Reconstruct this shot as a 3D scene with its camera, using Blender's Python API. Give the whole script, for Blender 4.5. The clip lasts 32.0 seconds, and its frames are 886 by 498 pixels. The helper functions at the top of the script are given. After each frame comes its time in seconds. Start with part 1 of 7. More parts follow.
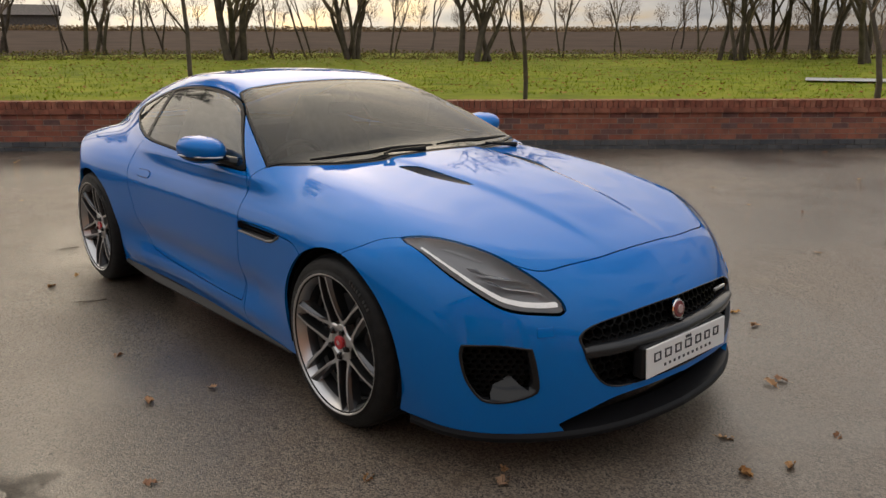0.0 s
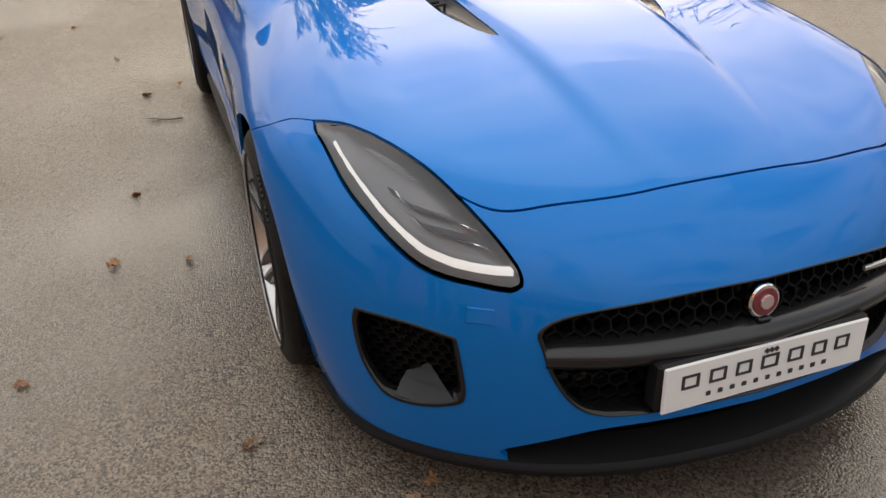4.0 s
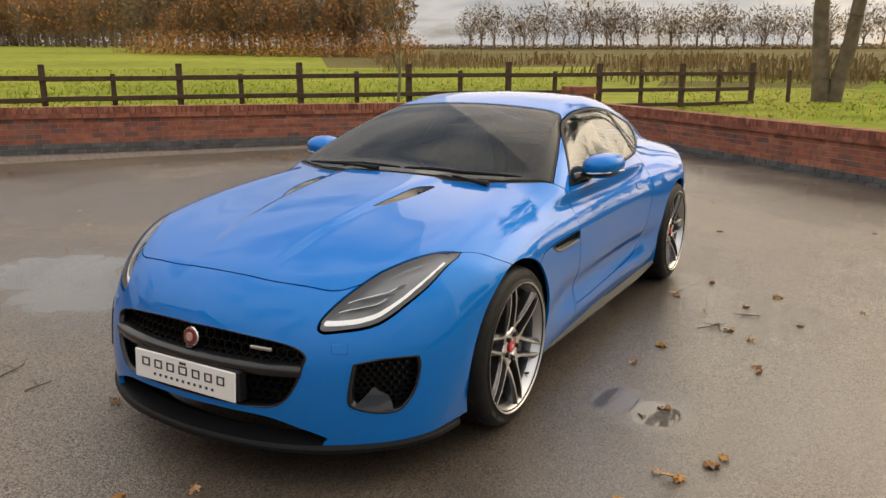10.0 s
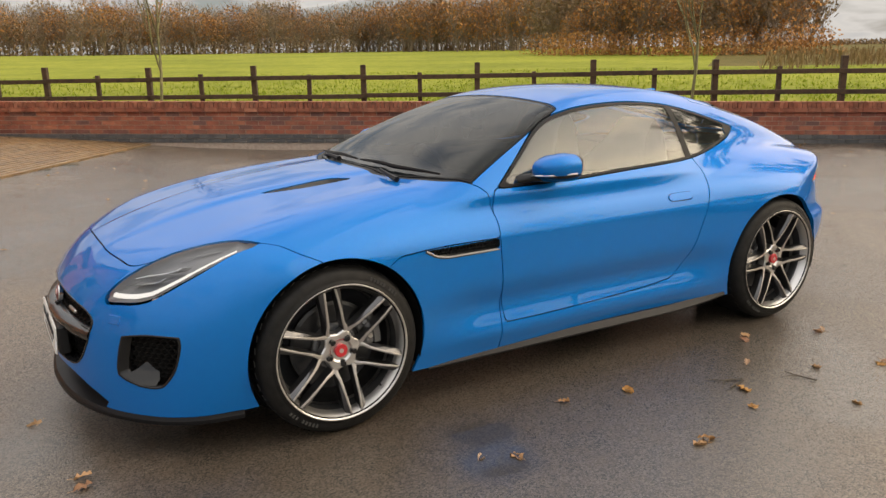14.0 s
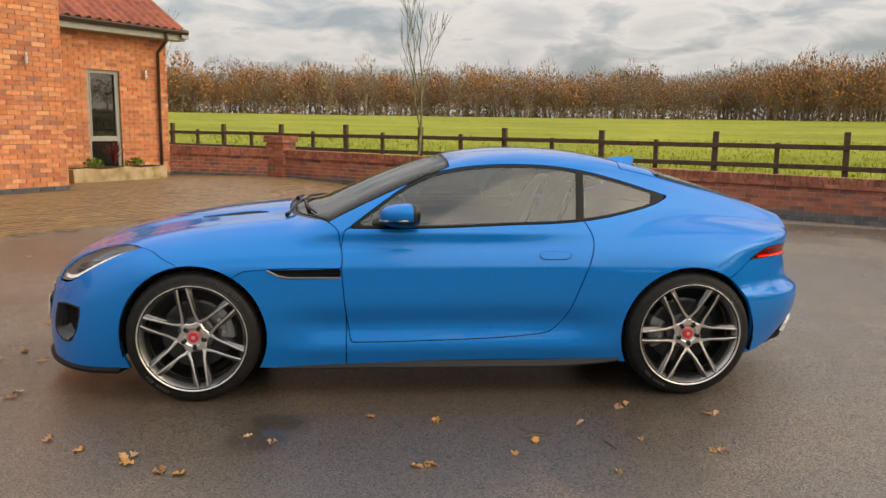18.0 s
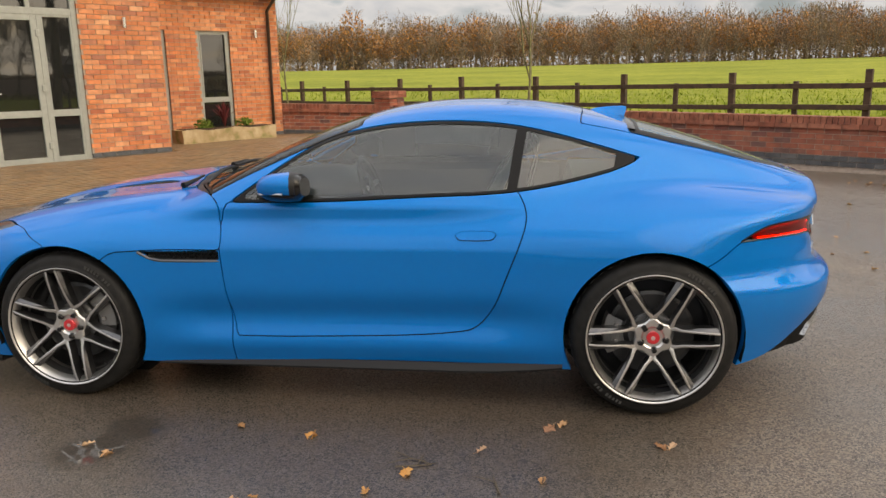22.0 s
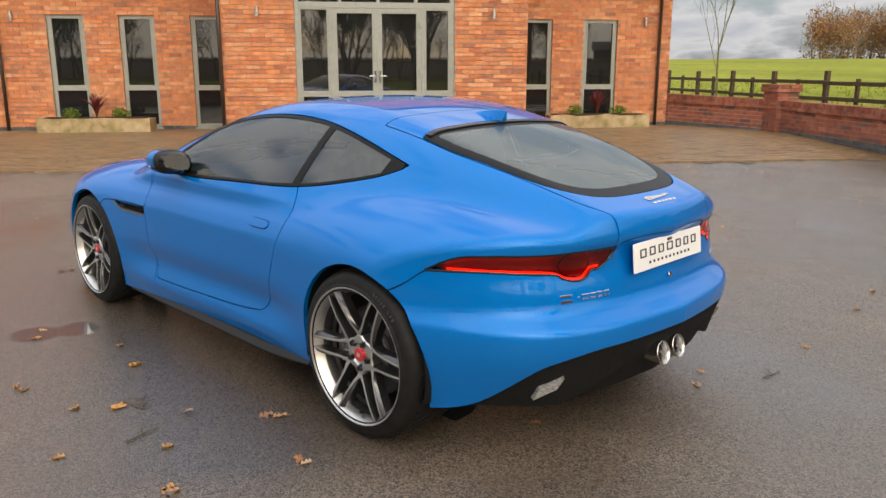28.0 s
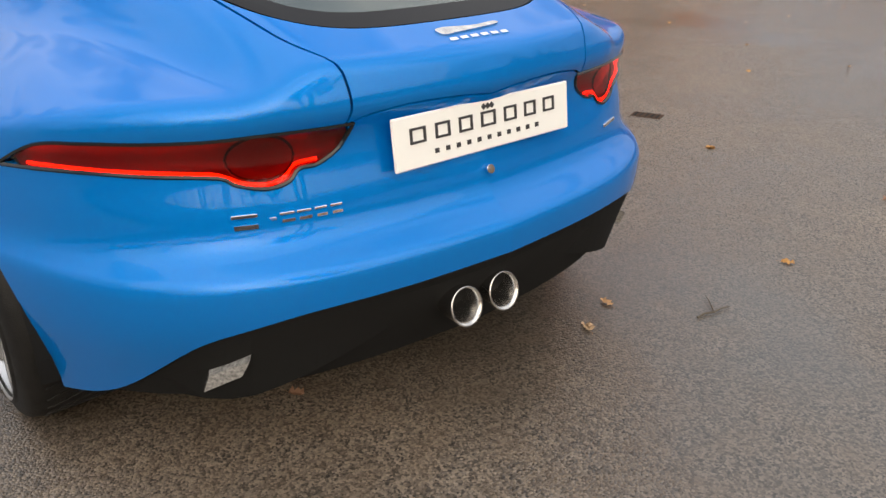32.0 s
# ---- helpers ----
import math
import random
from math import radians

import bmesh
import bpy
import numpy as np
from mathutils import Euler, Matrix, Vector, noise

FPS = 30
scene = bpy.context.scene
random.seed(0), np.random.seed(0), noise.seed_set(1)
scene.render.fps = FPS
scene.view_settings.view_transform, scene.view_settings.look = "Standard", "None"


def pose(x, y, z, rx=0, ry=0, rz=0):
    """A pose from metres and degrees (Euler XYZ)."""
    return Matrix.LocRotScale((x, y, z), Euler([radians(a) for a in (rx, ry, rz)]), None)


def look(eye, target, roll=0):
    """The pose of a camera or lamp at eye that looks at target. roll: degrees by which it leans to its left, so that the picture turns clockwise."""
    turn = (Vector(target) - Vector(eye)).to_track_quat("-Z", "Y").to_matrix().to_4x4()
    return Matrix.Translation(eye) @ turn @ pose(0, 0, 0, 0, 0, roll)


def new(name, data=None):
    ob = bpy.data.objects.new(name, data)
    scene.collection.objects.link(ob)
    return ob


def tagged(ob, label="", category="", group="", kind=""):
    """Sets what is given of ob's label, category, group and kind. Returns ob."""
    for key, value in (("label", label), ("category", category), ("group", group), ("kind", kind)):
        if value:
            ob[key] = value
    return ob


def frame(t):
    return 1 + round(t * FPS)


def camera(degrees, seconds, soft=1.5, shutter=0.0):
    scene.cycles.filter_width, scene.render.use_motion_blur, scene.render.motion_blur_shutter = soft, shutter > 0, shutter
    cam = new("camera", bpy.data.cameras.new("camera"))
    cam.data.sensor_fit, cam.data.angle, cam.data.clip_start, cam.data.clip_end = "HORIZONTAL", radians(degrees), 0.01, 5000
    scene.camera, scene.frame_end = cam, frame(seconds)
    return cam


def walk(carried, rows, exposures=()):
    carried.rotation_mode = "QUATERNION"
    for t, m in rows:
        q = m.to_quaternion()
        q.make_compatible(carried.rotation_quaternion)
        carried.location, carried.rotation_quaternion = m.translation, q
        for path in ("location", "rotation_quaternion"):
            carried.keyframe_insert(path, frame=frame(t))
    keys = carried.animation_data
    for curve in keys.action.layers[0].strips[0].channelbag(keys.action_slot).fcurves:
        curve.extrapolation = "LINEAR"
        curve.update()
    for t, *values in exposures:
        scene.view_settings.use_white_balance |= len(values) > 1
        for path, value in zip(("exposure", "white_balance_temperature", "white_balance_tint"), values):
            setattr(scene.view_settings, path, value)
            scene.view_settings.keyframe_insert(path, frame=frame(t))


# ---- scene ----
cam = camera(59.4, 32.0)
PATH = [
    (0, (-3.678, 2.451, 1.474), (-2.231, 1.172, 0.954), -0.0),
    (0.5, (-3.455, 2.25, 1.45), (-1.995, 1.024, 0.844), 0.2),
    (1, (-3.312, 2.013, 1.415), (-1.846, 0.85, 0.71), 0.5),
    (1.5, (-3.193, 1.841, 1.388), (-1.725, 0.754, 0.573), 0.9),
    (2, (-3.012, 1.678, 1.362), (-1.539, 0.678, 0.45), 1.3),
    (2.5, (-2.923, 1.52, 1.357), (-1.438, 0.626, 0.359), 0.9),
    (3, (-2.933, 1.308, 1.363), (-1.412, 0.509, 0.34), 0.8),
    (3.5, (-3.042, 1.186, 1.391), (-1.472, 0.495, 0.363), -0.1),
    (4, (-3.272, 1.083, 1.418), (-1.633, 0.503, 0.429), -0.7),
    (4.5, (-3.473, 0.877, 1.438), (-1.761, 0.413, 0.514), -1.1),
    (6.5, (-4.414, -0.005, 1.551), (-2.513, 0.016, 0.928), -0.1),
    (7, (-4.609, -0.266, 1.513), (-2.699, -0.115, 0.937), 0.1),
    (8, (-4.7, -0.915, 1.462), (-2.811, -0.485, 0.965), 0.5),
    (9, (-4.459, -1.615, 1.472), (-2.651, -0.903, 0.997), 0.6),
    (10, (-4.13, -2.164, 1.525), (-2.442, -1.205, 1.046), 0.1),
    (11, (-3.988, -2.612, 1.572), (-2.419, -1.465, 1.099), -0.3),
    (12, (-3.6, -2.738, 1.498), (-2.184, -1.422, 0.987), -0.7),
    (13, (-3.047, -3.174, 1.489), (-1.812, -1.691, 0.966), -0.7),
    (14, (-2.445, -3.585, 1.452), (-1.447, -1.918, 0.981), -0.9),
    (14.5, (-2.188, -3.894, 1.467), (-1.307, -2.153, 1.029), -0.7),
    (16.5, (-1.099, -4.658, 1.436), (-0.679, -2.729, 1.113), 0.7),
    (17, (-0.821, -4.835, 1.436), (-0.491, -2.888, 1.122), 0.8),
    (18, (-0.395, -4.872, 1.439), (-0.213, -2.905, 1.126), 0.8),
    (19, (-0.169, -4.881, 1.445), (-0.081, -2.909, 1.125), 0.5),
    (20, (-0.019, -4.871, 1.44), (-0.017, -2.899, 1.106), 0.1),
    (21, (0.257, -4.531, 1.419), (0.111, -2.573, 1.04), -0.6),
    (22, (0.851, -4.077, 1.42), (0.598, -2.14, 0.99), -1.3),
    (23, (1.442, -3.563, 1.409), (1.064, -1.658, 0.931), -1.2),
    (24, (2.027, -3.141, 1.406), (1.371, -1.33, 0.867), -0.0),
    (25, (2.632, -2.979, 1.432), (1.677, -1.317, 0.86), 0.9),
    (26, (3.138, -2.93, 1.444), (1.948, -1.41, 0.918), 0.4),
    (26.5, (3.309, -2.893, 1.468), (2.038, -1.429, 0.979), 0.1),
    (28.5, (3.604, -2.566, 1.433), (2.226, -1.189, 0.98), 0.2),
    (29, (3.552, -2.28, 1.419), (2.169, -0.917, 0.943), 0.2),
    (30, (3.542, -1.749, 1.34), (2.116, -0.452, 0.807), 0.4),
    (31, (3.447, -1.491, 1.278), (1.993, -0.271, 0.649), -0.2),
    (31.5, (3.466, -1.338, 1.268), (2.029, -0.148, 0.548), -0.5),
    (32, (3.342, -1.146, 1.227), (1.944, 0.013, 0.388), -0.7),
]
walk(cam, [(t, look(eye, target, roll)) for t, eye, target, roll in PATH], exposures=[(0.0, 0.64, 6750, 10), (1.5, 1.0, 6800, 10), (3.5, 1.12, 6800, 10), (8.0, 1.1, 7000, 10), (14.0, 1.35, 7150, 10), (20.0, 1.28, 7100, 10), (24.0, 1.42, 6700, 10), (30.0, 1.3, 6550, 10), (32.0, 1.35, 6550, 10)])

from mathutils.bvhtree import BVHTree

# ---- light ----
world = bpy.data.worlds.new("sky")
scene.world = world
world.use_nodes = True
_wn = world.node_tree.nodes
_wl = world.node_tree.links
_sky = _wn.new("ShaderNodeTexSky")
_sky.sky_type = "NISHITA"
_sky.sun_disc = False
SUN_AZ, SUN_EL = radians(-26), radians(20)      # where the sun stands: angle from +x, and height
_sky.sun_elevation = SUN_EL
_sky.sun_rotation = radians(90) - SUN_AZ
_sky.air_density, _sky.dust_density, _sky.ozone_density = 1.0, 2.5, 1.5


def world_node(kind, **values):
    n = _wn.new(kind)
    for k, v in values.items():
        n.inputs[k].default_value = v
    return n


# broken cloud over the clear sky, brighter towards the low sun
_tc = _wn.new("ShaderNodeTexCoord")
_sep = _wn.new("ShaderNodeSeparateXYZ")
_wl.new(_tc.outputs["Generated"], _sep.inputs[0])
_h = _wn.new("ShaderNodeMath")
_h.operation = "MAXIMUM"
_wl.new(_sep.outputs["Z"], _h.inputs[0])
_h.inputs[1].default_value = 0.0
_h2 = _wn.new("ShaderNodeMath")
_h2.operation = "ADD"
_wl.new(_h.outputs[0], _h2.inputs[0])
_h2.inputs[1].default_value = 0.26
_flat = _wn.new("ShaderNodeVectorMath")
_flat.operation = "DIVIDE"
_wl.new(_tc.outputs["Generated"], _flat.inputs[0])
_comb = _wn.new("ShaderNodeCombineXYZ")
for _k in ("X", "Y", "Z"):
    _wl.new(_h2.outputs[0], _comb.inputs[_k])
_wl.new(_comb.outputs[0], _flat.inputs[1])
_cl = world_node("ShaderNodeTexNoise", Scale=2.9, Detail=9.0, Roughness=0.52, Distortion=0.35)
_wl.new(_flat.outputs[0], _cl.inputs["Vector"])
_cover = _wn.new("ShaderNodeValToRGB")
_cover.color_ramp.elements[0].position, _cover.color_ramp.elements[0].color = 0.34, (0.4, 0.4, 0.4, 1)
_cover.color_ramp.elements[1].position, _cover.color_ramp.elements[1].color = 0.50, (1, 1, 1, 1)
_wl.new(_cl.outputs["Fac"], _cover.inputs["Fac"])
_shade = _wn.new("ShaderNodeValToRGB")
for _k, (_p, _c) in enumerate(((0.34, (0.78, 0.82, 0.90)), (0.50, (1.08, 1.06, 1.03)), (0.65, (0.82, 0.84, 0.87)))):
    if _k > 1:
        _shade.color_ramp.elements.new(_p)
    _shade.color_ramp.elements[_k].position, _shade.color_ramp.elements[_k].color = _p, (*_c, 1)
_wl.new(_cl.outputs["Fac"], _shade.inputs["Fac"])
_dot = _wn.new("ShaderNodeVectorMath")
_dot.operation = "DOT_PRODUCT"
_wl.new(_tc.outputs["Generated"], _dot.inputs[0])
_dot.inputs[1].default_value = (math.cos(SUN_AZ) * math.cos(SUN_EL), math.sin(SUN_AZ) * math.cos(SUN_EL), math.sin(SUN_EL))
_near = world_node("ShaderNodeMapRange")
_near.inputs["From Min"].default_value, _near.inputs["From Max"].default_value = -0.2, 1.0
_wl.new(_dot.outputs["Value"], _near.inputs["Value"])
_pow = _wn.new("ShaderNodeMath")
_pow.operation = "POWER"
_wl.new(_near.outputs[0], _pow.inputs[0])
_pow.inputs[1].default_value = 13.0
_lit = _wn.new("ShaderNodeMix")
_lit.data_type, _lit.blend_type = "RGBA", "MIX"
_lit.inputs["A"].default_value, _lit.inputs["B"].default_value = (0.74, 0.75, 0.78, 1), (3.1, 2.72, 2.15, 1)
_wl.new(_pow.outputs[0], _lit.inputs["Factor"])
_cloud = _wn.new("ShaderNodeMix")
_cloud.data_type, _cloud.blend_type = "RGBA", "MULTIPLY"
_cloud.inputs["Factor"].default_value = 1.0
_wl.new(_shade.outputs["Color"], _cloud.inputs["A"])
_wl.new(_lit.outputs["Result"], _cloud.inputs["B"])
_clear = _wn.new("ShaderNodeMix")
_clear.data_type, _clear.blend_type = "RGBA", "MULTIPLY"
_clear.inputs["Factor"].default_value = 1.0
_clear.inputs["B"].default_value = (0.125, 0.125, 0.125, 1)
_wl.new(_sky.outputs[0], _clear.inputs["A"])
_all = _wn.new("ShaderNodeMix")
_all.data_type = "RGBA"
_wl.new(_cover.outputs["Color"], _all.inputs["Factor"])
_wl.new(_clear.outputs["Result"], _all.inputs["A"])
_wl.new(_cloud.outputs["Result"], _all.inputs["B"])
# the cloud is a little thinner overhead than at the horizon
_rise = _wn.new("ShaderNodeMapRange")
_rise.interpolation_type = "SMOOTHSTEP"
_wl.new(_h.outputs[0], _rise.inputs["Value"])
for _k, _v in (("From Min", -0.05), ("From Max", 0.75), ("To Min", 0.31), ("To Max", 0.82)):
    _rise.inputs[_k].default_value = _v
_wl.new(_all.outputs["Result"], _wn["Background"].inputs["Color"])
_wl.new(_rise.outputs["Result"], _wn["Background"].inputs["Strength"])
sun = new("sun", bpy.data.lights.new("sun", "SUN"))
sun.data.energy, sun.data.angle, sun.data.color = 0.80, radians(110), (1.0, 0.84, 0.64)
sun.matrix_world = look((60 * math.cos(SUN_AZ) * math.cos(SUN_EL), 60 * math.sin(SUN_AZ) * math.cos(SUN_EL), 60 * math.sin(SUN_EL)), (0, 0, 0))

# ---- materials ----
def material(name, colour, rough=0.5, metal=0.0, coat=0.0, spec=0.5):
    m = bpy.data.materials.new(name)
    m.use_nodes = True
    b = m.node_tree.nodes["Principled BSDF"]
    b.inputs["Base Color"].default_value = (*colour, 1)
    b.inputs["Roughness"].default_value = rough
    b.inputs["Metallic"].default_value = metal
    b.inputs["Coat Weight"].default_value = coat
    b.inputs["Coat Roughness"].default_value = 0.03
    b.inputs["Specular IOR Level"].default_value = spec
    return m


def nodes_of(m):
    return m.node_tree.nodes, m.node_tree.links, m.node_tree.nodes["Principled BSDF"]


def varied(m, scale, colours, detail=6.0, bump=0.0, bump_scale=0.0, rough=None, coords="Object"):
    """Noise-driven colour over the given stops, with an optional fine bump and a roughness range."""
    n, l, b = nodes_of(m)
    tc = n.new("ShaderNodeTexCoord")
    no = n.new("ShaderNodeTexNoise")
    no.inputs["Scale"].default_value, no.inputs["Detail"].default_value = scale, detail
    l.new(tc.outputs[coords], no.inputs["Vector"])
    ramp = n.new("ShaderNodeValToRGB")
    while len(ramp.color_ramp.elements) < len(colours):
        ramp.color_ramp.elements.new(0.5)
    for k, c in enumerate(colours):
        ramp.color_ramp.elements[k].position = 0.3 + 0.4 * k / max(1, len(colours) - 1)
        ramp.color_ramp.elements[k].color = (*c, 1)
    l.new(no.outputs["Fac"], ramp.inputs["Fac"])
    l.new(ramp.outputs["Color"], b.inputs["Base Color"])
    if rough:
        mr = n.new("ShaderNodeMapRange")
        mr.inputs["To Min"].default_value, mr.inputs["To Max"].default_value = rough
        l.new(no.outputs["Fac"], mr.inputs["Value"])
        l.new(mr.outputs["Result"], b.inputs["Roughness"])
    if bump:
        fine = n.new("ShaderNodeTexNoise")
        fine.inputs["Scale"].default_value, fine.inputs["Detail"].default_value = bump_scale, 4.0
        l.new(tc.outputs[coords], fine.inputs["Vector"])
        bu = n.new("ShaderNodeBump")
        bu.inputs["Strength"].default_value, bu.inputs["Distance"].default_value = bump, 0.01
        l.new(fine.outputs["Fac"], bu.inputs["Height"])
        l.new(bu.outputs["Normal"], b.inputs["Normal"])
    return m


paint = material("blue_paint", (0.0, 0.164, 0.545), 0.40, 0.28, 1.0, 0.01)
paint_node = paint.node_tree.nodes["Principled BSDF"]
paint_node.inputs["Coat IOR"].default_value = 1.37
paint_node.inputs["Coat Roughness"].default_value = 0.012
paint_node.inputs["Specular Tint"].default_value = (0.02, 0.22, 0.75, 1)
black_gloss = material("black_gloss", (0.009, 0.009, 0.010), 0.1, 0, 0.0, 0.4)
trim_black = material("trim_black", (0.010, 0.010, 0.011), 0.4, 0, 0.0, 0.12)
black_plastic = material("black_plastic", (0.010, 0.010, 0.011), 0.5, 0, 0, 0.3)
rubber = varied(material("tyre_rubber", (0.012, 0.012, 0.012), 0.55, spec=0.22), 30, [(0.006, 0.006, 0.006), (0.014, 0.0135, 0.013)], bump=0.2, bump_scale=300)
alloy_bright = material("machined_alloy", (0.62, 0.61, 0.60), 0.34, 1.0)
tyre_mark = material("tyre_mark", (0.035, 0.035, 0.034), 0.6)
alloy_dark = material("dark_alloy", (0.06, 0.062, 0.065), 0.35, 0.8)
chrome = material("chrome", (0.8, 0.8, 0.8), 0.08, 1.0)
white_plate = material("white_plate", (0.8, 0.8, 0.78), 0.35)
ink = material("plate_ink", (0.03, 0.03, 0.035), 0.5)
badge_red = material("badge_red", (0.20, 0.025, 0.03), 0.3, 0.3, 0.6)
red_mat = material("red_badge", (0.55, 0.02, 0.03), 0.3, 0.2, 0.6)

matt_black = material("matt_black", (0.011, 0.011, 0.011), 0.8, 0, 0, 0.12)
mesh_black = material("mesh_black", (0.006, 0.006, 0.006), 0.45, 0, 0, 0.12)
grey_gloss = material("dark_grey_gloss", (0.018, 0.018, 0.019), 0.22, 0.3, 0.2)
alloy_mid = material("satin_grey_alloy", (0.12, 0.12, 0.125), 0.3, 0.85)
caliper_grey = material("caliper_grey", (0.20, 0.20, 0.205), 0.45, 0.4)
alloy_flank = material("grey_spoke_flank", (0.13, 0.13, 0.135), 0.28, 0.9)
badge_pale = material("badge_relief", (0.62, 0.45, 0.44), 0.3, 0.6)
steel = varied(material("brushed_steel", (0.6, 0.58, 0.56), 0.22, 1.0), 40, [(0.45, 0.44, 0.43), (0.68, 0.66, 0.63)])
lamp_bowl = material("lamp_bowl", (0.27, 0.27, 0.28), 0.35, 0.4)
lamp_bowl_light = material("lamp_shelf", (0.34, 0.34, 0.35), 0.3, 0.5)
tail_red = material("tail_red", (0.17, 0.004, 0.005), 0.3)
tail_dark = material("tail_dark", (0.03, 0.002, 0.003), 0.2)
clear_reflector = varied(material("clear_reflector", (0.5, 0.5, 0.5), 0.12, 0.6), 120, [(0.25, 0.25, 0.25), (0.75, 0.75, 0.74)])
# car trim, also on the house panels that stand for indoor shade
cabin_dark = varied(material("cabin_trim_room_shade", (0.09, 0.09, 0.092), 0.55), 60, [(0.035, 0.035, 0.038), (0.06, 0.06, 0.063)])
cabin_pale = material("headlining", (0.40, 0.39, 0.36), 0.9)
seat_grey = varied(material("pale_leather", (0.45, 0.45, 0.44), 0.5), 30, [(0.26, 0.26, 0.255), (0.34, 0.34, 0.33)])
mirror_glass = material("mirror_glass", (0.16, 0.165, 0.17), 0.02, 1.0)


def glowing(name, colour, strength, base=(0.8, 0.8, 0.8)):
    m = material(name, base, 0.25)
    b = m.node_tree.nodes["Principled BSDF"]
    b.inputs["Emission Color"].default_value, b.inputs["Emission Strength"].default_value = (*colour, 1), strength
    return m


lamp_strip = glowing("lamp_strip", (1.0, 0.98, 0.95), 0.25)
tail_glow = glowing("tail_glow", (1.0, 0.16, 0.015), 2.2, (0.5, 0.03, 0.01))


def glass_material(name, tint, trans=0.55, pale_share=0.0):
    """Tinted car glass: clear through, glossy at its face, with a faint pale diffuse share."""
    m = bpy.data.materials.new(name)
    m.use_nodes = True
    n, l = m.node_tree.nodes, m.node_tree.links
    n.remove(n["Principled BSDF"])
    tr, gl, mix, fr = n.new("ShaderNodeBsdfTransparent"), n.new("ShaderNodeBsdfGlossy"), n.new("ShaderNodeMixShader"), n.new("ShaderNodeFresnel")
    tr.inputs["Color"].default_value = (*tint, 1)
    gl.inputs["Roughness"].default_value = 0.01
    fr.inputs["IOR"].default_value = trans
    l.new(fr.outputs[0], mix.inputs["Fac"])
    l.new(tr.outputs[0], mix.inputs[1])
    l.new(gl.outputs[0], mix.inputs[2])
    # an even grey-green diffuse mixed over the whole pane
    haze, damp = n.new("ShaderNodeBsdfDiffuse"), n.new("ShaderNodeMixShader")
    haze.inputs["Color"].default_value = (0.42, 0.52, 0.52, 1)
    damp.inputs["Fac"].default_value = pale_share
    l.new(mix.outputs[0], damp.inputs[1])
    l.new(haze.outputs[0], damp.inputs[2])
    l.new(damp.outputs[0], n["Material Output"].inputs["Surface"])
    return m


car_glass = glass_material("tinted_car_glass", (0.55, 0.68, 0.66), 1.95, 0.02)
rear_glass = glass_material("rear_glass", (0.52, 0.66, 0.66), 1.6, 0.13)
screen_glass = glass_material("screen_glass", (0.19, 0.21, 0.28), 1.36, 0.012)
clear_glass = glass_material("lamp_cover", (0.9, 0.9, 0.9), 1.4)
red_glass = glass_material("red_lens", (0.75, 0.03, 0.03), 1.45)


# ---- mesh helpers ----
def mesh_of(name, verts, faces, mat, normals=None, smooth=True):
    me = bpy.data.meshes.new(name)
    me.from_pydata(np.asarray(verts, float).tolist(), [], faces if isinstance(faces, list) else faces.tolist())
    if mat:
        me.materials.append(mat)
    if smooth:
        me.polygons.foreach_set("use_smooth", [True] * len(me.polygons))
        if normals is not None:
            me.normals_split_custom_set_from_vertices(np.asarray(normals, float).tolist())
    me.update()
    return me


def obj(name, me, parent=None, label=""):
    ob = new(name, me)
    if parent:
        ob.parent = parent
    if label:
        ob["label"] = label
    return ob


def part(name, bm, mat, parent, label="", smooth=False):
    me = bpy.data.meshes.new(name)
    bm.to_mesh(me)
    bm.free()
    if mat:
        me.materials.append(mat)
    if smooth:
        me.polygons.foreach_set("use_smooth", [True] * len(me.polygons))
    return obj(name, me, parent, label)


def box(bm, x0, y0, z0, x1, y1, z1, m=None):
    r = bmesh.ops.create_cube(bm, size=1.0)
    t = Matrix.LocRotScale(((x0 + x1) / 2, (y0 + y1) / 2, (z0 + z1) / 2), None, (abs(x1 - x0), abs(y1 - y0), abs(z1 - z0)))
    bmesh.ops.transform(bm, matrix=(m @ t if m else t), verts=r["verts"])
    return r["verts"]


def bevelled(bm, w, seg=1):
    bmesh.ops.bevel(bm, geom=bm.edges[:], offset=w, segments=seg, profile=0.5, affect="EDGES", clamp_overlap=True)
    return bm


def boxed(x0, y0, z0, x1, y1, z1, bevel=0.0, m=None, seg=1):
    bm = bmesh.new()
    box(bm, x0, y0, z0, x1, y1, z1)
    if bevel:
        bevelled(bm, bevel, seg)
    if m:
        bm.transform(m)
    return bm


def tube(path, radius, sides=8, closed_ends=True):
    """A bmesh tube along points; radius may be a list."""
    bm = bmesh.new()
    pts = [Vector(p) for p in path]
    rr = radius if isinstance(radius, (list, tuple)) else [radius] * len(pts)
    rings = []
    for k, p in enumerate(pts):
        d = (pts[min(k + 1, len(pts) - 1)] - pts[max(k - 1, 0)]).normalized()
        q = d.to_track_quat("Z", "Y").to_matrix()
        rings.append([bm.verts.new(p + q @ Vector((math.cos(2 * math.pi * s / sides) * rr[k], math.sin(2 * math.pi * s / sides) * rr[k], 0))) for s in range(sides)])
    for a, b in zip(rings, rings[1:]):
        for s in range(sides):
            bm.faces.new((a[s], a[(s + 1) % sides], b[(s + 1) % sides], b[s]))
    if closed_ends:
        bm.faces.new(rings[0][::-1])
        bm.faces.new(rings[-1])
    return bm


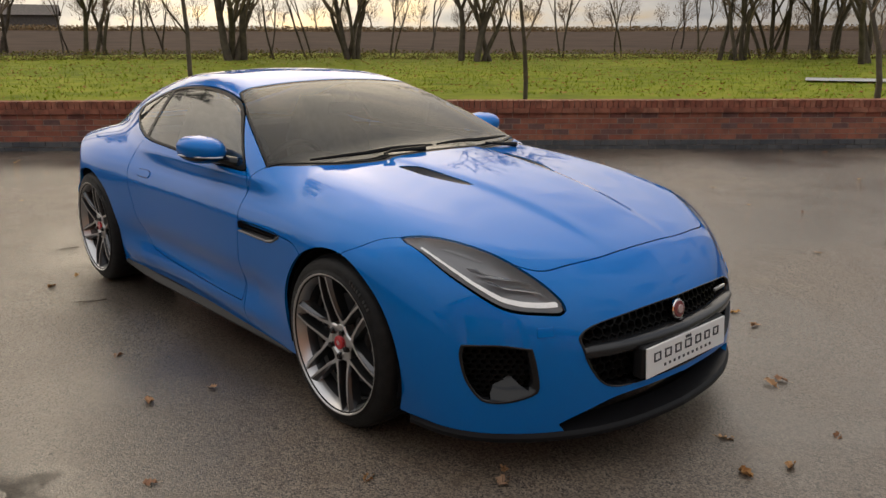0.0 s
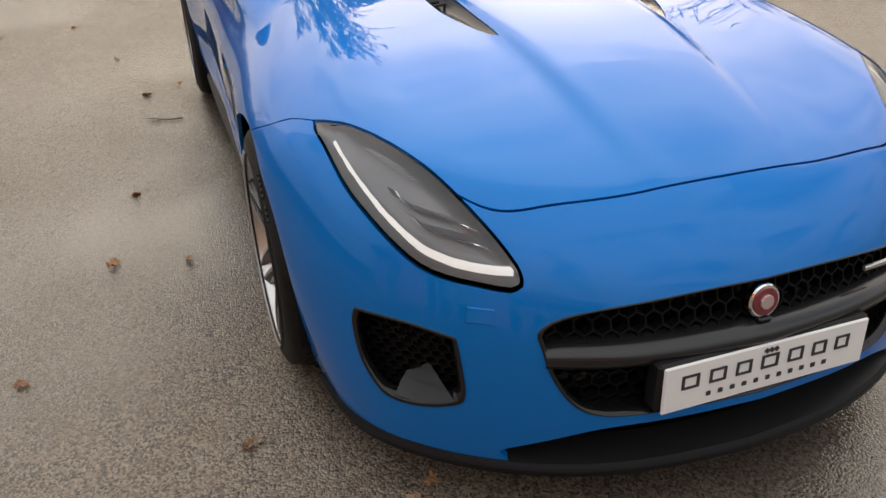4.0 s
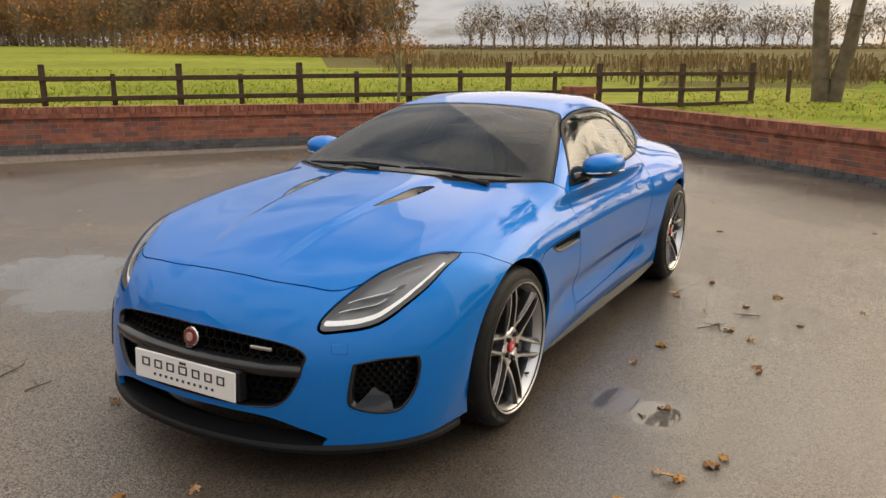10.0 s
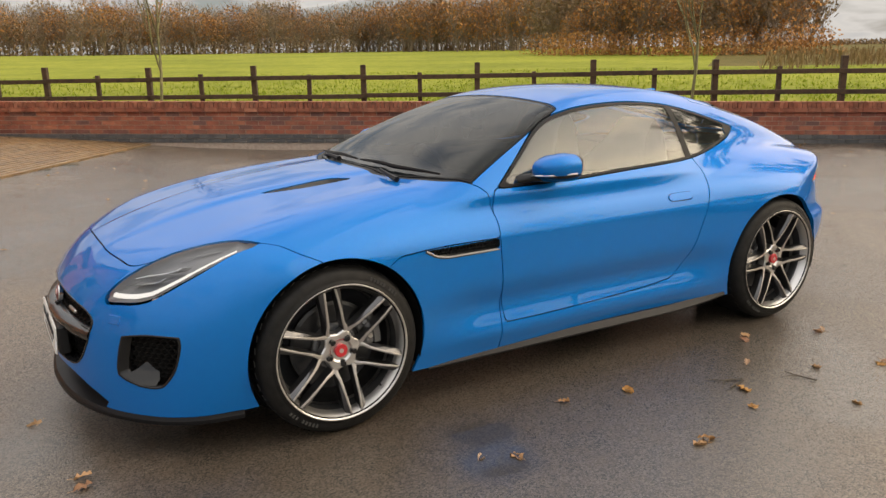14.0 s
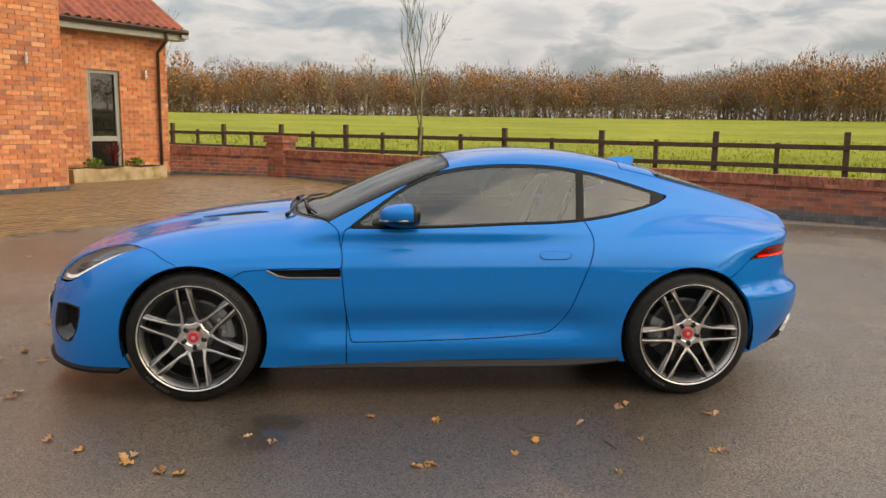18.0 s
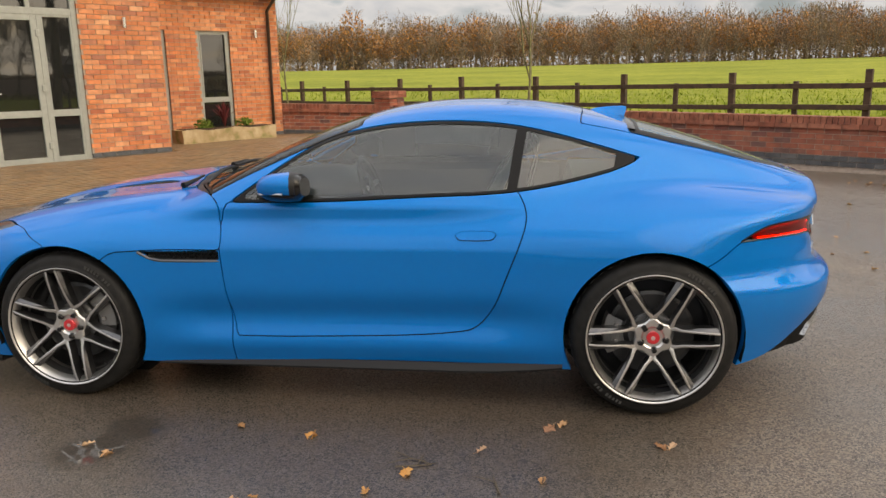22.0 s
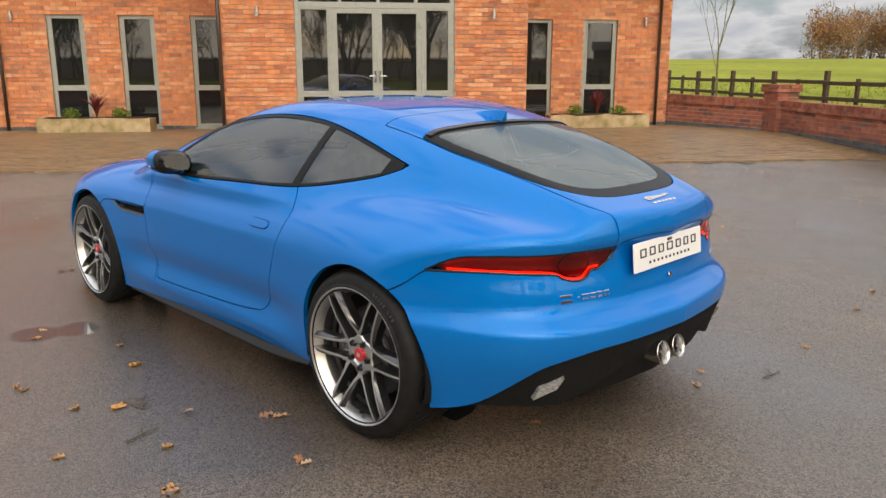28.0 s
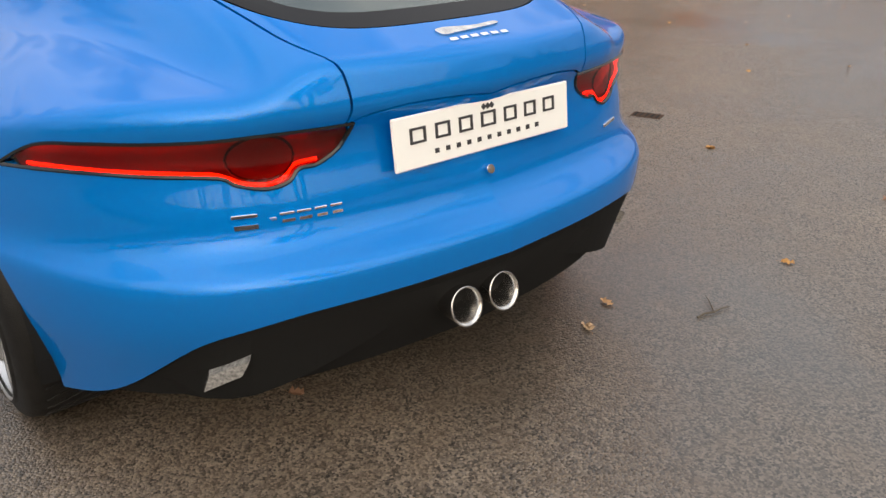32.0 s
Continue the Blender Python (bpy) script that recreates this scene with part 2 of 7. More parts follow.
def spline(xs, ys):
    """A natural cubic through the given stations, straight beyond its ends."""
    xs, ys = np.asarray(xs, float), np.asarray(ys, float)
    n, h = len(xs), np.diff(xs)
    a = np.eye(n)
    r = np.zeros(n)
    for i in range(1, n - 1):
        a[i, i - 1:i + 2] = h[i - 1], 2 * (h[i - 1] + h[i]), h[i]
        r[i] = 6 * ((ys[i + 1] - ys[i]) / h[i] - (ys[i] - ys[i - 1]) / h[i - 1])
    m = np.linalg.solve(a, r)

    def value(x):
        x = np.asarray(x, float)
        c = np.clip(x, xs[0], xs[-1])
        i = np.clip(np.searchsorted(xs, c) - 1, 0, n - 2)
        d0, d1 = c - xs[i], xs[i + 1] - c
        v = (m[i] * d1 ** 3 + m[i + 1] * d0 ** 3) / (6 * h[i]) + (ys[i] / h[i] - m[i] * h[i] / 6) * d1 + (ys[i + 1] / h[i] - m[i + 1] * h[i] / 6) * d0
        s0 = (ys[1] - ys[0]) / h[0] - h[0] * m[1] / 6
        s1 = (ys[-1] - ys[-2]) / h[-1] + h[-1] * m[-2] / 6
        return v + np.where(x < xs[0], (x - xs[0]) * s0, 0) + np.where(x > xs[-1], (x - xs[-1]) * s1, 0)
    return value


def smax(a, b, k):
    h = np.clip(k - np.abs(a - b), 0, None) / k
    return np.maximum(a, b) + h * h * k * 0.25


def smin(a, b, k):
    return -smax(-a, -b, k)

# ---- the car's body, as one smooth shape: x from nose to tail, y across, z up ----
hood_line = spline([-2.35, -2.20, -2.05, -1.85, -1.60, -1.31, -0.96, -0.6, 0.0, 0.6, 1.0, 1.31, 1.6, 1.9, 2.13], [0.50, 0.635, 0.722, 0.795, 0.858, 0.908, 0.944, 0.965, 0.985, 1.0, 1.02, 1.02, 0.99, 0.935, 0.885])
hood_fall = spline([-2.2, -1.6, -1.0, -0.4, 0.4, 1.0, 1.4, 1.8, 2.13], [0.10, 0.09, 0.085, 0.08, 0.08, 0.11, 0.13, 0.11, 0.09])
side_width = spline([-2.3, -1.9, -1.6, -1.31, -0.9, -0.4, 0.1, 0.6, 1.0, 1.35, 1.7, 2.0, 2.2], [0.80, 0.87, 0.915, 0.935, 0.918, 0.908, 0.902, 0.912, 0.94, 0.96, 0.945, 0.90, 0.86])
nose_back = spline([0.0, 0.3, 0.51, 0.66, 0.79, 0.88, 0.96], [0.0, 0.032, 0.105, 0.20, 0.33, 0.47, 0.66])
nose_front = spline([0.10, 0.25, 0.40, 0.52, 0.60, 0.70, 0.85], [-2.255, -2.268, -2.262, -2.235, -2.195, -2.12, -1.95])
tail_fwd = spline([0.0, 0.37, 0.6, 0.75, 0.85, 0.95], [0.0, 0.04, 0.115, 0.23, 0.38, 0.62])
tail_back = spline([0.15, 0.32, 0.45, 0.52, 0.55, 0.58, 0.61, 0.66, 0.78, 0.87, 0.95], [2.05, 2.14, 2.20, 2.207, 2.198, 2.158, 2.133, 2.122, 2.105, 2.13, 2.11])
roof_line = spline([-1.2, -0.82, -0.40, -0.02, 0.20, 0.50, 0.82, 1.18, 1.55, 1.90, 2.10, 2.3], [0.74, 0.930, 1.122, 1.251, 1.296, 1.313, 1.296, 1.228, 1.128, 1.010, 0.936, 0.86])
cabin_belt = spline([-1.0, -0.55, -0.1, 0.4, 0.75, 1.1, 1.4, 1.8, 2.2], [0.80, 0.815, 0.818, 0.815, 0.795, 0.735, 0.665, 0.54, 0.40])


def body_value(x, y, z):
    """Below nought inside the painted body."""
    a = np.abs(y)
    top = z - (hood_line(x) - hood_fall(x) * a * a + bonnet_relief(x, a))
    side = a - (side_width(x) - shoulder(x, z) - 0.35 * np.clip(0.55 - z, 0, None) ** 2 + door_relief(x, z))
    low = smax(top, side, 0.17)
    low = smax(low, nose_front(z) + nose_back(a) - x, 0.07)
    low = smax(low, x - tail_back(z) + tail_fwd(a), 0.06)
    low = smax(low, 0.13 - z, 0.03)
    up = z - (roof_line(x) - 0.11 * a * a)
    lean = 0.62 * np.clip(z - 0.93, -0.05, None) + 0.55 * np.clip(z - 0.93, 0, None) ** 2
    sides = a - (cabin_belt(x) - lean)
    cabin = smax(up, sides, 0.10)
    cabin = smax(smax(cabin, 0.84 - z, 0.04), x - 2.125 + 0.34 * a * a, 0.03)
    return smin(low, cabin, 0.05)


def shoulder(x, z):
    """How far the flank leans in above the waist: round at the wheels, creased along the door."""
    fade = np.clip((x + 1.05) / 0.3, 0, 1) * np.clip((0.95 - x) / 0.4, 0, 1)
    k = np.clip(z - 0.70, 0, None)
    return (1 - fade) * 1.9 * np.clip(z - 0.66, 0, None) ** 2 + fade * (0.25 * k + 1.4 * k * k)


def bonnet_relief(x, a):
    """The power bulge down the bonnet's middle and the crest of each wing."""
    fade = np.clip((x + 2.12) / 0.5, 0, 1) * np.clip((-0.55 - x) / 0.3, 0, 1)
    wide = 0.19 + 0.10 * np.clip((x + 2.0) / 1.2, 0, 1)
    bulge = 0.014 / (1 + np.exp((a - wide) / 0.012))
    return fade * (bulge + 0.012 * np.exp(-((a - 0.66) / 0.13) ** 2))


def door_relief(x, z):
    """The hollow low in the door, and the sill that swells below it."""
    fade = np.clip((x + 0.95) / 0.3, 0, 1) * np.clip((1.0 - x) / 0.35, 0, 1)
    return fade * (-0.030 * np.exp(-((z - 0.40) / 0.075) ** 2) + 0.012 * np.exp(-((z - 0.27) / 0.05) ** 2))


def body_normal(p):
    e = 2e-4
    g = np.stack([body_value(*(p + d).T) - body_value(*(p - d).T) for d in np.eye(3) * e], -1)
    return g / np.linalg.norm(g, axis=-1, keepdims=True)


def reach(start, way, far=3.0):
    """From points inside along ways, the points on the body's skin."""
    lo, hi = np.zeros(len(start)), np.full(len(start), far)
    for _ in range(22):
        mid = (lo + hi) / 2
        inside = body_value(*(start + way * mid[:, None]).T) < 0
        lo, hi = np.where(inside, mid, lo), np.where(inside, hi, mid)
    return start + way * ((lo + hi) / 2)[:, None]


def body_grid(nx=230, na=110, nc=46):
    """Half of the body's skin (y <= 0), as triangles."""
    ang = np.linspace(-0.5 * math.pi, 0.5 * math.pi, na)
    heart = 0.55
    starts, ways = [], []
    # nose cap, the long middle, tail cap
    for c in np.linspace(-0.5 * math.pi, 0, nc)[:-1]:
        for a in ang:
            starts.append((-1.55, 0, heart)), ways.append((math.sin(c), -math.cos(c) * math.cos(a), math.cos(c) * math.sin(a)))
    for x in np.linspace(-1.55, 1.6, nx):
        for a in ang:
            starts.append((x, 0, heart)), ways.append((0, -math.cos(a), math.sin(a)))
    for c in np.linspace(0, 0.5 * math.pi, nc)[1:]:
        for a in ang:
            starts.append((1.6, 0, heart)), ways.append((math.sin(c), -math.cos(c) * math.cos(a), math.cos(c) * math.sin(a)))
    v = reach(np.array(starts), np.array(ways))
    rows = len(v) // na
    i = np.arange(rows - 1)[:, None] * na + np.arange(na - 1)
    f = np.concatenate([np.stack([i, i + 1, i + na + 1], -1).reshape(-1, 3), np.stack([i, i + na + 1, i + na], -1).reshape(-1, 3)])
    p = v[f]
    area = np.linalg.norm(np.cross(p[:, 1] - p[:, 0], p[:, 2] - p[:, 0]), axis=1)
    return v, f[area > 1e-9][:, ::-1]


def cut(v, f, value):
    """Splits triangles where value (per point) is nought: the part below and the part above."""
    s = np.where(np.abs(value) < 1e-7, 1e-7, value)
    neg = s[f] < 0
    count = neg.sum(1)
    below, above = [f[count == 3]], [f[count == 0]]
    mixed = f[(count > 0) & (count < 3)]
    if not len(mixed):
        return (v, below[0]), (v, above[0])
    extra, made, b, t = [], {}, [], []
    base = len(v)

    def point(i, j):
        key = (i, j) if i < j else (j, i)
        if key not in made:
            w = s[i] / (s[i] - s[j])
            made[key] = base + len(extra)
            extra.append(v[i] + (v[j] - v[i]) * w)
        return made[key]
    for tri in mixed.tolist():
        odd = [k for k in range(3) if (s[tri[k]] < 0) == (sum(s[q] < 0 for q in tri) == 1)][0]
        i, j, k = tri[odd], tri[(odd + 1) % 3], tri[(odd + 2) % 3]
        p, q = point(i, j), point(i, k)
        one, two = (b, t) if s[i] < 0 else (t, b)
        one.append((i, p, q)), two.append((p, j, k)), two.append((p, k, q))
    vv = np.concatenate([v, np.array(extra)])
    return (vv, np.concatenate(below + [np.array(b, int).reshape(-1, 3)])), (vv, np.concatenate(above + [np.array(t, int).reshape(-1, 3)]))


def tidy(v, f):
    used, back = np.unique(f, return_inverse=True)
    return v[used], back.reshape(-1, 3)


def outline(points, per=10, closed=True):
    """A smooth line through the points; a point given with a third value 1 stays a sharp corner."""
    pts = [(p[0], p[1], p[2] if len(p) > 2 else 0) for p in points]
    n, out = len(pts), []
    for i in range(n if closed else n - 1):
        p0, p1, p2, p3 = pts[(i - 1) % n], pts[i], pts[(i + 1) % n], pts[(i + 2) % n]
        if not closed and i == 0:
            p0 = p1
        if not closed and i == n - 2:
            p3 = p2
        m1 = (0, 0) if p1[2] else ((p2[0] - p0[0]) / 2, (p2[1] - p0[1]) / 2)
        m2 = (0, 0) if p2[2] else ((p3[0] - p1[0]) / 2, (p3[1] - p1[1]) / 2)
        for k in range(per):
            u = k / per
            h = (2 * u ** 3 - 3 * u * u + 1, u ** 3 - 2 * u * u + u, -2 * u ** 3 + 3 * u * u, u ** 3 - u * u)
            out.append(tuple(h[0] * p1[d] + h[1] * m1[d] + h[2] * p2[d] + h[3] * m2[d] for d in (0, 1)))
    if not closed:
        out.append(pts[-1][:2])
    return np.array(out)


def inside_of(line, px, py):
    """Signed distance to a closed line: below nought inside."""
    px, py = np.asarray(px, float), np.asarray(py, float)
    a, b = line, np.roll(line, -1, axis=0)
    d = b - a
    ok = (d * d).sum(1) > 1e-12
    a, b, d = a[ok], b[ok], d[ok]
    q = (d * d).sum(1)
    out = np.empty(len(px))
    for k in range(0, len(px), 4000):
        x, y = px[k:k + 4000, None], py[k:k + 4000, None]
        u = np.clip(((x - a[:, 0]) * d[:, 0] + (y - a[:, 1]) * d[:, 1]) / q, 0, 1)
        best = ((x - a[:, 0] - u * d[:, 0]) ** 2 + (y - a[:, 1] - u * d[:, 1]) ** 2).min(1)
        dy = np.where(np.abs(d[:, 1]) < 1e-12, 1e-12, d[:, 1])
        odd = (((a[:, 1] > y) != (b[:, 1] > y)) & (x < (y - a[:, 1]) * d[:, 0] / dy + a[:, 0])).sum(1) % 2
        out[k:k + 4000] = np.where(odd, -1, 1) * np.sqrt(best)
    return out


def skin(name, v, f, mat, parent, label="", rim=0.012, both=True, lift=0.0, join=False):
    """Links a piece of the skin under the car, with a turned-in rim for its thickness; both: its mirror image too."""
    v, f = tidy(v, f)
    n = body_normal(v)
    v = v + n * lift
    edges = np.concatenate([f[:, [0, 1]], f[:, [1, 2]], f[:, [2, 0]]])
    seen = set(map(tuple, edges.tolist()))
    free = [(a, b) for a, b in seen if (b, a) not in seen and not (abs(v[a][1]) < 1e-5 and abs(v[b][1]) < 1e-5)]
    vv, nn, ff = [v], [n], [f]
    if rim and free:
        ids = sorted({i for e in free for i in e})
        at = {i: k for k, i in enumerate(ids)}
        b0 = len(v)
        vv += [v[ids], v[ids] - n[ids] * rim]
        flat = np.zeros((len(ids), 3))
        for a, b in free:
            d = np.cross(v[b] - v[a], n[a])
            d /= np.linalg.norm(d) + 1e-12
            flat[at[a]] += d
            flat[at[b]] += d
        flat /= np.linalg.norm(flat, axis=1, keepdims=True) + 1e-9
        nn += [flat, flat]
        k = len(ids)
        ff.append(np.array([t for a, b in free for t in ((b0 + at[a], b0 + k + at[a], b0 + k + at[b]), (b0 + at[a], b0 + k + at[b], b0 + at[b]))], int))
    v, n, f = np.concatenate(vv), np.concatenate(nn), np.concatenate(ff)
    flip = np.array([1, -1, 1])
    if join:
        v, n, f = np.concatenate([v, v * flip]), np.concatenate([n, n * flip]), np.concatenate([f, f[:, ::-1] + len(v)])
        return [obj(name, mesh_of(name, v, f, mat, n), parent, label)]
    made = [obj(name, mesh_of(name, v, f, mat, n), parent, label)]
    if both:
        made.append(obj(name, mesh_of(name, v * flip, f[:, ::-1], mat, n * flip), parent, label))
    return made


def ribbon(rows, close=False):
    """A bmesh sheet over rows of points."""
    bm = bmesh.new()
    grid = [[bm.verts.new(p) for p in row] for row in rows]
    for r0, r1 in zip(grid, grid[1:] + ([grid[0]] if close else [])):
        for k in range(len(r0) - 1):
            bm.faces.new((r0[k], r0[k + 1], r1[k + 1], r1[k]))
    bmesh.ops.recalc_face_normals(bm, faces=bm.faces)
    return bm



# ---- the place ----
U, N = Vector((0.607, 0.795, 0)), Vector((0.795, -0.607, 0))     # along the house front, and out of it
out_rise = spline([0, 10, 15, 20, 32, 60, 100, 200, 400, 2500], [0.2, 0.30, 0.45, 0.52, 0.75, 1.3, 2.15, 3.9, 6.2, 31])


def step(a, b, x):
    t = min(1.0, max(0.0, (x - a) / (b - a)))
    return t * t * (3 - 2 * t)


def court_z(x, y):
    """Height of the forecourt: it climbs gently towards the house."""
    return 0.30 * step(3.5, 10.0, -(N.x * x + N.y * y))


def land_z(x, y):
    r = math.hypot(x, y)
    return float(out_rise(r)) + 0.05 * math.sin(x * 0.21) * math.sin(y * 0.17) * min(1, r / 40)


# materials of the place
def brick_material(name, stops, mortar_dirt=0.25):
    m = material(name, stops[0], 0.85)
    n, l, b = nodes_of(m)
    oi, ge, add, fr = n.new("ShaderNodeObjectInfo"), n.new("ShaderNodeNewGeometry"), n.new("ShaderNodeMath"), n.new("ShaderNodeMath")
    fr.operation = "FRACT"
    l.new(oi.outputs["Random"], add.inputs[0])
    l.new(ge.outputs["Random Per Island"], add.inputs[1])
    l.new(add.outputs[0], fr.inputs[0])
    ramp = n.new("ShaderNodeValToRGB")
    while len(ramp.color_ramp.elements) < len(stops):
        ramp.color_ramp.elements.new(0.5)
    for k, c in enumerate(stops):
        ramp.color_ramp.elements[k].position = k / (len(stops) - 1)
        ramp.color_ramp.elements[k].color = (*c, 1)
    l.new(fr.outputs[0], ramp.inputs["Fac"])
    no = n.new("ShaderNodeTexNoise")
    no.inputs["Scale"].default_value, no.inputs["Detail"].default_value = 9.0, 8.0
    mix = n.new("ShaderNodeMix")
    mix.data_type, mix.blend_type = "RGBA", "MULTIPLY"
    r2 = n.new("ShaderNodeValToRGB")
    r2.color_ramp.elements[0].position, r2.color_ramp.elements[0].color = 0.3, (1 - mortar_dirt * 1.6,) * 3 + (1,)
    r2.color_ramp.elements[1].position, r2.color_ramp.elements[1].color = 0.65, (1.1, 1.08, 1.05, 1)
    tc = n.new("ShaderNodeNewGeometry")
    l.new(tc.outputs["Position"], no.inputs["Vector"])
    l.new(no.outputs["Fac"], r2.inputs["Fac"])
    mix.inputs["Factor"].default_value = 1.0
    l.new(ramp.outputs["Color"], mix.inputs["A"])
    l.new(r2.outputs["Color"], mix.inputs["B"])
    l.new(mix.outputs["Result"], b.inputs["Base Color"])
    fine = n.new("ShaderNodeTexNoise")
    fine.inputs["Scale"].default_value = 90.0
    l.new(tc.outputs["Position"], fine.inputs["Vector"])
    bu = n.new("ShaderNodeBump")
    bu.inputs["Strength"].default_value, bu.inputs["Distance"].default_value = 0.35, 0.006
    l.new(fine.outputs["Fac"], bu.inputs["Height"])
    l.new(bu.outputs["Normal"], b.inputs["Normal"])
    return m


wall_brick = brick_material("garden_brick", [(0.27, 0.085, 0.052), (0.35, 0.118, 0.070), (0.30, 0.095, 0.06), (0.41, 0.155, 0.092), (0.23, 0.078, 0.058), (0.16, 0.085, 0.075), (0.35, 0.128, 0.075)])
coping_brick = brick_material("coping_brick", [(0.24, 0.075, 0.045), (0.34, 0.13, 0.08), (0.28, 0.09, 0.055), (0.38, 0.16, 0.10)], 0.32)
blue_brick = brick_material("blue_brick", [(0.085, 0.09, 0.095), (0.12, 0.12, 0.125), (0.07, 0.075, 0.085)])
house_brick = brick_material("house_brick", [(0.52, 0.175, 0.068), (0.61, 0.235, 0.095), (0.55, 0.195, 0.078), (0.68, 0.31, 0.15), (0.43, 0.135, 0.065), (0.60, 0.26, 0.125), (0.36, 0.145, 0.088), (0.64, 0.225, 0.088), (0.70, 0.36, 0.19)], 0.18)
paver = brick_material("block_paver", [(0.22, 0.145, 0.075), (0.28, 0.18, 0.09), (0.25, 0.155, 0.08), (0.18, 0.12, 0.07), (0.30, 0.21, 0.12)])
nodes_of(paver)[2].inputs["Roughness"].default_value = 0.42
roof_tile = brick_material("clay_pantile", [(0.26, 0.075, 0.045), (0.33, 0.10, 0.06), (0.22, 0.065, 0.045)])
mortar = varied(material("mortar", (0.36, 0.31, 0.26), 0.95), 25, [(0.30, 0.25, 0.20), (0.42, 0.36, 0.30)], bump=0.3, bump_scale=150)
dark_mortar = varied(material("wall_mortar", (0.38, 0.31, 0.26), 0.95), 25, [(0.32, 0.26, 0.22), (0.46, 0.38, 0.32)], bump=0.3, bump_scale=150)
paving_joint = varied(material("paving_joint", (0.12, 0.09, 0.06), 0.95), 12, [(0.08, 0.065, 0.04), (0.15, 0.11, 0.075)], bump=0.3, bump_scale=150)
frame_grey = varied(material("sage_grey_frame", (0.30, 0.31, 0.28), 0.4), 14, [(0.28, 0.29, 0.26), (0.33, 0.34, 0.31)])
# opaque pane: the shade indoors is put into its dark colour
window_dark = material("window_glass", (0.012, 0.013, 0.013), 0.02, 0.0, 0.0, 0.9)
pipe_brown = varied(material("brown_pipe", (0.035, 0.022, 0.016), 0.35), 20, [(0.028, 0.018, 0.013), (0.05, 0.032, 0.022)])
fence_wood = varied(material("fence_wood", (0.05, 0.028, 0.016), 0.8), 7, [(0.030, 0.016, 0.010), (0.075, 0.042, 0.024), (0.045, 0.03, 0.02)], bump=0.4, bump_scale=60)
bark = varied(material("bark", (0.10, 0.08, 0.06), 0.9), 5, [(0.055, 0.042, 0.03), (0.12, 0.095, 0.065)], bump=0.6, bump_scale=30)
young_bark = varied(material("young_bark", (0.16, 0.15, 0.07), 0.8), 9, [(0.12, 0.11, 0.05), (0.24, 0.22, 0.10)])
twig = varied(material("twig", (0.10, 0.07, 0.05), 0.95, spec=0.1), 3, [(0.16, 0.12, 0.088), (0.27, 0.205, 0.15)])
young_trunk = varied(material("pollard_bark", (0.15, 0.115, 0.08), 0.9), 4, [(0.085, 0.065, 0.042), (0.19, 0.145, 0.095)], bump=0.6, bump_scale=24)
stone = varied(material("mossy_stone", (0.36, 0.27, 0.15), 0.9), 5, [(0.17, 0.17, 0.045), (0.38, 0.28, 0.15), (0.50, 0.40, 0.25)], bump=0.8, bump_scale=28)


def leaf_material(name, stops):
    m = brick_material(name, stops, 0.1)
    nodes_of(m)[2].inputs["Roughness"].default_value = 0.9
    nodes_of(m)[2].inputs["Specular IOR Level"].default_value = 0.12
    return m


autumn = leaf_material("autumn_leaf", [(0.34, 0.155, 0.055), (0.46, 0.215, 0.065), (0.27, 0.155, 0.07), (0.50, 0.26, 0.08), (0.29, 0.14, 0.07)])
olive = leaf_material("olive_leaf", [(0.20, 0.145, 0.085), (0.28, 0.195, 0.11), (0.17, 0.135, 0.08), (0.34, 0.195, 0.085)])
green_leaf = leaf_material("green_leaf", [(0.07, 0.13, 0.015), (0.12, 0.18, 0.03), (0.16, 0.19, 0.04)])
brush_leaf = leaf_material("brush_leaf", [(0.12, 0.14, 0.035), (0.19, 0.17, 0.06), (0.24, 0.16, 0.065), (0.14, 0.16, 0.04)])
reed_mat = leaf_material("reed", [(0.20, 0.135, 0.06), (0.27, 0.19, 0.09), (0.15, 0.10, 0.045)])
purple_leaf = leaf_material("purple_leaf", [(0.10, 0.02, 0.025), (0.16, 0.035, 0.035), (0.07, 0.02, 0.02)])
fallen = leaf_material("fallen_leaf", [(0.30, 0.165, 0.09), (0.42, 0.26, 0.14), (0.44, 0.24, 0.08), (0.25, 0.14, 0.09), (0.44, 0.31, 0.20)])
plough = varied(material("ploughed_earth", (0.10, 0.065, 0.05), 1.0, spec=0.05), 0.35, [(0.045, 0.031, 0.024), (0.08, 0.053, 0.04)], bump=0.6, bump_scale=3)
road_grey = varied(material("far_road", (0.22, 0.22, 0.23), 0.8, spec=0.2), 2, [(0.34, 0.34, 0.345), (0.46, 0.46, 0.465)])


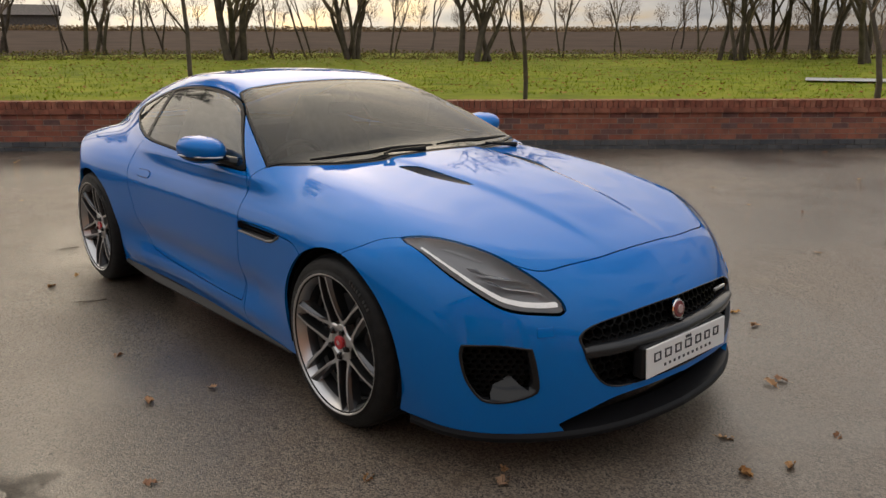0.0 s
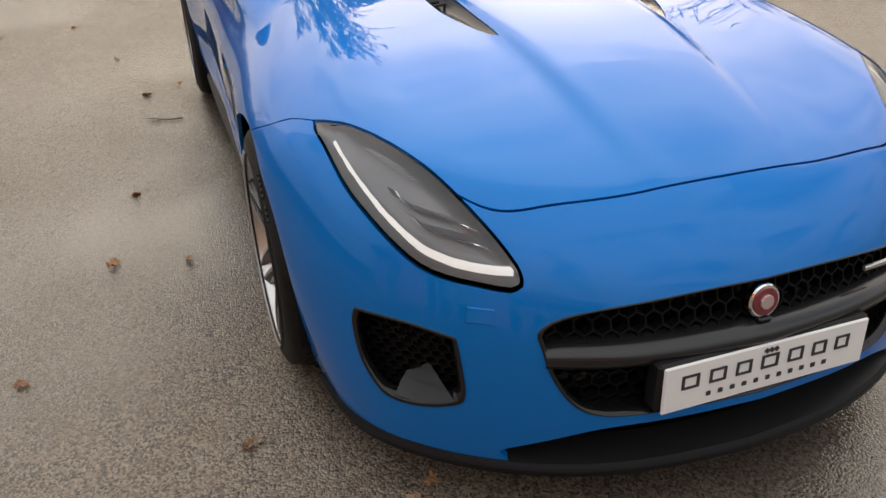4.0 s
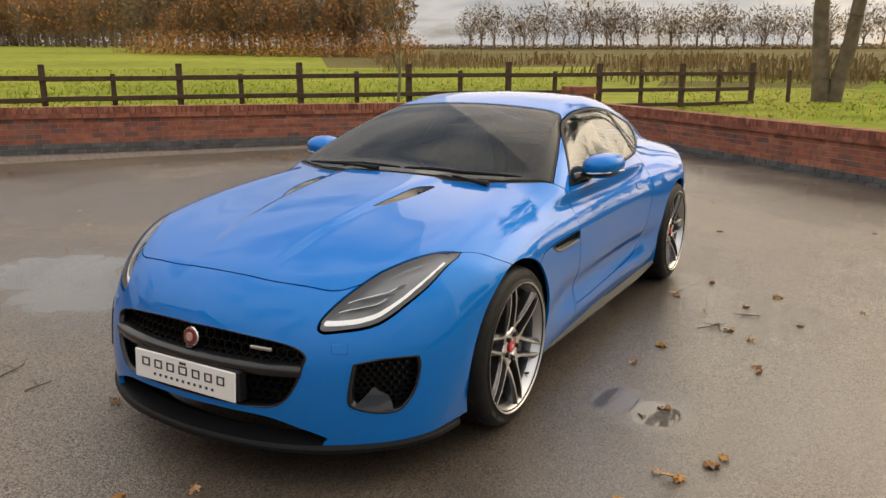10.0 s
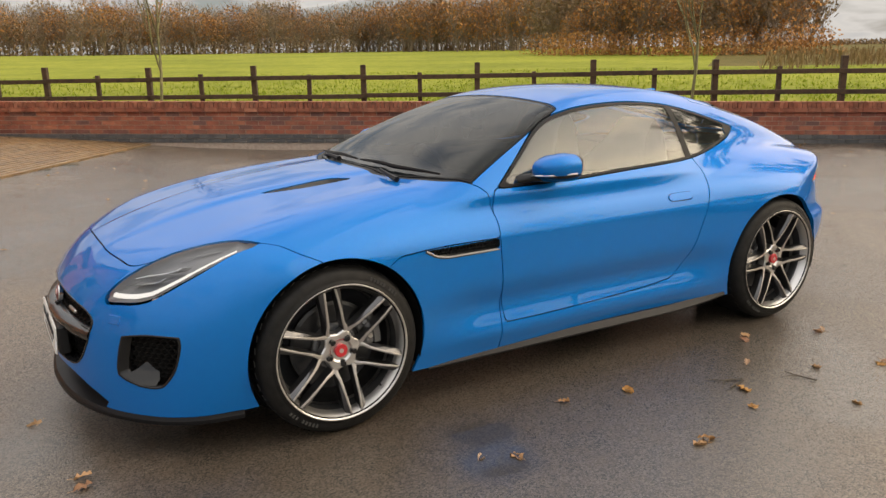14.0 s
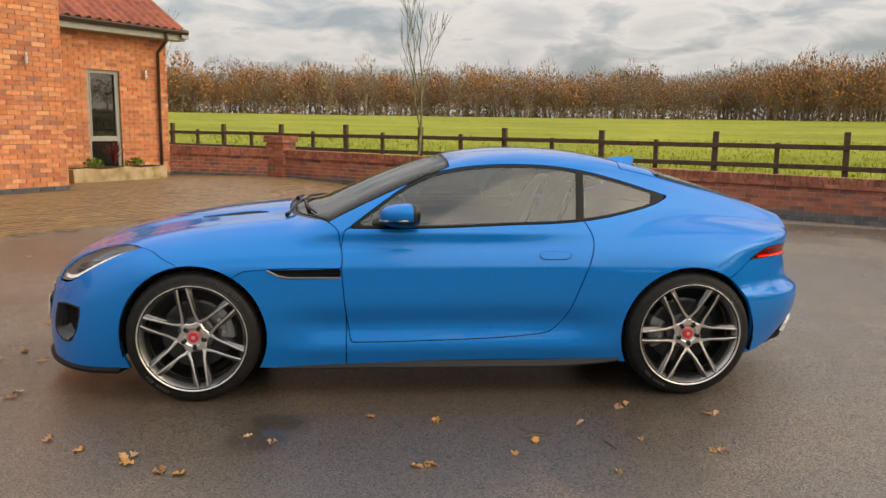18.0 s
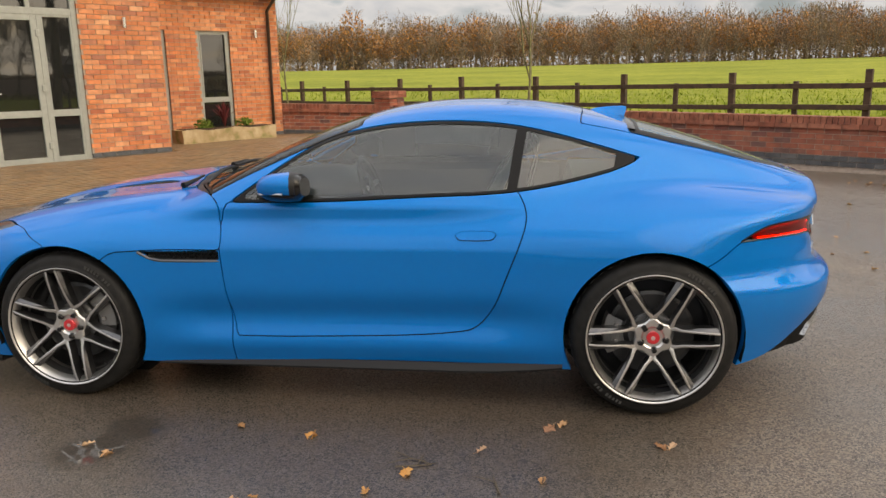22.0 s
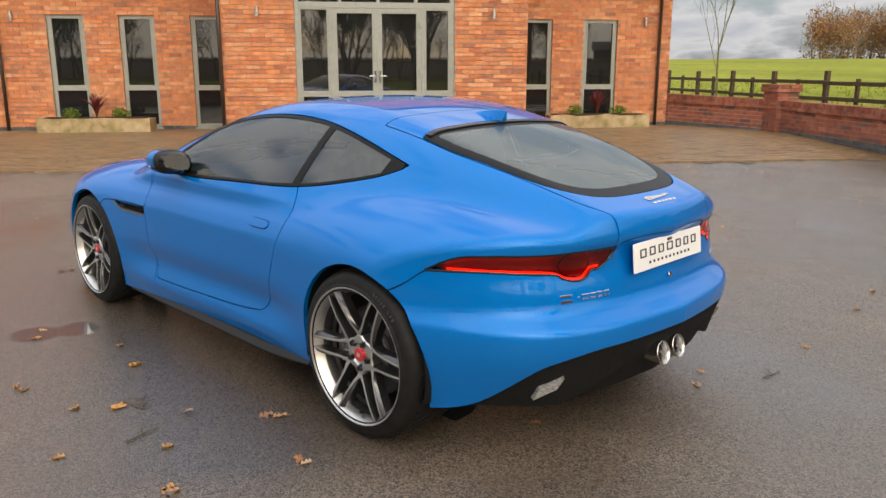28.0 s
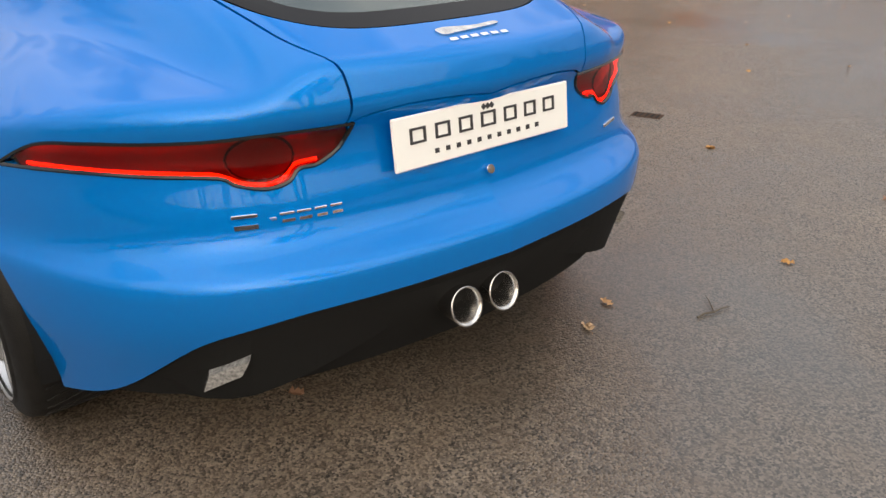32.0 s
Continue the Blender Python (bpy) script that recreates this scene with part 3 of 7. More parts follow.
def grass_material(name, stops):
    m = varied(material(name, stops[0], 0.95, spec=0.1), 1.4, stops, detail=10, bump=0.9, bump_scale=22)
    n, l, b = nodes_of(m)
    big = n.new("ShaderNodeTexNoise")
    big.inputs["Scale"].default_value = 0.09
    mix = n.new("ShaderNodeMix")
    mix.data_type, mix.blend_type = "RGBA", "MULTIPLY"
    mix.inputs["Factor"].default_value = 0.6
    tc = n.new("ShaderNodeNewGeometry")
    l.new(tc.outputs["Position"], big.inputs["Vector"])
    r = n.new("ShaderNodeValToRGB")
    r.color_ramp.elements[0].position, r.color_ramp.elements[0].color = 0.35, (0.62, 0.66, 0.5, 1)
    r.color_ramp.elements[1].position, r.color_ramp.elements[1].color = 0.65, (1.15, 1.1, 1.0, 1)
    l.new(big.outputs["Fac"], r.inputs["Fac"])
    old = b.inputs["Base Color"].links[0].from_socket
    l.new(old, mix.inputs["A"])
    l.new(r.outputs["Color"], mix.inputs["B"])
    l.new(mix.outputs["Result"], b.inputs["Base Color"])
    return m


meadow = grass_material("meadow_grass", [(0.16, 0.185, 0.022), (0.235, 0.255, 0.034), (0.285, 0.295, 0.05)])
lawn = grass_material("lawn_grass", [(0.13, 0.165, 0.016), (0.20, 0.235, 0.024), (0.27, 0.285, 0.035)])
marsh = grass_material("rough_grass", [(0.10, 0.085, 0.028), (0.15, 0.115, 0.045), (0.09, 0.10, 0.022)])


def tarmac_material():
    """Damp tarmac: chippings, brown dust, and wetter patches that shine."""
    m = material("wet_tarmac", (0.04, 0.038, 0.035), 0.3)
    n, l, b = nodes_of(m)
    ge = n.new("ShaderNodeNewGeometry")

    def noise_of(scale, detail, rough=0.5):
        t = n.new("ShaderNodeTexNoise")
        t.inputs["Scale"].default_value, t.inputs["Detail"].default_value, t.inputs["Roughness"].default_value = scale, detail, rough
        l.new(ge.outputs["Position"], t.inputs["Vector"])
        return t.outputs["Fac"]

    def ranged(src, a0, a1, b0, b1):
        r = n.new("ShaderNodeMapRange")
        for k, v in zip(("From Min", "From Max", "To Min", "To Max"), (a0, a1, b0, b1)):
            r.inputs[k].default_value = v
        l.new(src, r.inputs["Value"])
        return r.outputs["Result"]

    def blended(fac, c0, c1):
        x = n.new("ShaderNodeMix")
        x.data_type = "RGBA"
        for k, c in (("A", c0), ("B", c1)):
            if isinstance(c, tuple):
                x.inputs[k].default_value = (*c, 1)
            else:
                l.new(c, x.inputs[k])
        l.new(fac, x.inputs["Factor"])
        return x.outputs["Result"]

    def maths(op, a0, a1):
        x = n.new("ShaderNodeMath")
        x.operation = op
        for k, v in enumerate((a0, a1)):
            if isinstance(v, (int, float)):
                x.inputs[k].default_value = v
            else:
                l.new(v, x.inputs[k])
        return x.outputs[0]

    wet, fine, grit, edge = noise_of(0.38, 6, 0.55), noise_of(9.0, 8), noise_of(150.0, 3, 0.7), noise_of(5.5, 6)
    cell = n.new("ShaderNodeTexVoronoi")
    cell.inputs["Scale"].default_value = 160.0
    l.new(ge.outputs["Position"], cell.inputs["Vector"])
    # pools that lie in hollows: (x, y, half length)
    pool = None
    for x, y, r in ((-0.75, 3.0, 0.75), (-1.0, 2.35, 0.6), (-0.86, -1.24, 0.18), (-0.93, -1.40, 0.21)):
        d = n.new("ShaderNodeVectorMath")
        d.operation = "DISTANCE"
        l.new(ge.outputs["Position"], d.inputs[0])
        d.inputs[1].default_value = (x, y, 0)
        one = ranged(d.outputs["Value"], r * 0.4, r * 1.3, 1.0, 0.0)
        pool = one if pool is None else maths("MAXIMUM", pool, one)
    pool = ranged(maths("ADD", pool, maths("MULTIPLY", maths("SUBTRACT", edge, 0.5), 1.0)), 0.32, 0.80, 0.0, 1.0)
    # soaked ground beside the car, where the court falls a little
    soak = None
    for x, y, r in ((-0.5, -1.35, 1.25), (0.6, -1.0, 1.1), (-1.7, -1.3, 0.9), (0.7, -1.75, 0.5)):
        d = n.new("ShaderNodeVectorMath")
        d.operation = "DISTANCE"
        l.new(ge.outputs["Position"], d.inputs[0])
        d.inputs[1].default_value = (x, y, 0)
        one = ranged(d.outputs["Value"], r * 0.45, r * 1.15, 1.0, 0.0)
        soak = one if soak is None else maths("MAXIMUM", soak, one)
    soak = ranged(maths("ADD", soak, maths("MULTIPLY", maths("SUBTRACT", wet, 0.5), 0.8)), 0.15, 0.75, 0.0, 0.85)
    damp = maths("MAXIMUM", maths("MAXIMUM", ranged(wet, 0.40, 0.60, 1.0, 0.0), soak), pool)
    each = n.new("ShaderNodeSeparateColor")
    l.new(cell.outputs["Color"], each.inputs[0])
    speck = maths("ADD", maths("MULTIPLY", grit, 0.55), maths("MULTIPLY", each.outputs[0], 0.50))
    chip = blended(ranged(speck, 0.28, 0.86, 0, 1), (0.016, 0.0125, 0.0098), (0.31, 0.247, 0.186))
    dust = blended(ranged(fine, 0.40, 0.75, 0, 0.45), chip, (0.15, 0.105, 0.066))
    dark = blended(maths("ADD", maths("MULTIPLY", damp, 0.66), maths("MULTIPLY", pool, 0.15)), dust, (0.017, 0.0140, 0.0115))
    l.new(dark, b.inputs["Base Color"])
    # a film of water over the stone: thin and broken where it dries, smooth where it stands
    b.inputs["Roughness"].default_value = 0.55
    b.inputs["Coat IOR"].default_value = 1.5
    l.new(maths("ADD", maths("MULTIPLY", damp, 0.3), 0.7), b.inputs["Coat Weight"])
    l.new(maths("SUBTRACT", ranged(damp, 0, 1, 0.19, 0.06), maths("MULTIPLY", pool, 0.055)), b.inputs["Coat Roughness"])
    film, film_bump = cell.outputs["Distance"], n.new("ShaderNodeBump")
    l.new(maths("SUBTRACT", ranged(damp, 0, 1, 0.85, 0.30), maths("MULTIPLY", pool, 0.298)), film_bump.inputs["Strength"])
    film_bump.invert = True
    film_bump.inputs["Distance"].default_value = 0.004
    l.new(film, film_bump.inputs["Height"])
    l.new(film_bump.outputs["Normal"], b.inputs["Coat Normal"])
    bu, bu2 = n.new("ShaderNodeBump"), n.new("ShaderNodeBump")
    l.new(maths("SUBTRACT", ranged(damp, 0, 1, 0.62, 0.28), maths("MULTIPLY", pool, 0.26)), bu.inputs["Strength"])
    bu.inputs["Distance"].default_value = 0.0038
    bu.invert = True
    l.new(cell.outputs["Distance"], bu.inputs["Height"])
    bu2.inputs["Distance"].default_value = 0.012
    l.new(ranged(pool, 0, 1, 0.15, 0.0), bu2.inputs["Strength"])
    l.new(fine, bu2.inputs["Height"])
    l.new(bu.outputs["Normal"], bu2.inputs["Normal"])
    l.new(bu2.outputs["Normal"], b.inputs["Normal"])
    b.inputs["Specular IOR Level"].default_value = 0.35
    return m


tarmac = tarmac_material()

CORNER = (11.4, 3.45)
WALL_A0, WALL_A1, WALL_B1 = (-4.75, 12.35), (-2.35, 12.25), (-3.6, -14.45)


def side_of(p, q, x, y):
    return (q[0] - p[0]) * (y - p[1]) - (q[1] - p[1]) * (x - p[0])


def beyond(p, q, x, y):
    return side_of(p, q, x, y) / math.hypot(q[0] - p[0], q[1] - p[1])


def paved(x, y):
    """Inside the walls or under the house: the land lies below the paving there."""
    return beyond(WALL_A1, CORNER, x, y) < 1.3 and beyond(WALL_A0, WALL_A1, x, y) < 1.3 and beyond(CORNER, WALL_B1, x, y) < 1.3 and N.x * x + N.y * y > -24


# the land: one sheet of rings out to the horizon
radii = [0, 3, 6, 8, 9, 10, 11, 12, 13, 14, 15, 16, 18, 21, 24, 28, 32, 36, 42, 50, 60, 75, 95, 120, 150, 190, 240, 320, 450, 700, 1100, 1800, 2500]
segs = 120
verts = [(0, 0, -0.06)]
for r in radii[1:]:
    for k in range(segs):
        a = 2 * math.pi * k / segs
        x, y = r * math.cos(a), r * math.sin(a)
        verts.append((x, y, -0.3 if paved(x, y) else land_z(x, y)))
faces, kinds = [], []


def land_kind(x, y):
    r, a = math.hypot(x, y), math.degrees(math.atan2(y, x))
    if -80 < a < -3:
        return 1 if r < 36 else 2
    if -3 <= a < 38:
        return 0 if r + 16 * noise.noise(Vector((x * 0.09, y * 0.09, 0.3))) < 30 + 0.5 * (a - 5) else 3
    return 0


for i in range(len(radii) - 1):
    for k in range(segs):
        j = (k + 1) % segs
        if i == 0:
            f = (0, 1 + k, 1 + j)
        else:
            o, p = 1 + (i - 1) * segs, 1 + i * segs
            f = (o + k, p + k, p + j, o + j)
        c = np.mean([verts[q] for q in f], axis=0)
        faces.append(f), kinds.append(land_kind(c[0], c[1]))
me = mesh_of("ground", verts, faces, meadow)
for extra in (lawn, plough, marsh):
    me.materials.append(extra)
me.polygons.foreach_set("material_index", kinds)
tagged(obj("ground", me), "wide grass land, meadow, lawn and a ploughed field", "ground", kind="structure")

# the forecourt
def sheet(name, inside, mat, step_m, lift, label, category):
    """A level-following sheet over the squares whose middle lies inside."""
    at, vs, fs = {}, [], []

    def vert(i, j):
        if (i, j) not in at:
            at[i, j] = len(vs)
            vs.append((i * step_m, j * step_m, court_z(i * step_m, j * step_m) + lift))
        return at[i, j]
    for i in range(-int(26 / step_m), int(14 / step_m)):
        for j in range(-int(18 / step_m), int(24 / step_m)):
            if inside((i + 0.5) * step_m, (j + 0.5) * step_m):
                fs.append((vert(i, j), vert(i + 1, j), vert(i + 1, j + 1), vert(i, j + 1)))
    return tagged(obj(name, mesh_of(name, vs, fs, mat)), label, category, kind="structure")


def in_court(x, y):
    return side_of(WALL_A1, CORNER, x, y) < 0.9 and side_of(WALL_A0, WALL_A1, x, y) < 0.4 and side_of(CORNER, WALL_B1, x, y) < 1.4 and N.x * x + N.y * y > -18


sheet("pavement", in_court, tarmac, 0.4, 0.0, "wet dark tarmac forecourt with damp patches", "tarmac")

# ---- bricks ----
def box_mesh(name, sx, sy, sz, mat, b=0.004):
    """A brick: a box with eased edges."""
    bm = boxed(-sx / 2, -sy / 2, -sz / 2, sx / 2, sy / 2, sz / 2)
    me = bpy.data.meshes.new(name)
    bm.to_mesh(me)
    bm.free()
    me.materials.append(mat)
    return me


def lay(name, me, places, parent, near, limit=300):
    """Pieces of one mesh: those nearest to `near` as parts, the others joined."""
    order = sorted(places, key=lambda m: (m.translation - Vector(near)).length)
    for m in order[:limit]:
        o = new(name, me)
        o.parent = parent
        o.matrix_basis = m
    rest = order[limit:]
    if not rest:
        return
    v = np.array([p.co[:] + (1.0,) for p in me.vertices])
    f = np.array([list(p.vertices) for p in me.polygons])
    ms = np.array([np.array(m) for m in rest])
    vv = np.einsum("mij,vj->mvi", ms, v)[:, :, :3].reshape(-1, 3)
    ff = (f[None] + (np.arange(len(rest)) * len(v))[:, None, None]).reshape(-1, f.shape[1])
    tagged(obj(name + "s_beyond", mesh_of(name + "s_beyond", vv, ff, me.materials[0], smooth=False), parent), kind="stuff")


def garden_wall(name, p, q, zp, zq, near, label, courses=7):
    """A brick garden wall from p to q, its foot at zp and zq: blue plinth, red courses, corbel and brick-on-edge coping."""
    d = Vector((q[0] - p[0], q[1] - p[1], 0))
    length = d.length
    m = Matrix.Translation((p[0], p[1], zp)) @ d.to_track_quat("X", "Z").to_matrix().to_4x4()
    shear = Matrix(((1, 0, 0, 0), (0, 1, 0, 0), ((zq - zp) / length, 0, 1, 0), (0, 0, 0, 1)))
    m = m @ shear
    h = courses * 0.075
    core = part(name, boxed(0, -0.098, -0.15, length, 0.098, h + 0.13, 0, m), dark_mortar, None)
    tagged(core, label, "wall", kind="structure")
    bricks, blues, corbels, copings = [], [], [], []
    rnd = random.Random(name)
    for c in range(courses):
        x = -0.112 if c % 2 else 0.0
        while x < length:
            x0, x1 = max(x, 0), min(x + 0.215, length)
            if x1 - x0 > 0.05:
                s = (x1 - x0) / 0.215
                for side in (-1, 1):
                    if side == 1 and c < 2:
                        continue
                    place = m @ Matrix.Translation(((x0 + x1) / 2, side * 0.0525 + rnd.uniform(-0.0015, 0.0015), c * 0.075 + 0.0375)) @ Matrix.Diagonal((s, 1, 1, 1))
                    (blues if c < 2 else bricks).append(place)
            x += 0.225
    x = 0.0
    while x < length - 0.1:
        corbels.append(m @ Matrix.Translation((x + 0.11, 0, h + 0.034 + rnd.uniform(-0.001, 0.001))))
        x += 0.225
    x = 0.0
    while x < length - 0.03:
        copings.append(m @ Matrix.Translation((x + 0.0375, 0, h + 0.069 + 0.05 + rnd.uniform(-0.002, 0.002))))
        x += 0.0765
    lay("brick", box_mesh("brick", 0.215, 0.105, 0.065, wall_brick), bricks, core, near, 200)
    lay("plinth_brick", box_mesh("plinth_brick", 0.215, 0.12, 0.066, blue_brick), blues, core, near, 100)
    lay("corbel_brick", box_mesh("corbel_brick", 0.218, 0.29, 0.066, coping_brick), corbels, core, near, 60)
    lay("coping_brick", box_mesh("coping_brick", 0.066, 0.255, 0.10, coping_brick), copings, core, near, 150)
    return core


def pier(x, y, z, turn, top, name, label):
    """A square brick pier with an oversailing cap."""
    root = tagged(part(name, boxed(-0.21, -0.21, -0.1, 0.21, 0.21, top - 0.1), dark_mortar, None), label, "pier", kind="structure")
    root.matrix_world = pose(x, y, z, 0, 0, turn)
    bricks, caps = [], []
    c, h = 0, top - 0.14
    while c * 0.075 < h - 0.06:
        for side in range(4):
            r = Matrix.Rotation(math.pi / 2 * side, 4, "Z")
            for k in (-0.112, 0.112):
                bricks.append(r @ Matrix.Translation((k, -0.175, c * 0.075 + 0.0375)) @ Matrix.Diagonal((0.98, 1, 1, 1)))
        c += 1
    lay("brick", box_mesh("brick", 0.215, 0.105, 0.065, wall_brick), bricks, root, (0, 0, 0), 300)
    for k in range(2):
        for a in range(3):
            for b2 in range(2):
                caps.append(Matrix.Translation((-0.172 + 0.172 * a, -0.13 + 0.26 * b2, h + 0.035 + 0.072 * k)) @ Matrix.Diagonal((0.80, 1.0 - 0.06 * k, 1, 1)))
    lay("cap_brick", box_mesh("cap_brick", 0.215, 0.26, 0.066, coping_brick), caps, root, (0, 0, 0), 40)
    return root


garden_wall("wall_north", WALL_A1, CORNER, 0.20, -0.03, (4, 8, 0.4), "low red brick garden wall with a blue brick plinth")
garden_wall("wall_far", WALL_A0, WALL_A1, 0.27, 0.20, (-3, 12, 0.4), "short stretch of low red brick garden wall")
garden_wall("wall_east", CORNER, WALL_B1, -0.03, -0.02, (5, -4, 0.4), "low red brick garden wall beside the lawn")
turn_a = math.degrees(math.atan2(CORNER[1] - WALL_A1[1], CORNER[0] - WALL_A1[0]))
pier(-2.35, 12.25, 0.20, turn_a, 0.98, "wall_pier", "square red brick pier in the garden wall")
pier(CORNER[0], CORNER[1], -0.03, turn_a, 0.98, "corner_pier", "square red brick pier at the corner of the garden wall")

# ---- fence ----
fence = tagged(new("fence"), "dark stained timber post and rail fence", "fence")
FENCE = [(-9.5, 21.0), (-1.33, 14.5), (5.65, 9.05), (11.0, 4.75), (14.5, 1.8), (16.35, 0.55), (17.35, -0.66)]
run, spots = 0.0, []
for (x0, y0), (x1, y1) in zip(FENCE, FENCE[1:]):
    seg = math.hypot(x1 - x0, y1 - y0)
    while run < seg:
        spots.append((x0 + (x1 - x0) * run / seg, y0 + (y1 - y0) * run / seg))
        run += 1.085
    run -= seg
tall = bpy.data.meshes.new("post")
bm = boxed(-0.05, -0.05, 0, 0.05, 0.05, 1.62, 0.006)
bm.to_mesh(tall), bm.free()
tall.materials.append(fence_wood)
short = bpy.data.meshes.new("post")
bm = boxed(-0.04, -0.035, 0, 0.04, 0.035, 1.45, 0.006)
bm.to_mesh(short), bm.free()
short.materials.append(fence_wood)
rnd = random.Random(5)
for k, (x, y) in enumerate(spots):
    o = new("post", short if k % 2 else tall)
    o.parent = fence
    o.matrix_basis = pose(x, y, -0.20 + rnd.uniform(-0.02, 0.02), rnd.uniform(-0.8, 0.8), rnd.uniform(-0.8, 0.8), turn_a)
for (x0, y0), (x1, y1) in zip(spots[::2], spots[2::2]):
    d = Vector((x1 - x0, y1 - y0, 0))
    for z in (1.17, 0.82, 0.50):
        m = Matrix.Translation((x0, y0, z + rnd.uniform(-0.012, 0.012))) @ d.to_track_quat("X", "Z").to_matrix().to_4x4()
        part("rail", boxed(-0.03, -0.085, -0.042, d.length + 0.03, -0.045, 0.042, 0.005, m), fence_wood, fence)

# ---- the house ----
HM = Matrix(((U.x, -N.x, 0, 0), (U.y, -N.y, 0, 0), (0, 0, 1, 0), (0, 0, 0, 1)))    # house axes: along, inward, up
house = tagged(new("house"), "orange brick house with grey framed glass doors", "house")
BASE, EAVE = 0.24, 3.12


def facade(name, u0, u1, depth, z1, holes, near, thick=0.25):
    """A brick front with openings that go through it; depth: how far in its face stands."""
    bm = bmesh.new()
    us = sorted({u0, u1, *(h[0] for h in holes), *(h[1] for h in holes)})
    zs = sorted({BASE - 0.2, z1, *(h[2] for h in holes), *(h[3] for h in holes)})
    for a, b in zip(us, us[1:]):
        for c, d in zip(zs, zs[1:]):
            if not any(h[0] <= (a + b) / 2 <= h[1] and h[2] <= (c + d) / 2 <= h[3] for h in holes):
                box(bm, a, depth + 0.012, c, b, depth + thick, d, HM)
    bmesh.ops.remove_doubles(bm, verts=bm.verts, dist=1e-4)
    wall = part(name, bm, mortar, house)
    places, blues = [], []
    rnd = random.Random(name)
    c, z = 0, BASE
    while z < z1:
        x = u0 - (0.1125 if c % 2 else 0)
        while x < u1:
            x0, x1 = max(x, u0), min(x + 0.215, u1)
            for h in holes:
                if h[2] - 0.02 < z + 0.0375 < h[3] + 0.02:
                    if x0 < h[0] < x1:
                        x1 = h[0]
                    elif x0 < h[1] < x1:
                        x0 = h[1]
                    elif h[0] <= x0 and x1 <= h[1]:
                        x1 = x0
            if x1 - x0 > 0.03:
                place = HM @ Matrix.Translation(((x0 + x1) / 2, depth + 0.05 + rnd.uniform(-0.002, 0.002), z + 0.0375)) @ Matrix.Diagonal(((x1 - x0) / 0.215, 1, 1, 1))
                (blues if c < 2 else places).append(place)
            x += 0.225
        z += 0.075
        c += 1
    lay("brick", box_mesh("brick", 0.215, 0.10, 0.065, house_brick), places, wall, near, 250)
    lay("plinth_brick", box_mesh("plinth_brick", 0.215, 0.11, 0.066, blue_brick), blues, wall, near, 60)
    return wall


WINDOWS_R = [(3.67, 4.37), (5.02, 5.72)]
WINDOWS_L = [(-5.17, -4.52), (-3.90, -3.26), (-2.62, -1.97)]
WZ0, WZ1, WZT = 0.36, 2.42, 1.10
facade("front_block", -1.90, 3.42, 9.33, 3.9, [(-0.62, 2.12, BASE - 0.2, 3.55)], (2.5, -9, 1.5))
facade("right_wing", 3.42, 6.85, 11.1, EAVE, [(a, b, WZ0, WZ1) for a, b in WINDOWS_R], (-4.7, 12, 1.5))
facade("left_wing", -9.0, -1.90, 11.1, EAVE, [(a, b, WZ0, WZ1) for a, b in WINDOWS_L], (-11, 5, 1.5))
bm = bmesh.new()
for u in (-1.90, 3.42):
    box(bm, u - (0 if u < 0 else 0.25), 9.345, 0, u + (0.25 if u < 0 else 0), 11.3, 3.9, HM)
box(bm, 6.60, 11.2, 0, 6.842, 17, EAVE, HM)
box(bm, -9.0, 16.8, 0, 6.842, 17, EAVE, HM)
box(bm, -9.0, 11.2, 0, -8.8, 17, EAVE, HM)
part("side_wall", bm, house_brick, house)
# added dark panels behind the panes, in place of shaded rooms
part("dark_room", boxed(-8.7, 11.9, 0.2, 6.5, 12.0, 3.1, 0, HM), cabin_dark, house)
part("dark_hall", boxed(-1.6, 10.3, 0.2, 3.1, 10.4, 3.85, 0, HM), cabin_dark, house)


def casement(u0, u1, z0, z1, depth, transom, extra=()):
    """A grey framed window with a fixed light below."""
    win = obj("window", None, house)
    d0, d1 = depth + 0.05, depth + 0.12
    for a, b, c, d in ((u0, u0 + 0.065, z0, z1), (u1 - 0.065, u1, z0, z1), (u0 + 0.065, u1 - 0.065, z1 - 0.07, z1), (u0 + 0.065, u1 - 0.065, z0, z0 + 0.06), (u0 + 0.065, u1 - 0.065, transom - 0.05, transom + 0.05)):
        part("frame", boxed(a, d0, c, b, d1, d, 0.004, HM), frame_grey, win)
    for c, d in ((z0 + 0.06, transom - 0.05), (transom + 0.05, z1 - 0.07)):
        part("pane", boxed(u0 + 0.065, d0 + 0.03, c, u1 - 0.065, d0 + 0.045, d, 0, HM), window_dark, win)
    part("bead", boxed(u0 + 0.065, d0 - 0.012, transom + 0.05, u0 + 0.09, d0 + 0.02, z1 - 0.07, 0.003, HM), frame_grey, win)
    part("bead", boxed(u1 - 0.09, d0 - 0.012, transom + 0.05, u1 - 0.065, d0 + 0.02, z1 - 0.07, 0.003, HM), frame_grey, win)
    part("sill", boxed(u0 - 0.02, depth - 0.03, z0 - 0.05, u1 + 0.02, depth + 0.1, z0, 0.006, HM), frame_grey, win)
    return win


for a, b in WINDOWS_R + WINDOWS_L:
    casement(a, b, WZ0, WZ1, 11.1, WZT)
# glass doors with side lights and a light above
entry = obj("glass_doors", None, house, "grey framed glazed double doors with side lights")
D = 9.33
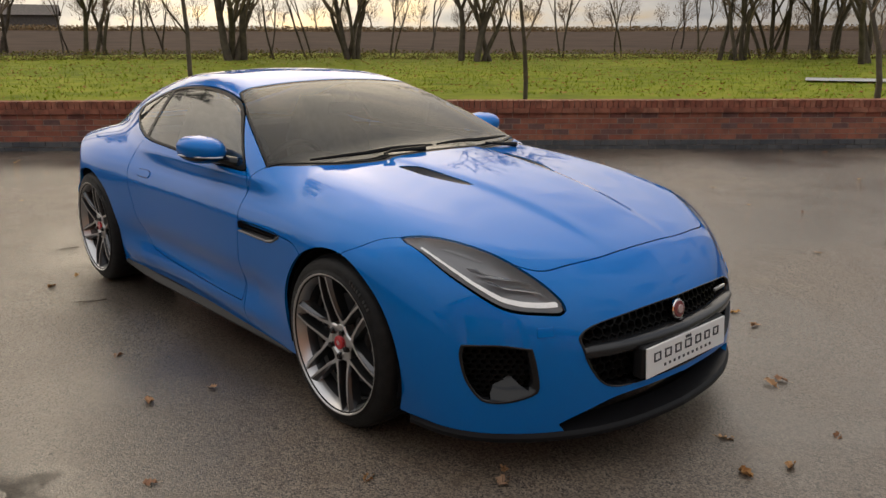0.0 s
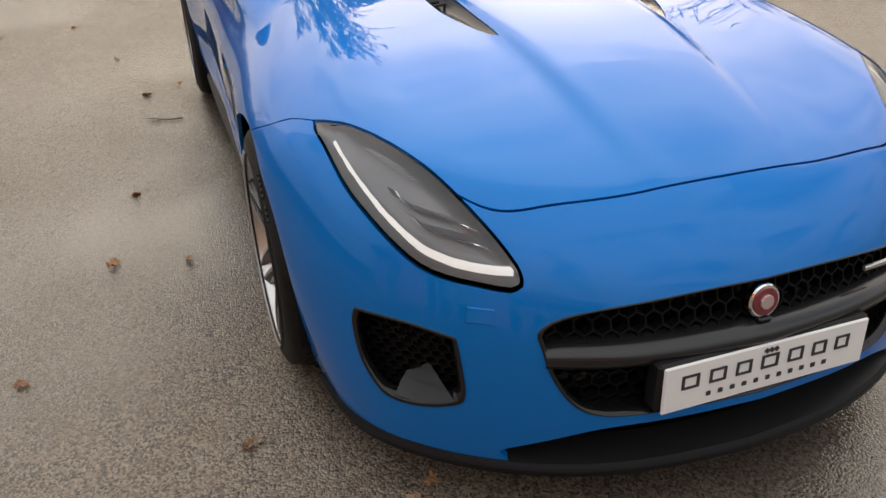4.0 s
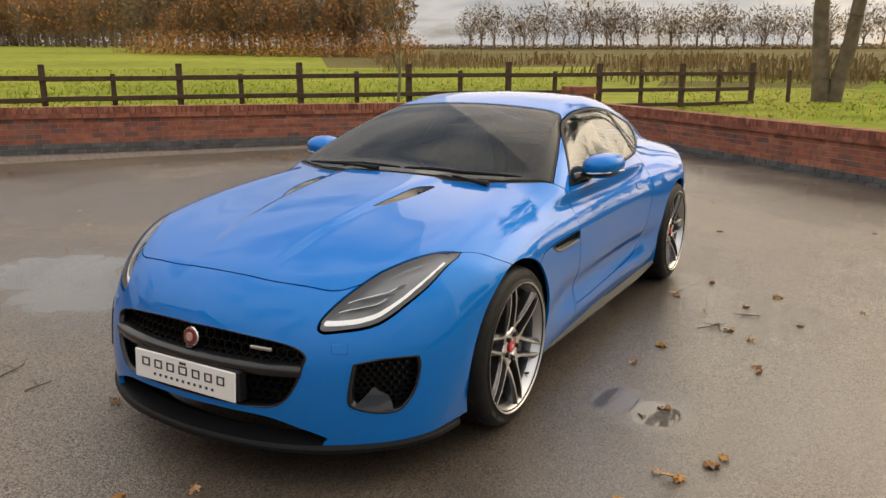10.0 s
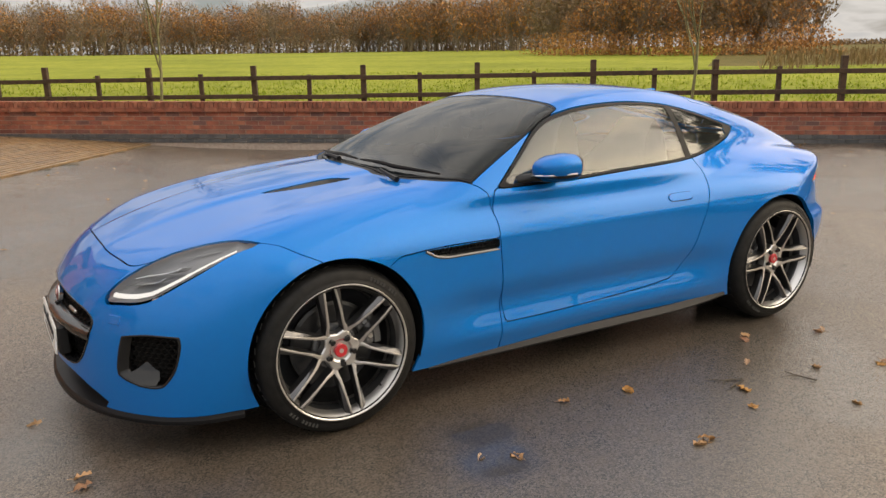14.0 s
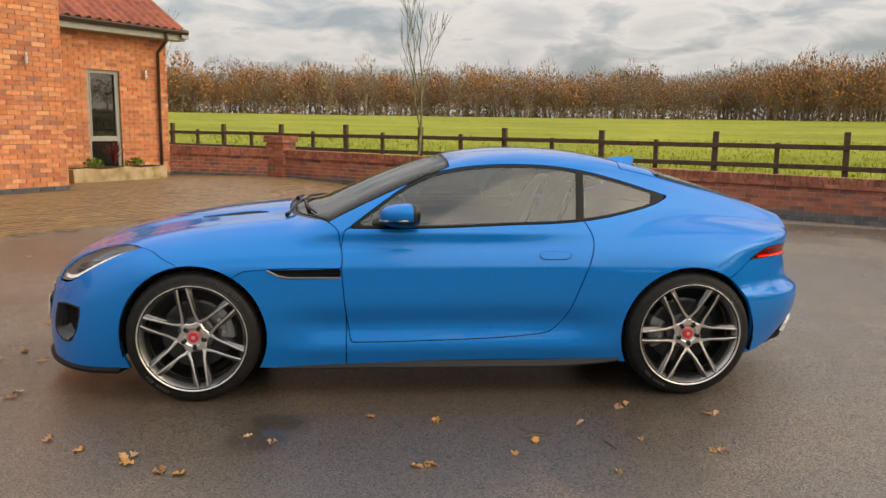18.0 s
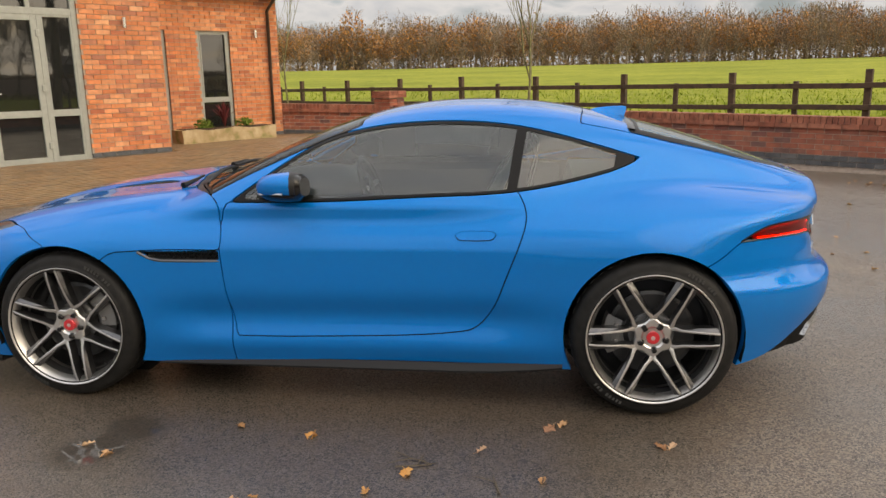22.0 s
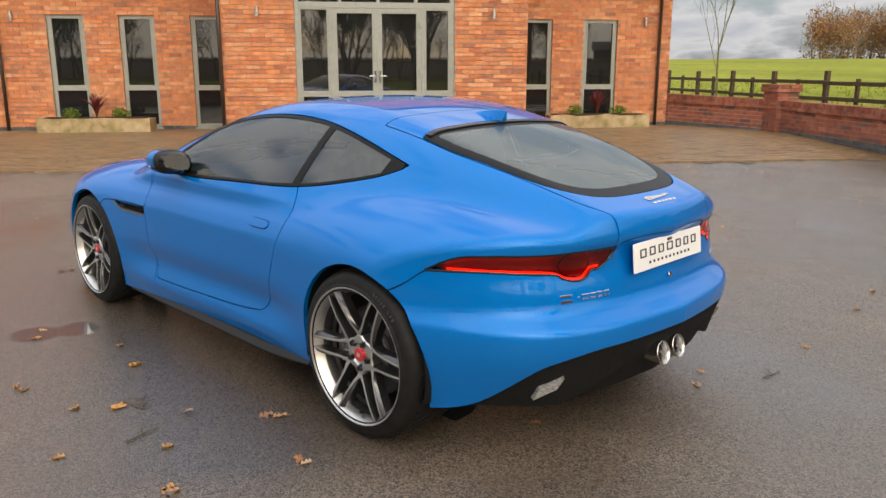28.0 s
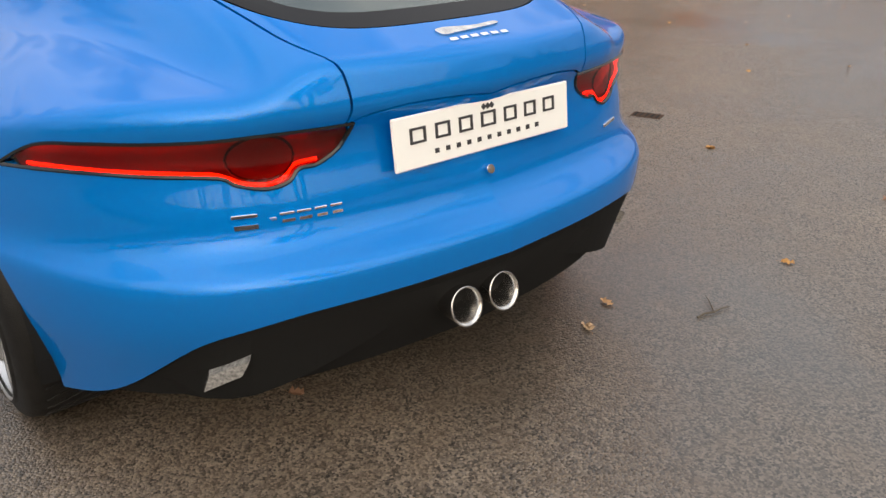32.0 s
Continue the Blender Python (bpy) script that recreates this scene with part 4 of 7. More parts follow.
for a, b, z0, z1 in ((-0.62, -0.54, BASE, 3.55), (2.04, 2.12, BASE, 3.55), (-0.05, 0.01, BASE, 2.46), (1.54, 1.60, BASE, 2.46)):
    part("post", boxed(a, D + 0.04, z0, b, D + 0.13, z1, 0.004, HM), frame_grey, entry)
for z0, z1 in ((2.46, 2.56), (3.46, 3.55)):
    part("head", boxed(-0.54, D + 0.04, z0, 2.04, D + 0.13, z1, 0.004, HM), frame_grey, entry)
for a in (0.15, 0.80, 1.45):
    part("mullion", boxed(a - 0.03, D + 0.05, 2.56, a + 0.03, D + 0.12, 3.46, 0.004, HM), frame_grey, entry)
part("upper_pane", boxed(-0.54, D + 0.085, 2.56, 2.04, D + 0.097, 3.46, 0, HM), window_dark, entry)
for a, b, leaf in ((-0.54, -0.05, 0), (0.01, 0.775, 1), (0.775, 1.54, 1), (1.60, 2.04, 0)):
    panel = obj("door_leaf" if leaf else "side_light", None, entry)
    w = 0.085 if leaf else 0.03
    for a0, b0, z0, z1 in ((a, a + w, BASE + 0.02, 2.46), (b - w, b, BASE + 0.02, 2.46), (a + w, b - w, 2.46 - w, 2.46), (a + w, b - w, BASE + 0.02, BASE + 0.14), (a + w, b - w, 0.98, 1.08)):
        part("stile", boxed(a0, D + 0.045, z0, b0, D + 0.115, z1, 0.004, HM), frame_grey, panel)
    for z0, z1 in ((BASE + 0.14, 0.98), (1.08, 2.46 - w)):
        part("pane", boxed(a + w, D + 0.08, z0, b - w, D + 0.09, z1, 0, HM), window_dark, panel)
    if leaf:
        hx = 0.735 if a < 0.5 else 0.815
        part("handle", tube([HM @ Vector((hx, D + 0.04, 1.33)), HM @ Vector((hx, D - 0.02, 1.33)), HM @ Vector((hx + (-0.11 if a < 0.5 else 0.11), D - 0.02, 1.33))], 0.010, 6), chrome, panel)
        part("lock", boxed(hx - 0.02, D + 0.03, 1.22, hx + 0.02, D + 0.046, 1.42, 0.004, HM), chrome, panel)
        ex = a + 0.01 if a < 0.5 else b - 0.01
        for z in (0.55, 1.40, 2.20):
            part("hinge", boxed(ex - 0.025, D + 0.02, z - 0.05, ex + 0.025, D + 0.05, z + 0.05, 0.006, HM), frame_grey, panel)
part("threshold", boxed(-0.66, D - 0.05, BASE - 0.03, 2.16, D + 0.14, BASE + 0.02, 0.006, HM), frame_grey, entry)
# eaves, gutter and the tiled roof of both wings
for u0, u1 in ((3.42, 7.10), (-9.2, -1.90)):
    part("fascia", boxed(u0, 10.78, EAVE - 0.02, u1, 11.12, EAVE + 0.16, 0.006, HM), frame_grey, house)
    gut = [HM @ Vector((u0 + (u1 - u0) * k / 6, 10.72, EAVE + 0.15)) for k in range(7)]
    part("gutter", tube(gut, 0.058, 8), pipe_brown, house)
    slope = ribbon([[HM @ Vector((u, 10.72, EAVE + 0.17)), HM @ Vector((u, 14.0, EAVE + 2.3))] for u in (u0, u1)])
    roof = part("roof", slope, dark_mortar, house)
    n_tiles = int((u1 - u0) / 0.21)
    tile = bmesh.new()
    prof = [(-0.105, 0.0), (-0.07, -0.012), (-0.02, -0.006), (0.02, 0.028), (0.06, 0.045), (0.095, 0.030), (0.115, 0.004)]
    front = [tile.verts.new((x, 0, z)) for x, z in prof]
    lip = [tile.verts.new((x, 0.0, z - 0.016)) for x, z in prof]
    back = [tile.verts.new((x, 0.40, z)) for x, z in prof]
    for k in range(len(prof) - 1):
        tile.faces.new((front[k], front[k + 1], back[k + 1], back[k]))
        tile.faces.new((lip[k], lip[k + 1], front[k + 1], front[k]))
    tme = bpy.data.meshes.new("roof_tile")
    tile.to_mesh(tme), tile.free()
    tme.materials.append(roof_tile)
    places = []
    for j in range(11):
        for k in range(n_tiles):
            places.append(HM @ Matrix.Translation((u0 + 0.1 + k * 0.21, 10.66 + j * 0.29, EAVE + 0.185 + j * 0.188)) @ Matrix.Rotation(math.atan2(0.188, 0.29), 4, "X"))
    lay("roof_tile", tme, places, roof, (-4.5, 12, 3), 180)
part("bargeboard", boxed(6.95, 10.7, EAVE + 0.02, 7.12, 10.80, EAVE + 0.17, 0.005, HM), frame_grey, house)
part("verge_box", boxed(3.05, 9.05, 3.72, 3.62, 9.45, 4.0, 0.01, HM), frame_grey, house)
bm = ribbon([[HM @ Vector((-2.2, y, 3.85)), HM @ Vector((0.76, y, 6.1)), HM @ Vector((3.7, y, 3.85))] for y in (9.1, 14.0)])
part("block_roof", bm, roof_tile, house)
bm = bmesh.new()
bm.faces.new([bm.verts.new(HM @ Vector(p)) for p in ((-1.9, 9.34, 3.9), (3.42, 9.34, 3.9), (0.76, 9.34, 5.95))])
part("gable", bm, house_brick, house)
for u, d in ((6.59, 11.05), (-6.0, 11.05)):
    part("downpipe", tube([HM @ Vector((u, 10.72, EAVE + 0.10)), HM @ Vector((u, 10.74, EAVE - 0.06)), HM @ Vector((u, d - 0.02, EAVE - 0.28)), HM @ Vector((u, d - 0.01, 1.5)), HM @ Vector((u, d - 0.01, 0.3))], 0.034, 8), pipe_brown, house, smooth=True)
part("downpipe", tube([HM @ Vector((-1.86, 9.27, 3.85)), HM @ Vector((-1.86, 9.27, 2.0)), HM @ Vector((-1.86, 9.27, 0.27))], 0.034, 8), pipe_brown, house, smooth=True)
for u, d in ((2.80, 9.33), (-1.23, 9.33), (6.28, 11.1), (-5.74, 11.1)):
    lampb = part("wall_lamp", tube([HM @ Vector((u, d - 0.07, 2.30)), HM @ Vector((u, d - 0.07, 2.46))], 0.032, 12), steel, house)
    part("bracket", boxed(u - 0.02, d - 0.07, 2.36, u + 0.02, d + 0.01, 2.40, 0.003, HM), steel, lampb)


# stone troughs with plants
def spiky(name, m, count, length, mat, parent, seed, spread=0.9):
    rnd = random.Random(seed)
    bm = bmesh.new()
    for k in range(count):
        a, lean, l = rnd.uniform(0, 6.28), rnd.uniform(0.05, spread), length * rnd.uniform(0.7, 1.1)
        d, w = Vector((math.cos(a), math.sin(a), 0)), 0.012
        side = Vector((-d.y, d.x, 0)) * w
        pts = [Vector((0, 0, 0)) + d * math.sin(lean * u) * l * u + Vector((0, 0, math.cos(lean * u) * l * u)) for u in (0, 0.4, 0.75, 1.0)]
        vs = [[bm.verts.new(p - side * f), bm.verts.new(p + side * f)] for p, f in zip(pts[:3], (0.7, 1.0, 0.7))]
        tip = bm.verts.new(pts[3])
        for r0, r1 in zip(vs, vs[1:]):
            bm.faces.new((r0[0], r0[1], r1[1], r1[0]))
        bm.faces.new((vs[2][0], vs[2][1], tip))
    bm.transform(m)
    return part(name, bm, mat, parent)


def leaf_cloud(count, size, radii, seed, shape=1.0):
    """Points and triangles of many small leaves inside an ellipsoid."""
    rng = np.random.default_rng(seed)
    d = rng.normal(size=(count, 3))
    d /= np.linalg.norm(d, axis=1, keepdims=True)
    p = d * (rng.random((count, 1)) ** (0.45 * shape)) * np.array(radii)
    a, b = rng.normal(size=(count, 3)), rng.normal(size=(count, 3))
    s = size * rng.uniform(0.6, 1.4, (count, 1))
    a = a / np.linalg.norm(a, axis=1, keepdims=True) * s
    b = b / np.linalg.norm(b, axis=1, keepdims=True) * s
    v = np.stack([p - a * 0.5, p + b * 0.5, p + a * 0.5, p - b * 0.5], 1).reshape(-1, 3)
    return v, np.arange(count * 4).reshape(-1, 4)


for u0, u1 in ((4.19, 6.22), (-5.28, -3.33)):
    mid = (u0 + u1) / 2
    bm = boxed(u0, 10.42, BASE + 0.0, u1, 10.86, BASE + 0.33)
    bmesh.ops.subdivide_edges(bm, edges=bm.edges[:], cuts=6, use_grid_fill=True)
    for v in bm.verts:
        v.co += Vector((noise.noise(v.co * 3), noise.noise(v.co * 3 + Vector((5, 0, 0))), noise.noise(v.co * 3 + Vector((0, 7, 0))))) * 0.035
    bm.transform(HM)
    trough = tagged(part("stone_trough", bm, stone, None), "mossy stone trough planted with shrubs by the house wall", "planter", group="stone troughs")
    part("soil", boxed(u0 + 0.08, 10.48, BASE + 0.30, u1 - 0.08, 10.80, BASE + 0.345, 0, HM), plough, trough)
    top = HM @ Vector((mid, 10.64, BASE + 0.34))
    tagged(spiky("cordyline", Matrix.Translation(top), 60, 0.50, purple_leaf, None, 3 + u0), "purple spiky plant growing in a stone trough", "plant", group="trough plants")
    for du in (-0.45, 0.42):
        v, f = leaf_cloud(260, 0.045, (0.20, 0.16, 0.12), int(90 + du * 10 + u0))
        q = HM @ Vector((mid + du, 10.64, BASE + 0.40))
        tagged(obj("shrub", mesh_of("shrub", v + np.array(q), f, green_leaf, smooth=False)), "low green shrub growing in a stone trough", "plant", group="trough plants")

# block paving before the house
paving = sheet("paving_bed", lambda x, y: -18 < N.x * x + N.y * y < -6.3 and side_of(WALL_A1, CORNER, x, y) < 0 and U.x * x + U.y * y < 9.0, paving_joint, 0.4, 0.006, "brown block paving before the house", "paving")
places = []
rnd = random.Random(8)
for i in range(-50, 46):
    for j in range(0, 48):
        u, d = i * 0.212 + (0.106 if j % 2 else 0), 6.30 + j * 0.107
        p = HM @ Vector((u, d, 0))
        if d > (9.25 if -2 < u < 3.5 else 11.05) or side_of(WALL_A1, CORNER, p.x, p.y) > -0.2 or (p.y > 11.6 and side_of(WALL_A0, WALL_A1, p.x, p.y) > -0.2):
            continue
        places.append(Matrix.Translation((p.x, p.y, court_z(p.x, p.y) + 0.010 + rnd.uniform(-0.002, 0.002))) @ HM.to_3x3().to_4x4() @ Matrix.Rotation(rnd.uniform(-0.008, 0.008), 4, "X"))
pm = box_mesh("paver", 0.205, 0.10, 0.03, paver)
lay("paver", pm, places, paving, (-4, 6, 0), 300)


# ---- trees ----
def limbs(seed, height, radius, forks, depth, spread, lean=0.0, first=0.35):
    """Tapered limbs of a bare tree: (from, to, thickness, thickness)."""
    rnd = random.Random(seed)
    out = []

    def grow(p, d, length, r, level):
        steps = 3 if level == 0 else 2
        for k in range(steps):
            q = p + d * length / steps
            r1 = r * (0.86 if level else 0.9)
            out.append((p, q, r, r1))
            p, r = q, r1
            d = (d + Vector((rnd.uniform(-1, 1), rnd.uniform(-1, 1), rnd.uniform(-0.3, 0.5))) * 0.16).normalized()
            if level < depth and (level > 0 or k > 0):
                for _ in range(forks if k == steps - 1 else max(1, forks - 2)):
                    side = Vector((rnd.uniform(-1, 1), rnd.uniform(-1, 1), rnd.uniform(-0.1, 0.6))).normalized()
                    nd = (d * (1 - spread) + side * spread + Vector((0, 0, 0.18))).normalized()
                    grow(p, nd, length * rnd.uniform(0.5, 0.78), r * rnd.uniform(0.45, 0.7), level + 1)
    grow(Vector((0, 0, -0.1)), Vector((lean, 0, 1)).normalized(), height * first, radius, 0)
    return out


def limb_arrays(segs, thin=0.0):
    """Prisms for limbs, five-sided where thick and three-sided where thin."""
    vs, fs = [], []
    for p, q, r0, r1 in segs:
        n = 7 if r0 > 0.12 else 5 if r0 > 0.04 else 3
        d = (q - p)
        if d.length < 1e-6:
            continue
        m = d.to_track_quat("Z", "Y").to_matrix()
        b = len(vs)
        for c, r in ((p, max(r0, thin)), (q, max(r1, thin))):
            vs += [tuple(c + m @ Vector((r * math.cos(6.2832 * k / n), r * math.sin(6.2832 * k / n), 0))) for k in range(n)]
        fs += [(b + k, b + (k + 1) % n, b + n + (k + 1) % n, b + n + k) for k in range(n)]
    return vs, fs


def split_limbs(segs, at):
    return [s for s in segs if s[2] >= at], [s for s in segs if s[2] < at]


def bare_tree(name, x, y, z, seed, height, radius, label, trunks=1, depth=4, forks=3, spread=0.5, mat=bark, group="bare trees", first=0.35, thin=0.008):
    root = tagged(new(name), label, "tree", group=group)
    rnd = random.Random(seed)
    fine = []
    for t in range(trunks):
        every = []
        off = Vector((rnd.uniform(-1, 1), rnd.uniform(-1, 1), 0)) * 0.6 * (trunks > 1)
        lean = rnd.uniform(0.1, 0.4) if trunks > 1 else 0.03
        turn = Matrix.Rotation(rnd.uniform(0, 6.28), 3, "Z")
        for p, q, a, b in limbs(seed * 7 + t, height * rnd.uniform(0.8, 1.0), radius * rnd.uniform(0.7, 1.0), forks, depth, spread, lean, first):
            every.append((turn @ p + off, turn @ q + off, a, b))
        thick, thin_ones = split_limbs(every, radius * 0.4)
        fine += thin_ones
        obj("trunk", mesh_of("trunk", *limb_arrays(thick), mat), root)
    obj("crown", mesh_of("crown", *limb_arrays(fine, thin), twig if mat is bark else mat), root)
    root.matrix_world = pose(x, y, z)
    return root


def at_bearing(eye, bearing, dist):
    x, y = eye[0] + dist * math.cos(radians(bearing)), eye[1] + dist * math.sin(radians(bearing))
    return x, y, land_z(x, y)


E0 = (-3.68, 2.45)
for bearing, dist, seed, h, r, n in ((-26.7, 33, 11, 15, 0.17, 4), (-34.9, 34, 12, 15, 0.13, 3), (-43.9, 32, 13, 14, 0.15, 4), (-61.1, 33, 14, 15, 0.115, 3), (-64.0, 35, 15, 15, 0.105, 3), (-67.0, 35, 16, 15, 0.115, 4), (-69.4, 31, 17, 14, 0.13, 1), (-75, 34, 18, 14, 0.14, 2), (-18, 40, 19, 14, 0.13, 2), (-12.5, 44, 20, 14, 0.13, 2)):
    bare_tree("roadside_tree", *at_bearing(E0, bearing, dist), seed, h, r, "tall bare winter tree with several trunks at the lawn edge", trunks=n + 2, depth=5, forks=3, spread=0.44, thin=0.012, first=0.17)
stem_rnd = random.Random(21)
for k, bearing in enumerate((-15.5, -20.5, -23.0, -29.5, -31.5, -38.0, -40.5, -47.0, -50.0, -53.5, -57.0, -59.5, -62.5, -65.5, -71.5)):
    bare_tree("slender_tree", *at_bearing(E0, bearing + stem_rnd.uniform(-0.5, 0.5), 36 + stem_rnd.uniform(-2, 12)), 200 + k, 9.5 + stem_rnd.uniform(-2, 2), 0.06, "slender bare winter tree at the lawn edge", trunks=2, depth=4, forks=3, spread=0.42, thin=0.011, first=0.26)
pollard = tagged(new("pollard_tree"), "thick forked bare tree with two leaning trunks beside the fence", "tree", group="lawn trees")
pol = []
for base, way, rad, seed in (((0, 0.16, 0), (0, 0.02, 1), 0.18, 5), ((0.05, -0.12, 0), (0.0, -0.15, 1), 0.16, 6)):
    d = Vector(way).normalized()
    r3 = random.Random(seed)
    p, r = Vector(base) - d * 0.1, rad * 1.25
    for k in range(12):
        q = p + (d + Vector((r3.uniform(-0.10, 0.10), r3.uniform(-0.10, 0.10), 0))) * 0.75
        pol.append((p, q, r, max(0.07, r * 0.93)))
        if k > 3:
            turn_at = Matrix.Rotation(r3.uniform(0, 6.28), 3, "Z")
            for a, b, ra, rb in limbs(seed * 9 + k, 5.6, 0.06, 3, 4, 0.45, r3.uniform(0.5, 1.1), 0.36):
                pol.append((turn_at @ a + q, turn_at @ b + q, ra, rb))
        p, r = q, max(0.07, r * 0.93)
thick, fine = split_limbs(pol, 0.09)
obj("trunk", mesh_of("trunk", *limb_arrays(thick), young_trunk), pollard)
obj("crown", mesh_of("crown", *limb_arrays(fine, 0.022), bark), pollard)
pollard.matrix_world = pose(17.3, -0.8, 0.38)
for (x, y, z), seed, h in ((at_bearing(E0, -47.4, 14.5), 31, 5.2), (at_bearing(E0, -23.9, 16.5), 32, 5.2), (at_bearing(E0, -70.3, 15.2), 33, 5.0)):
    bare_tree("lawn_tree", x, y, z - 0.1, seed, h, 0.065, "slender bare young tree on the lawn", depth=4, forks=3, spread=0.55, group="lawn trees", first=0.42)
for x, y, seed, h in ((0.55, 11.25, 41, 4.2), (8.15, 5.75, 42, 4.2), (-6.6, 18.4, 43, 4.6)):
    bare_tree("young_tree", x, y, 0.2, seed, h, 0.042, "slim young tree with bare upright twigs behind the garden wall", depth=3, forks=3, spread=0.30, mat=young_bark, group="young trees", first=0.45, thin=0.005)

# far woods: templates set out in numbers, joined
def wood_template(seed, leaves, mat_leaf):
    """A far tree: trunk and limbs, a haze of fine twigs, and a share of leaves from low down to the top."""
    v, f = limb_arrays([s for s in limbs(seed, 11.0, 0.20, 3, 3, 0.45, 0.0, 0.26)], 0.03)
    rng = np.random.default_rng(seed)
    n = 380
    d = rng.normal(size=(n, 3))
    d /= np.linalg.norm(d, axis=1, keepdims=True)
    p = d * rng.random((n, 1)) ** 0.4 * np.array([2.9, 2.9, 4.9]) + np.array([0, 0, 5.6])
    way = np.column_stack([d[:, 0] * 0.5, d[:, 1] * 0.5, np.full(n, 0.75)]) + rng.normal(0, 0.3, (n, 3))
    way *= (rng.uniform(0.5, 1.3, n) / np.linalg.norm(way, axis=1))[:, None]
    wide = np.column_stack([rng.normal(0, 0.035, (n, 2)), np.zeros(n)])
    tw = np.stack([p - wide, p + wide, p + way + wide * 0.4, p + way - wide * 0.4], 1).reshape(-1, 3)
    f = list(f) + [tuple(len(v) + 4 * k + j for j in range(4)) for k in range(n)]
    v = np.concatenate([np.array(v), tw])
    lv, lf = leaf_cloud(leaves, 0.40, (2.9, 2.9, 4.0), seed, 0.8)
    return v, f, lv + np.array([0, 0, 6.2]), lf


def wood(name, spots, seeds, leaves, leaf_mat, label, low=0.75, high=1.15, wide=1.0):
    """Trees at many spots: one mesh of limbs with one mesh of leaves under it."""
    rnd = random.Random(name)
    tv, tf, lv, lf = [], [], [], []
    nt = nl = 0
    temps = [wood_template(s, leaves, leaf_mat) for s in seeds]
    for x, y, z in spots:
        v, f, w, g2 = temps[rnd.randrange(len(temps))]
        a, s = rnd.uniform(0, 6.28), rnd.uniform(low, high)
        rot = np.array([[math.cos(a), -math.sin(a), 0], [math.sin(a), math.cos(a), 0], [0, 0, rnd.uniform(0.8, 1.2) / wide]]) * s * wide
        tv.append(v @ rot.T + (x, y, z)), tf.extend([tuple(i + nt for i in q) for q in f])
        lv.append(w @ rot.T + (x, y, z)), lf.append(g2 + nl)
        nt, nl = nt + len(v), nl + len(w)
    root = tagged(obj(name, mesh_of(name, np.concatenate(tv), tf, twig, smooth=False)), label, "wood", kind="stuff")
    tagged(obj("foliage", mesh_of("foliage", np.concatenate(lv), np.concatenate(lf), leaf_mat, smooth=False), root), kind="stuff")


rnd = random.Random(77)
def arc(b0, b1, r0, r1, count, depth):
    out = []
    for k in range(count):
        u = (k + rnd.random()) / count
        r = r0 + (r1 - r0) * u + rnd.uniform(0, depth)
        a = radians(b0 + (b1 - b0) * u)
        x, y = r * math.cos(a), r * math.sin(a)
        out.append((x, y, land_z(x, y)))
    return out


wood("north_wood", arc(109, 54, 200, 192, 130, 26), (51, 52, 53, 54), 300, olive, "far brown wood beyond the meadow", 0.8, 1.3)
wood("north_wood_autumn", arc(109.5, 52, 190, 180, 120, 18), (71, 72, 73), 480, autumn, "far trees with orange autumn leaves at the wood's edge", 0.75, 1.2)
wood("north_wood_bare", arc(107, 50, 186, 168, 60, 14), (55, 56, 57), 60, olive, "far bare trees along the meadow edge", 0.85, 1.15)
wood("east_wood", arc(62, 40, 165, 110, 60, 24), (58, 59, 60), 300, autumn, "tall half bare trees beyond the meadow", 0.9, 1.3)
wood("bush_belt", arc(52, 33, 88, 72, 34, 14), (61, 62, 63), 420, olive, "brown scrub and small trees beside the meadow", 0.6, 0.95)
wood("orange_scrub", arc(50, 34, 84, 70, 12, 8), (74, 75), 520, autumn, "orange leaved scrub beside the meadow", 0.5, 0.85)
wood("marsh_trees", arc(28, 0, 122, 138, 30, 30), (64, 65, 66), 160, olive, "far round bare trees beyond the reeds", 0.5, 0.85, 1.5)
wood("south_trees", arc(-4, -82, 150, 150, 46, 60), (67, 68), 30, olive, "far bare trees beyond the ploughed field", 0.5, 0.9, 1.2)
wood("west_trees", arc(135, 260, 120, 110, 60, 60), (69, 70), 120, olive, "bare trees beyond the fields", 0.8, 1.2)


def brush(name, spots, size, count, radii, mat, label, category):
    vs, fs, n = [], [], 0
    for k, (x, y, z) in enumerate(spots):
        v, f = leaf_cloud(count, size, radii, k + 1000, 0.9)
        v[:, 2] = np.abs(v[:, 2])
        vs.append(v + (x, y, z)), fs.append(f + n)
        n += len(v)
    return tagged(obj(name, mesh_of(name, np.concatenate(vs), np.concatenate(fs), mat, smooth=False)), label, category, kind="stuff")


brush("lawn_hedge", [at_bearing(E0, b + rnd.uniform(-0.3, 0.3), 34 + rnd.uniform(-1, 1.5)) for b in np.arange(-80, 8, 1.05)], 0.06, 300, (0.8, 0.8, 0.42), brush_leaf, "low tangled brush along the lawn edge", "brush")
brush("wood_edge", [(x, y, z) for x, y, z in arc(109.5, 50, 190, 176, 110, 12)], 0.45, 170, (3.6, 3.6, 4.2), olive, "dark undergrowth at the foot of the wood", "brush")
brush("scrub", [(x, y, z) for x, y, z in arc(52, 32, 80, 66, 40, 12)], 0.2, 260, (2.2, 2.2, 2.6), autumn, "tangled brown scrub beside the meadow", "brush")
brush("far_hedge", [at_bearing(E0, b, 140 + rnd.uniform(-5, 5)) for b in np.arange(-80, 35, 0.45)], 0.30, 130, (2.4, 2.4, 0.95), olive, "dark far hedge at the end of the fields", "hedge")
# reeds
rng = np.random.default_rng(4)
pts = []
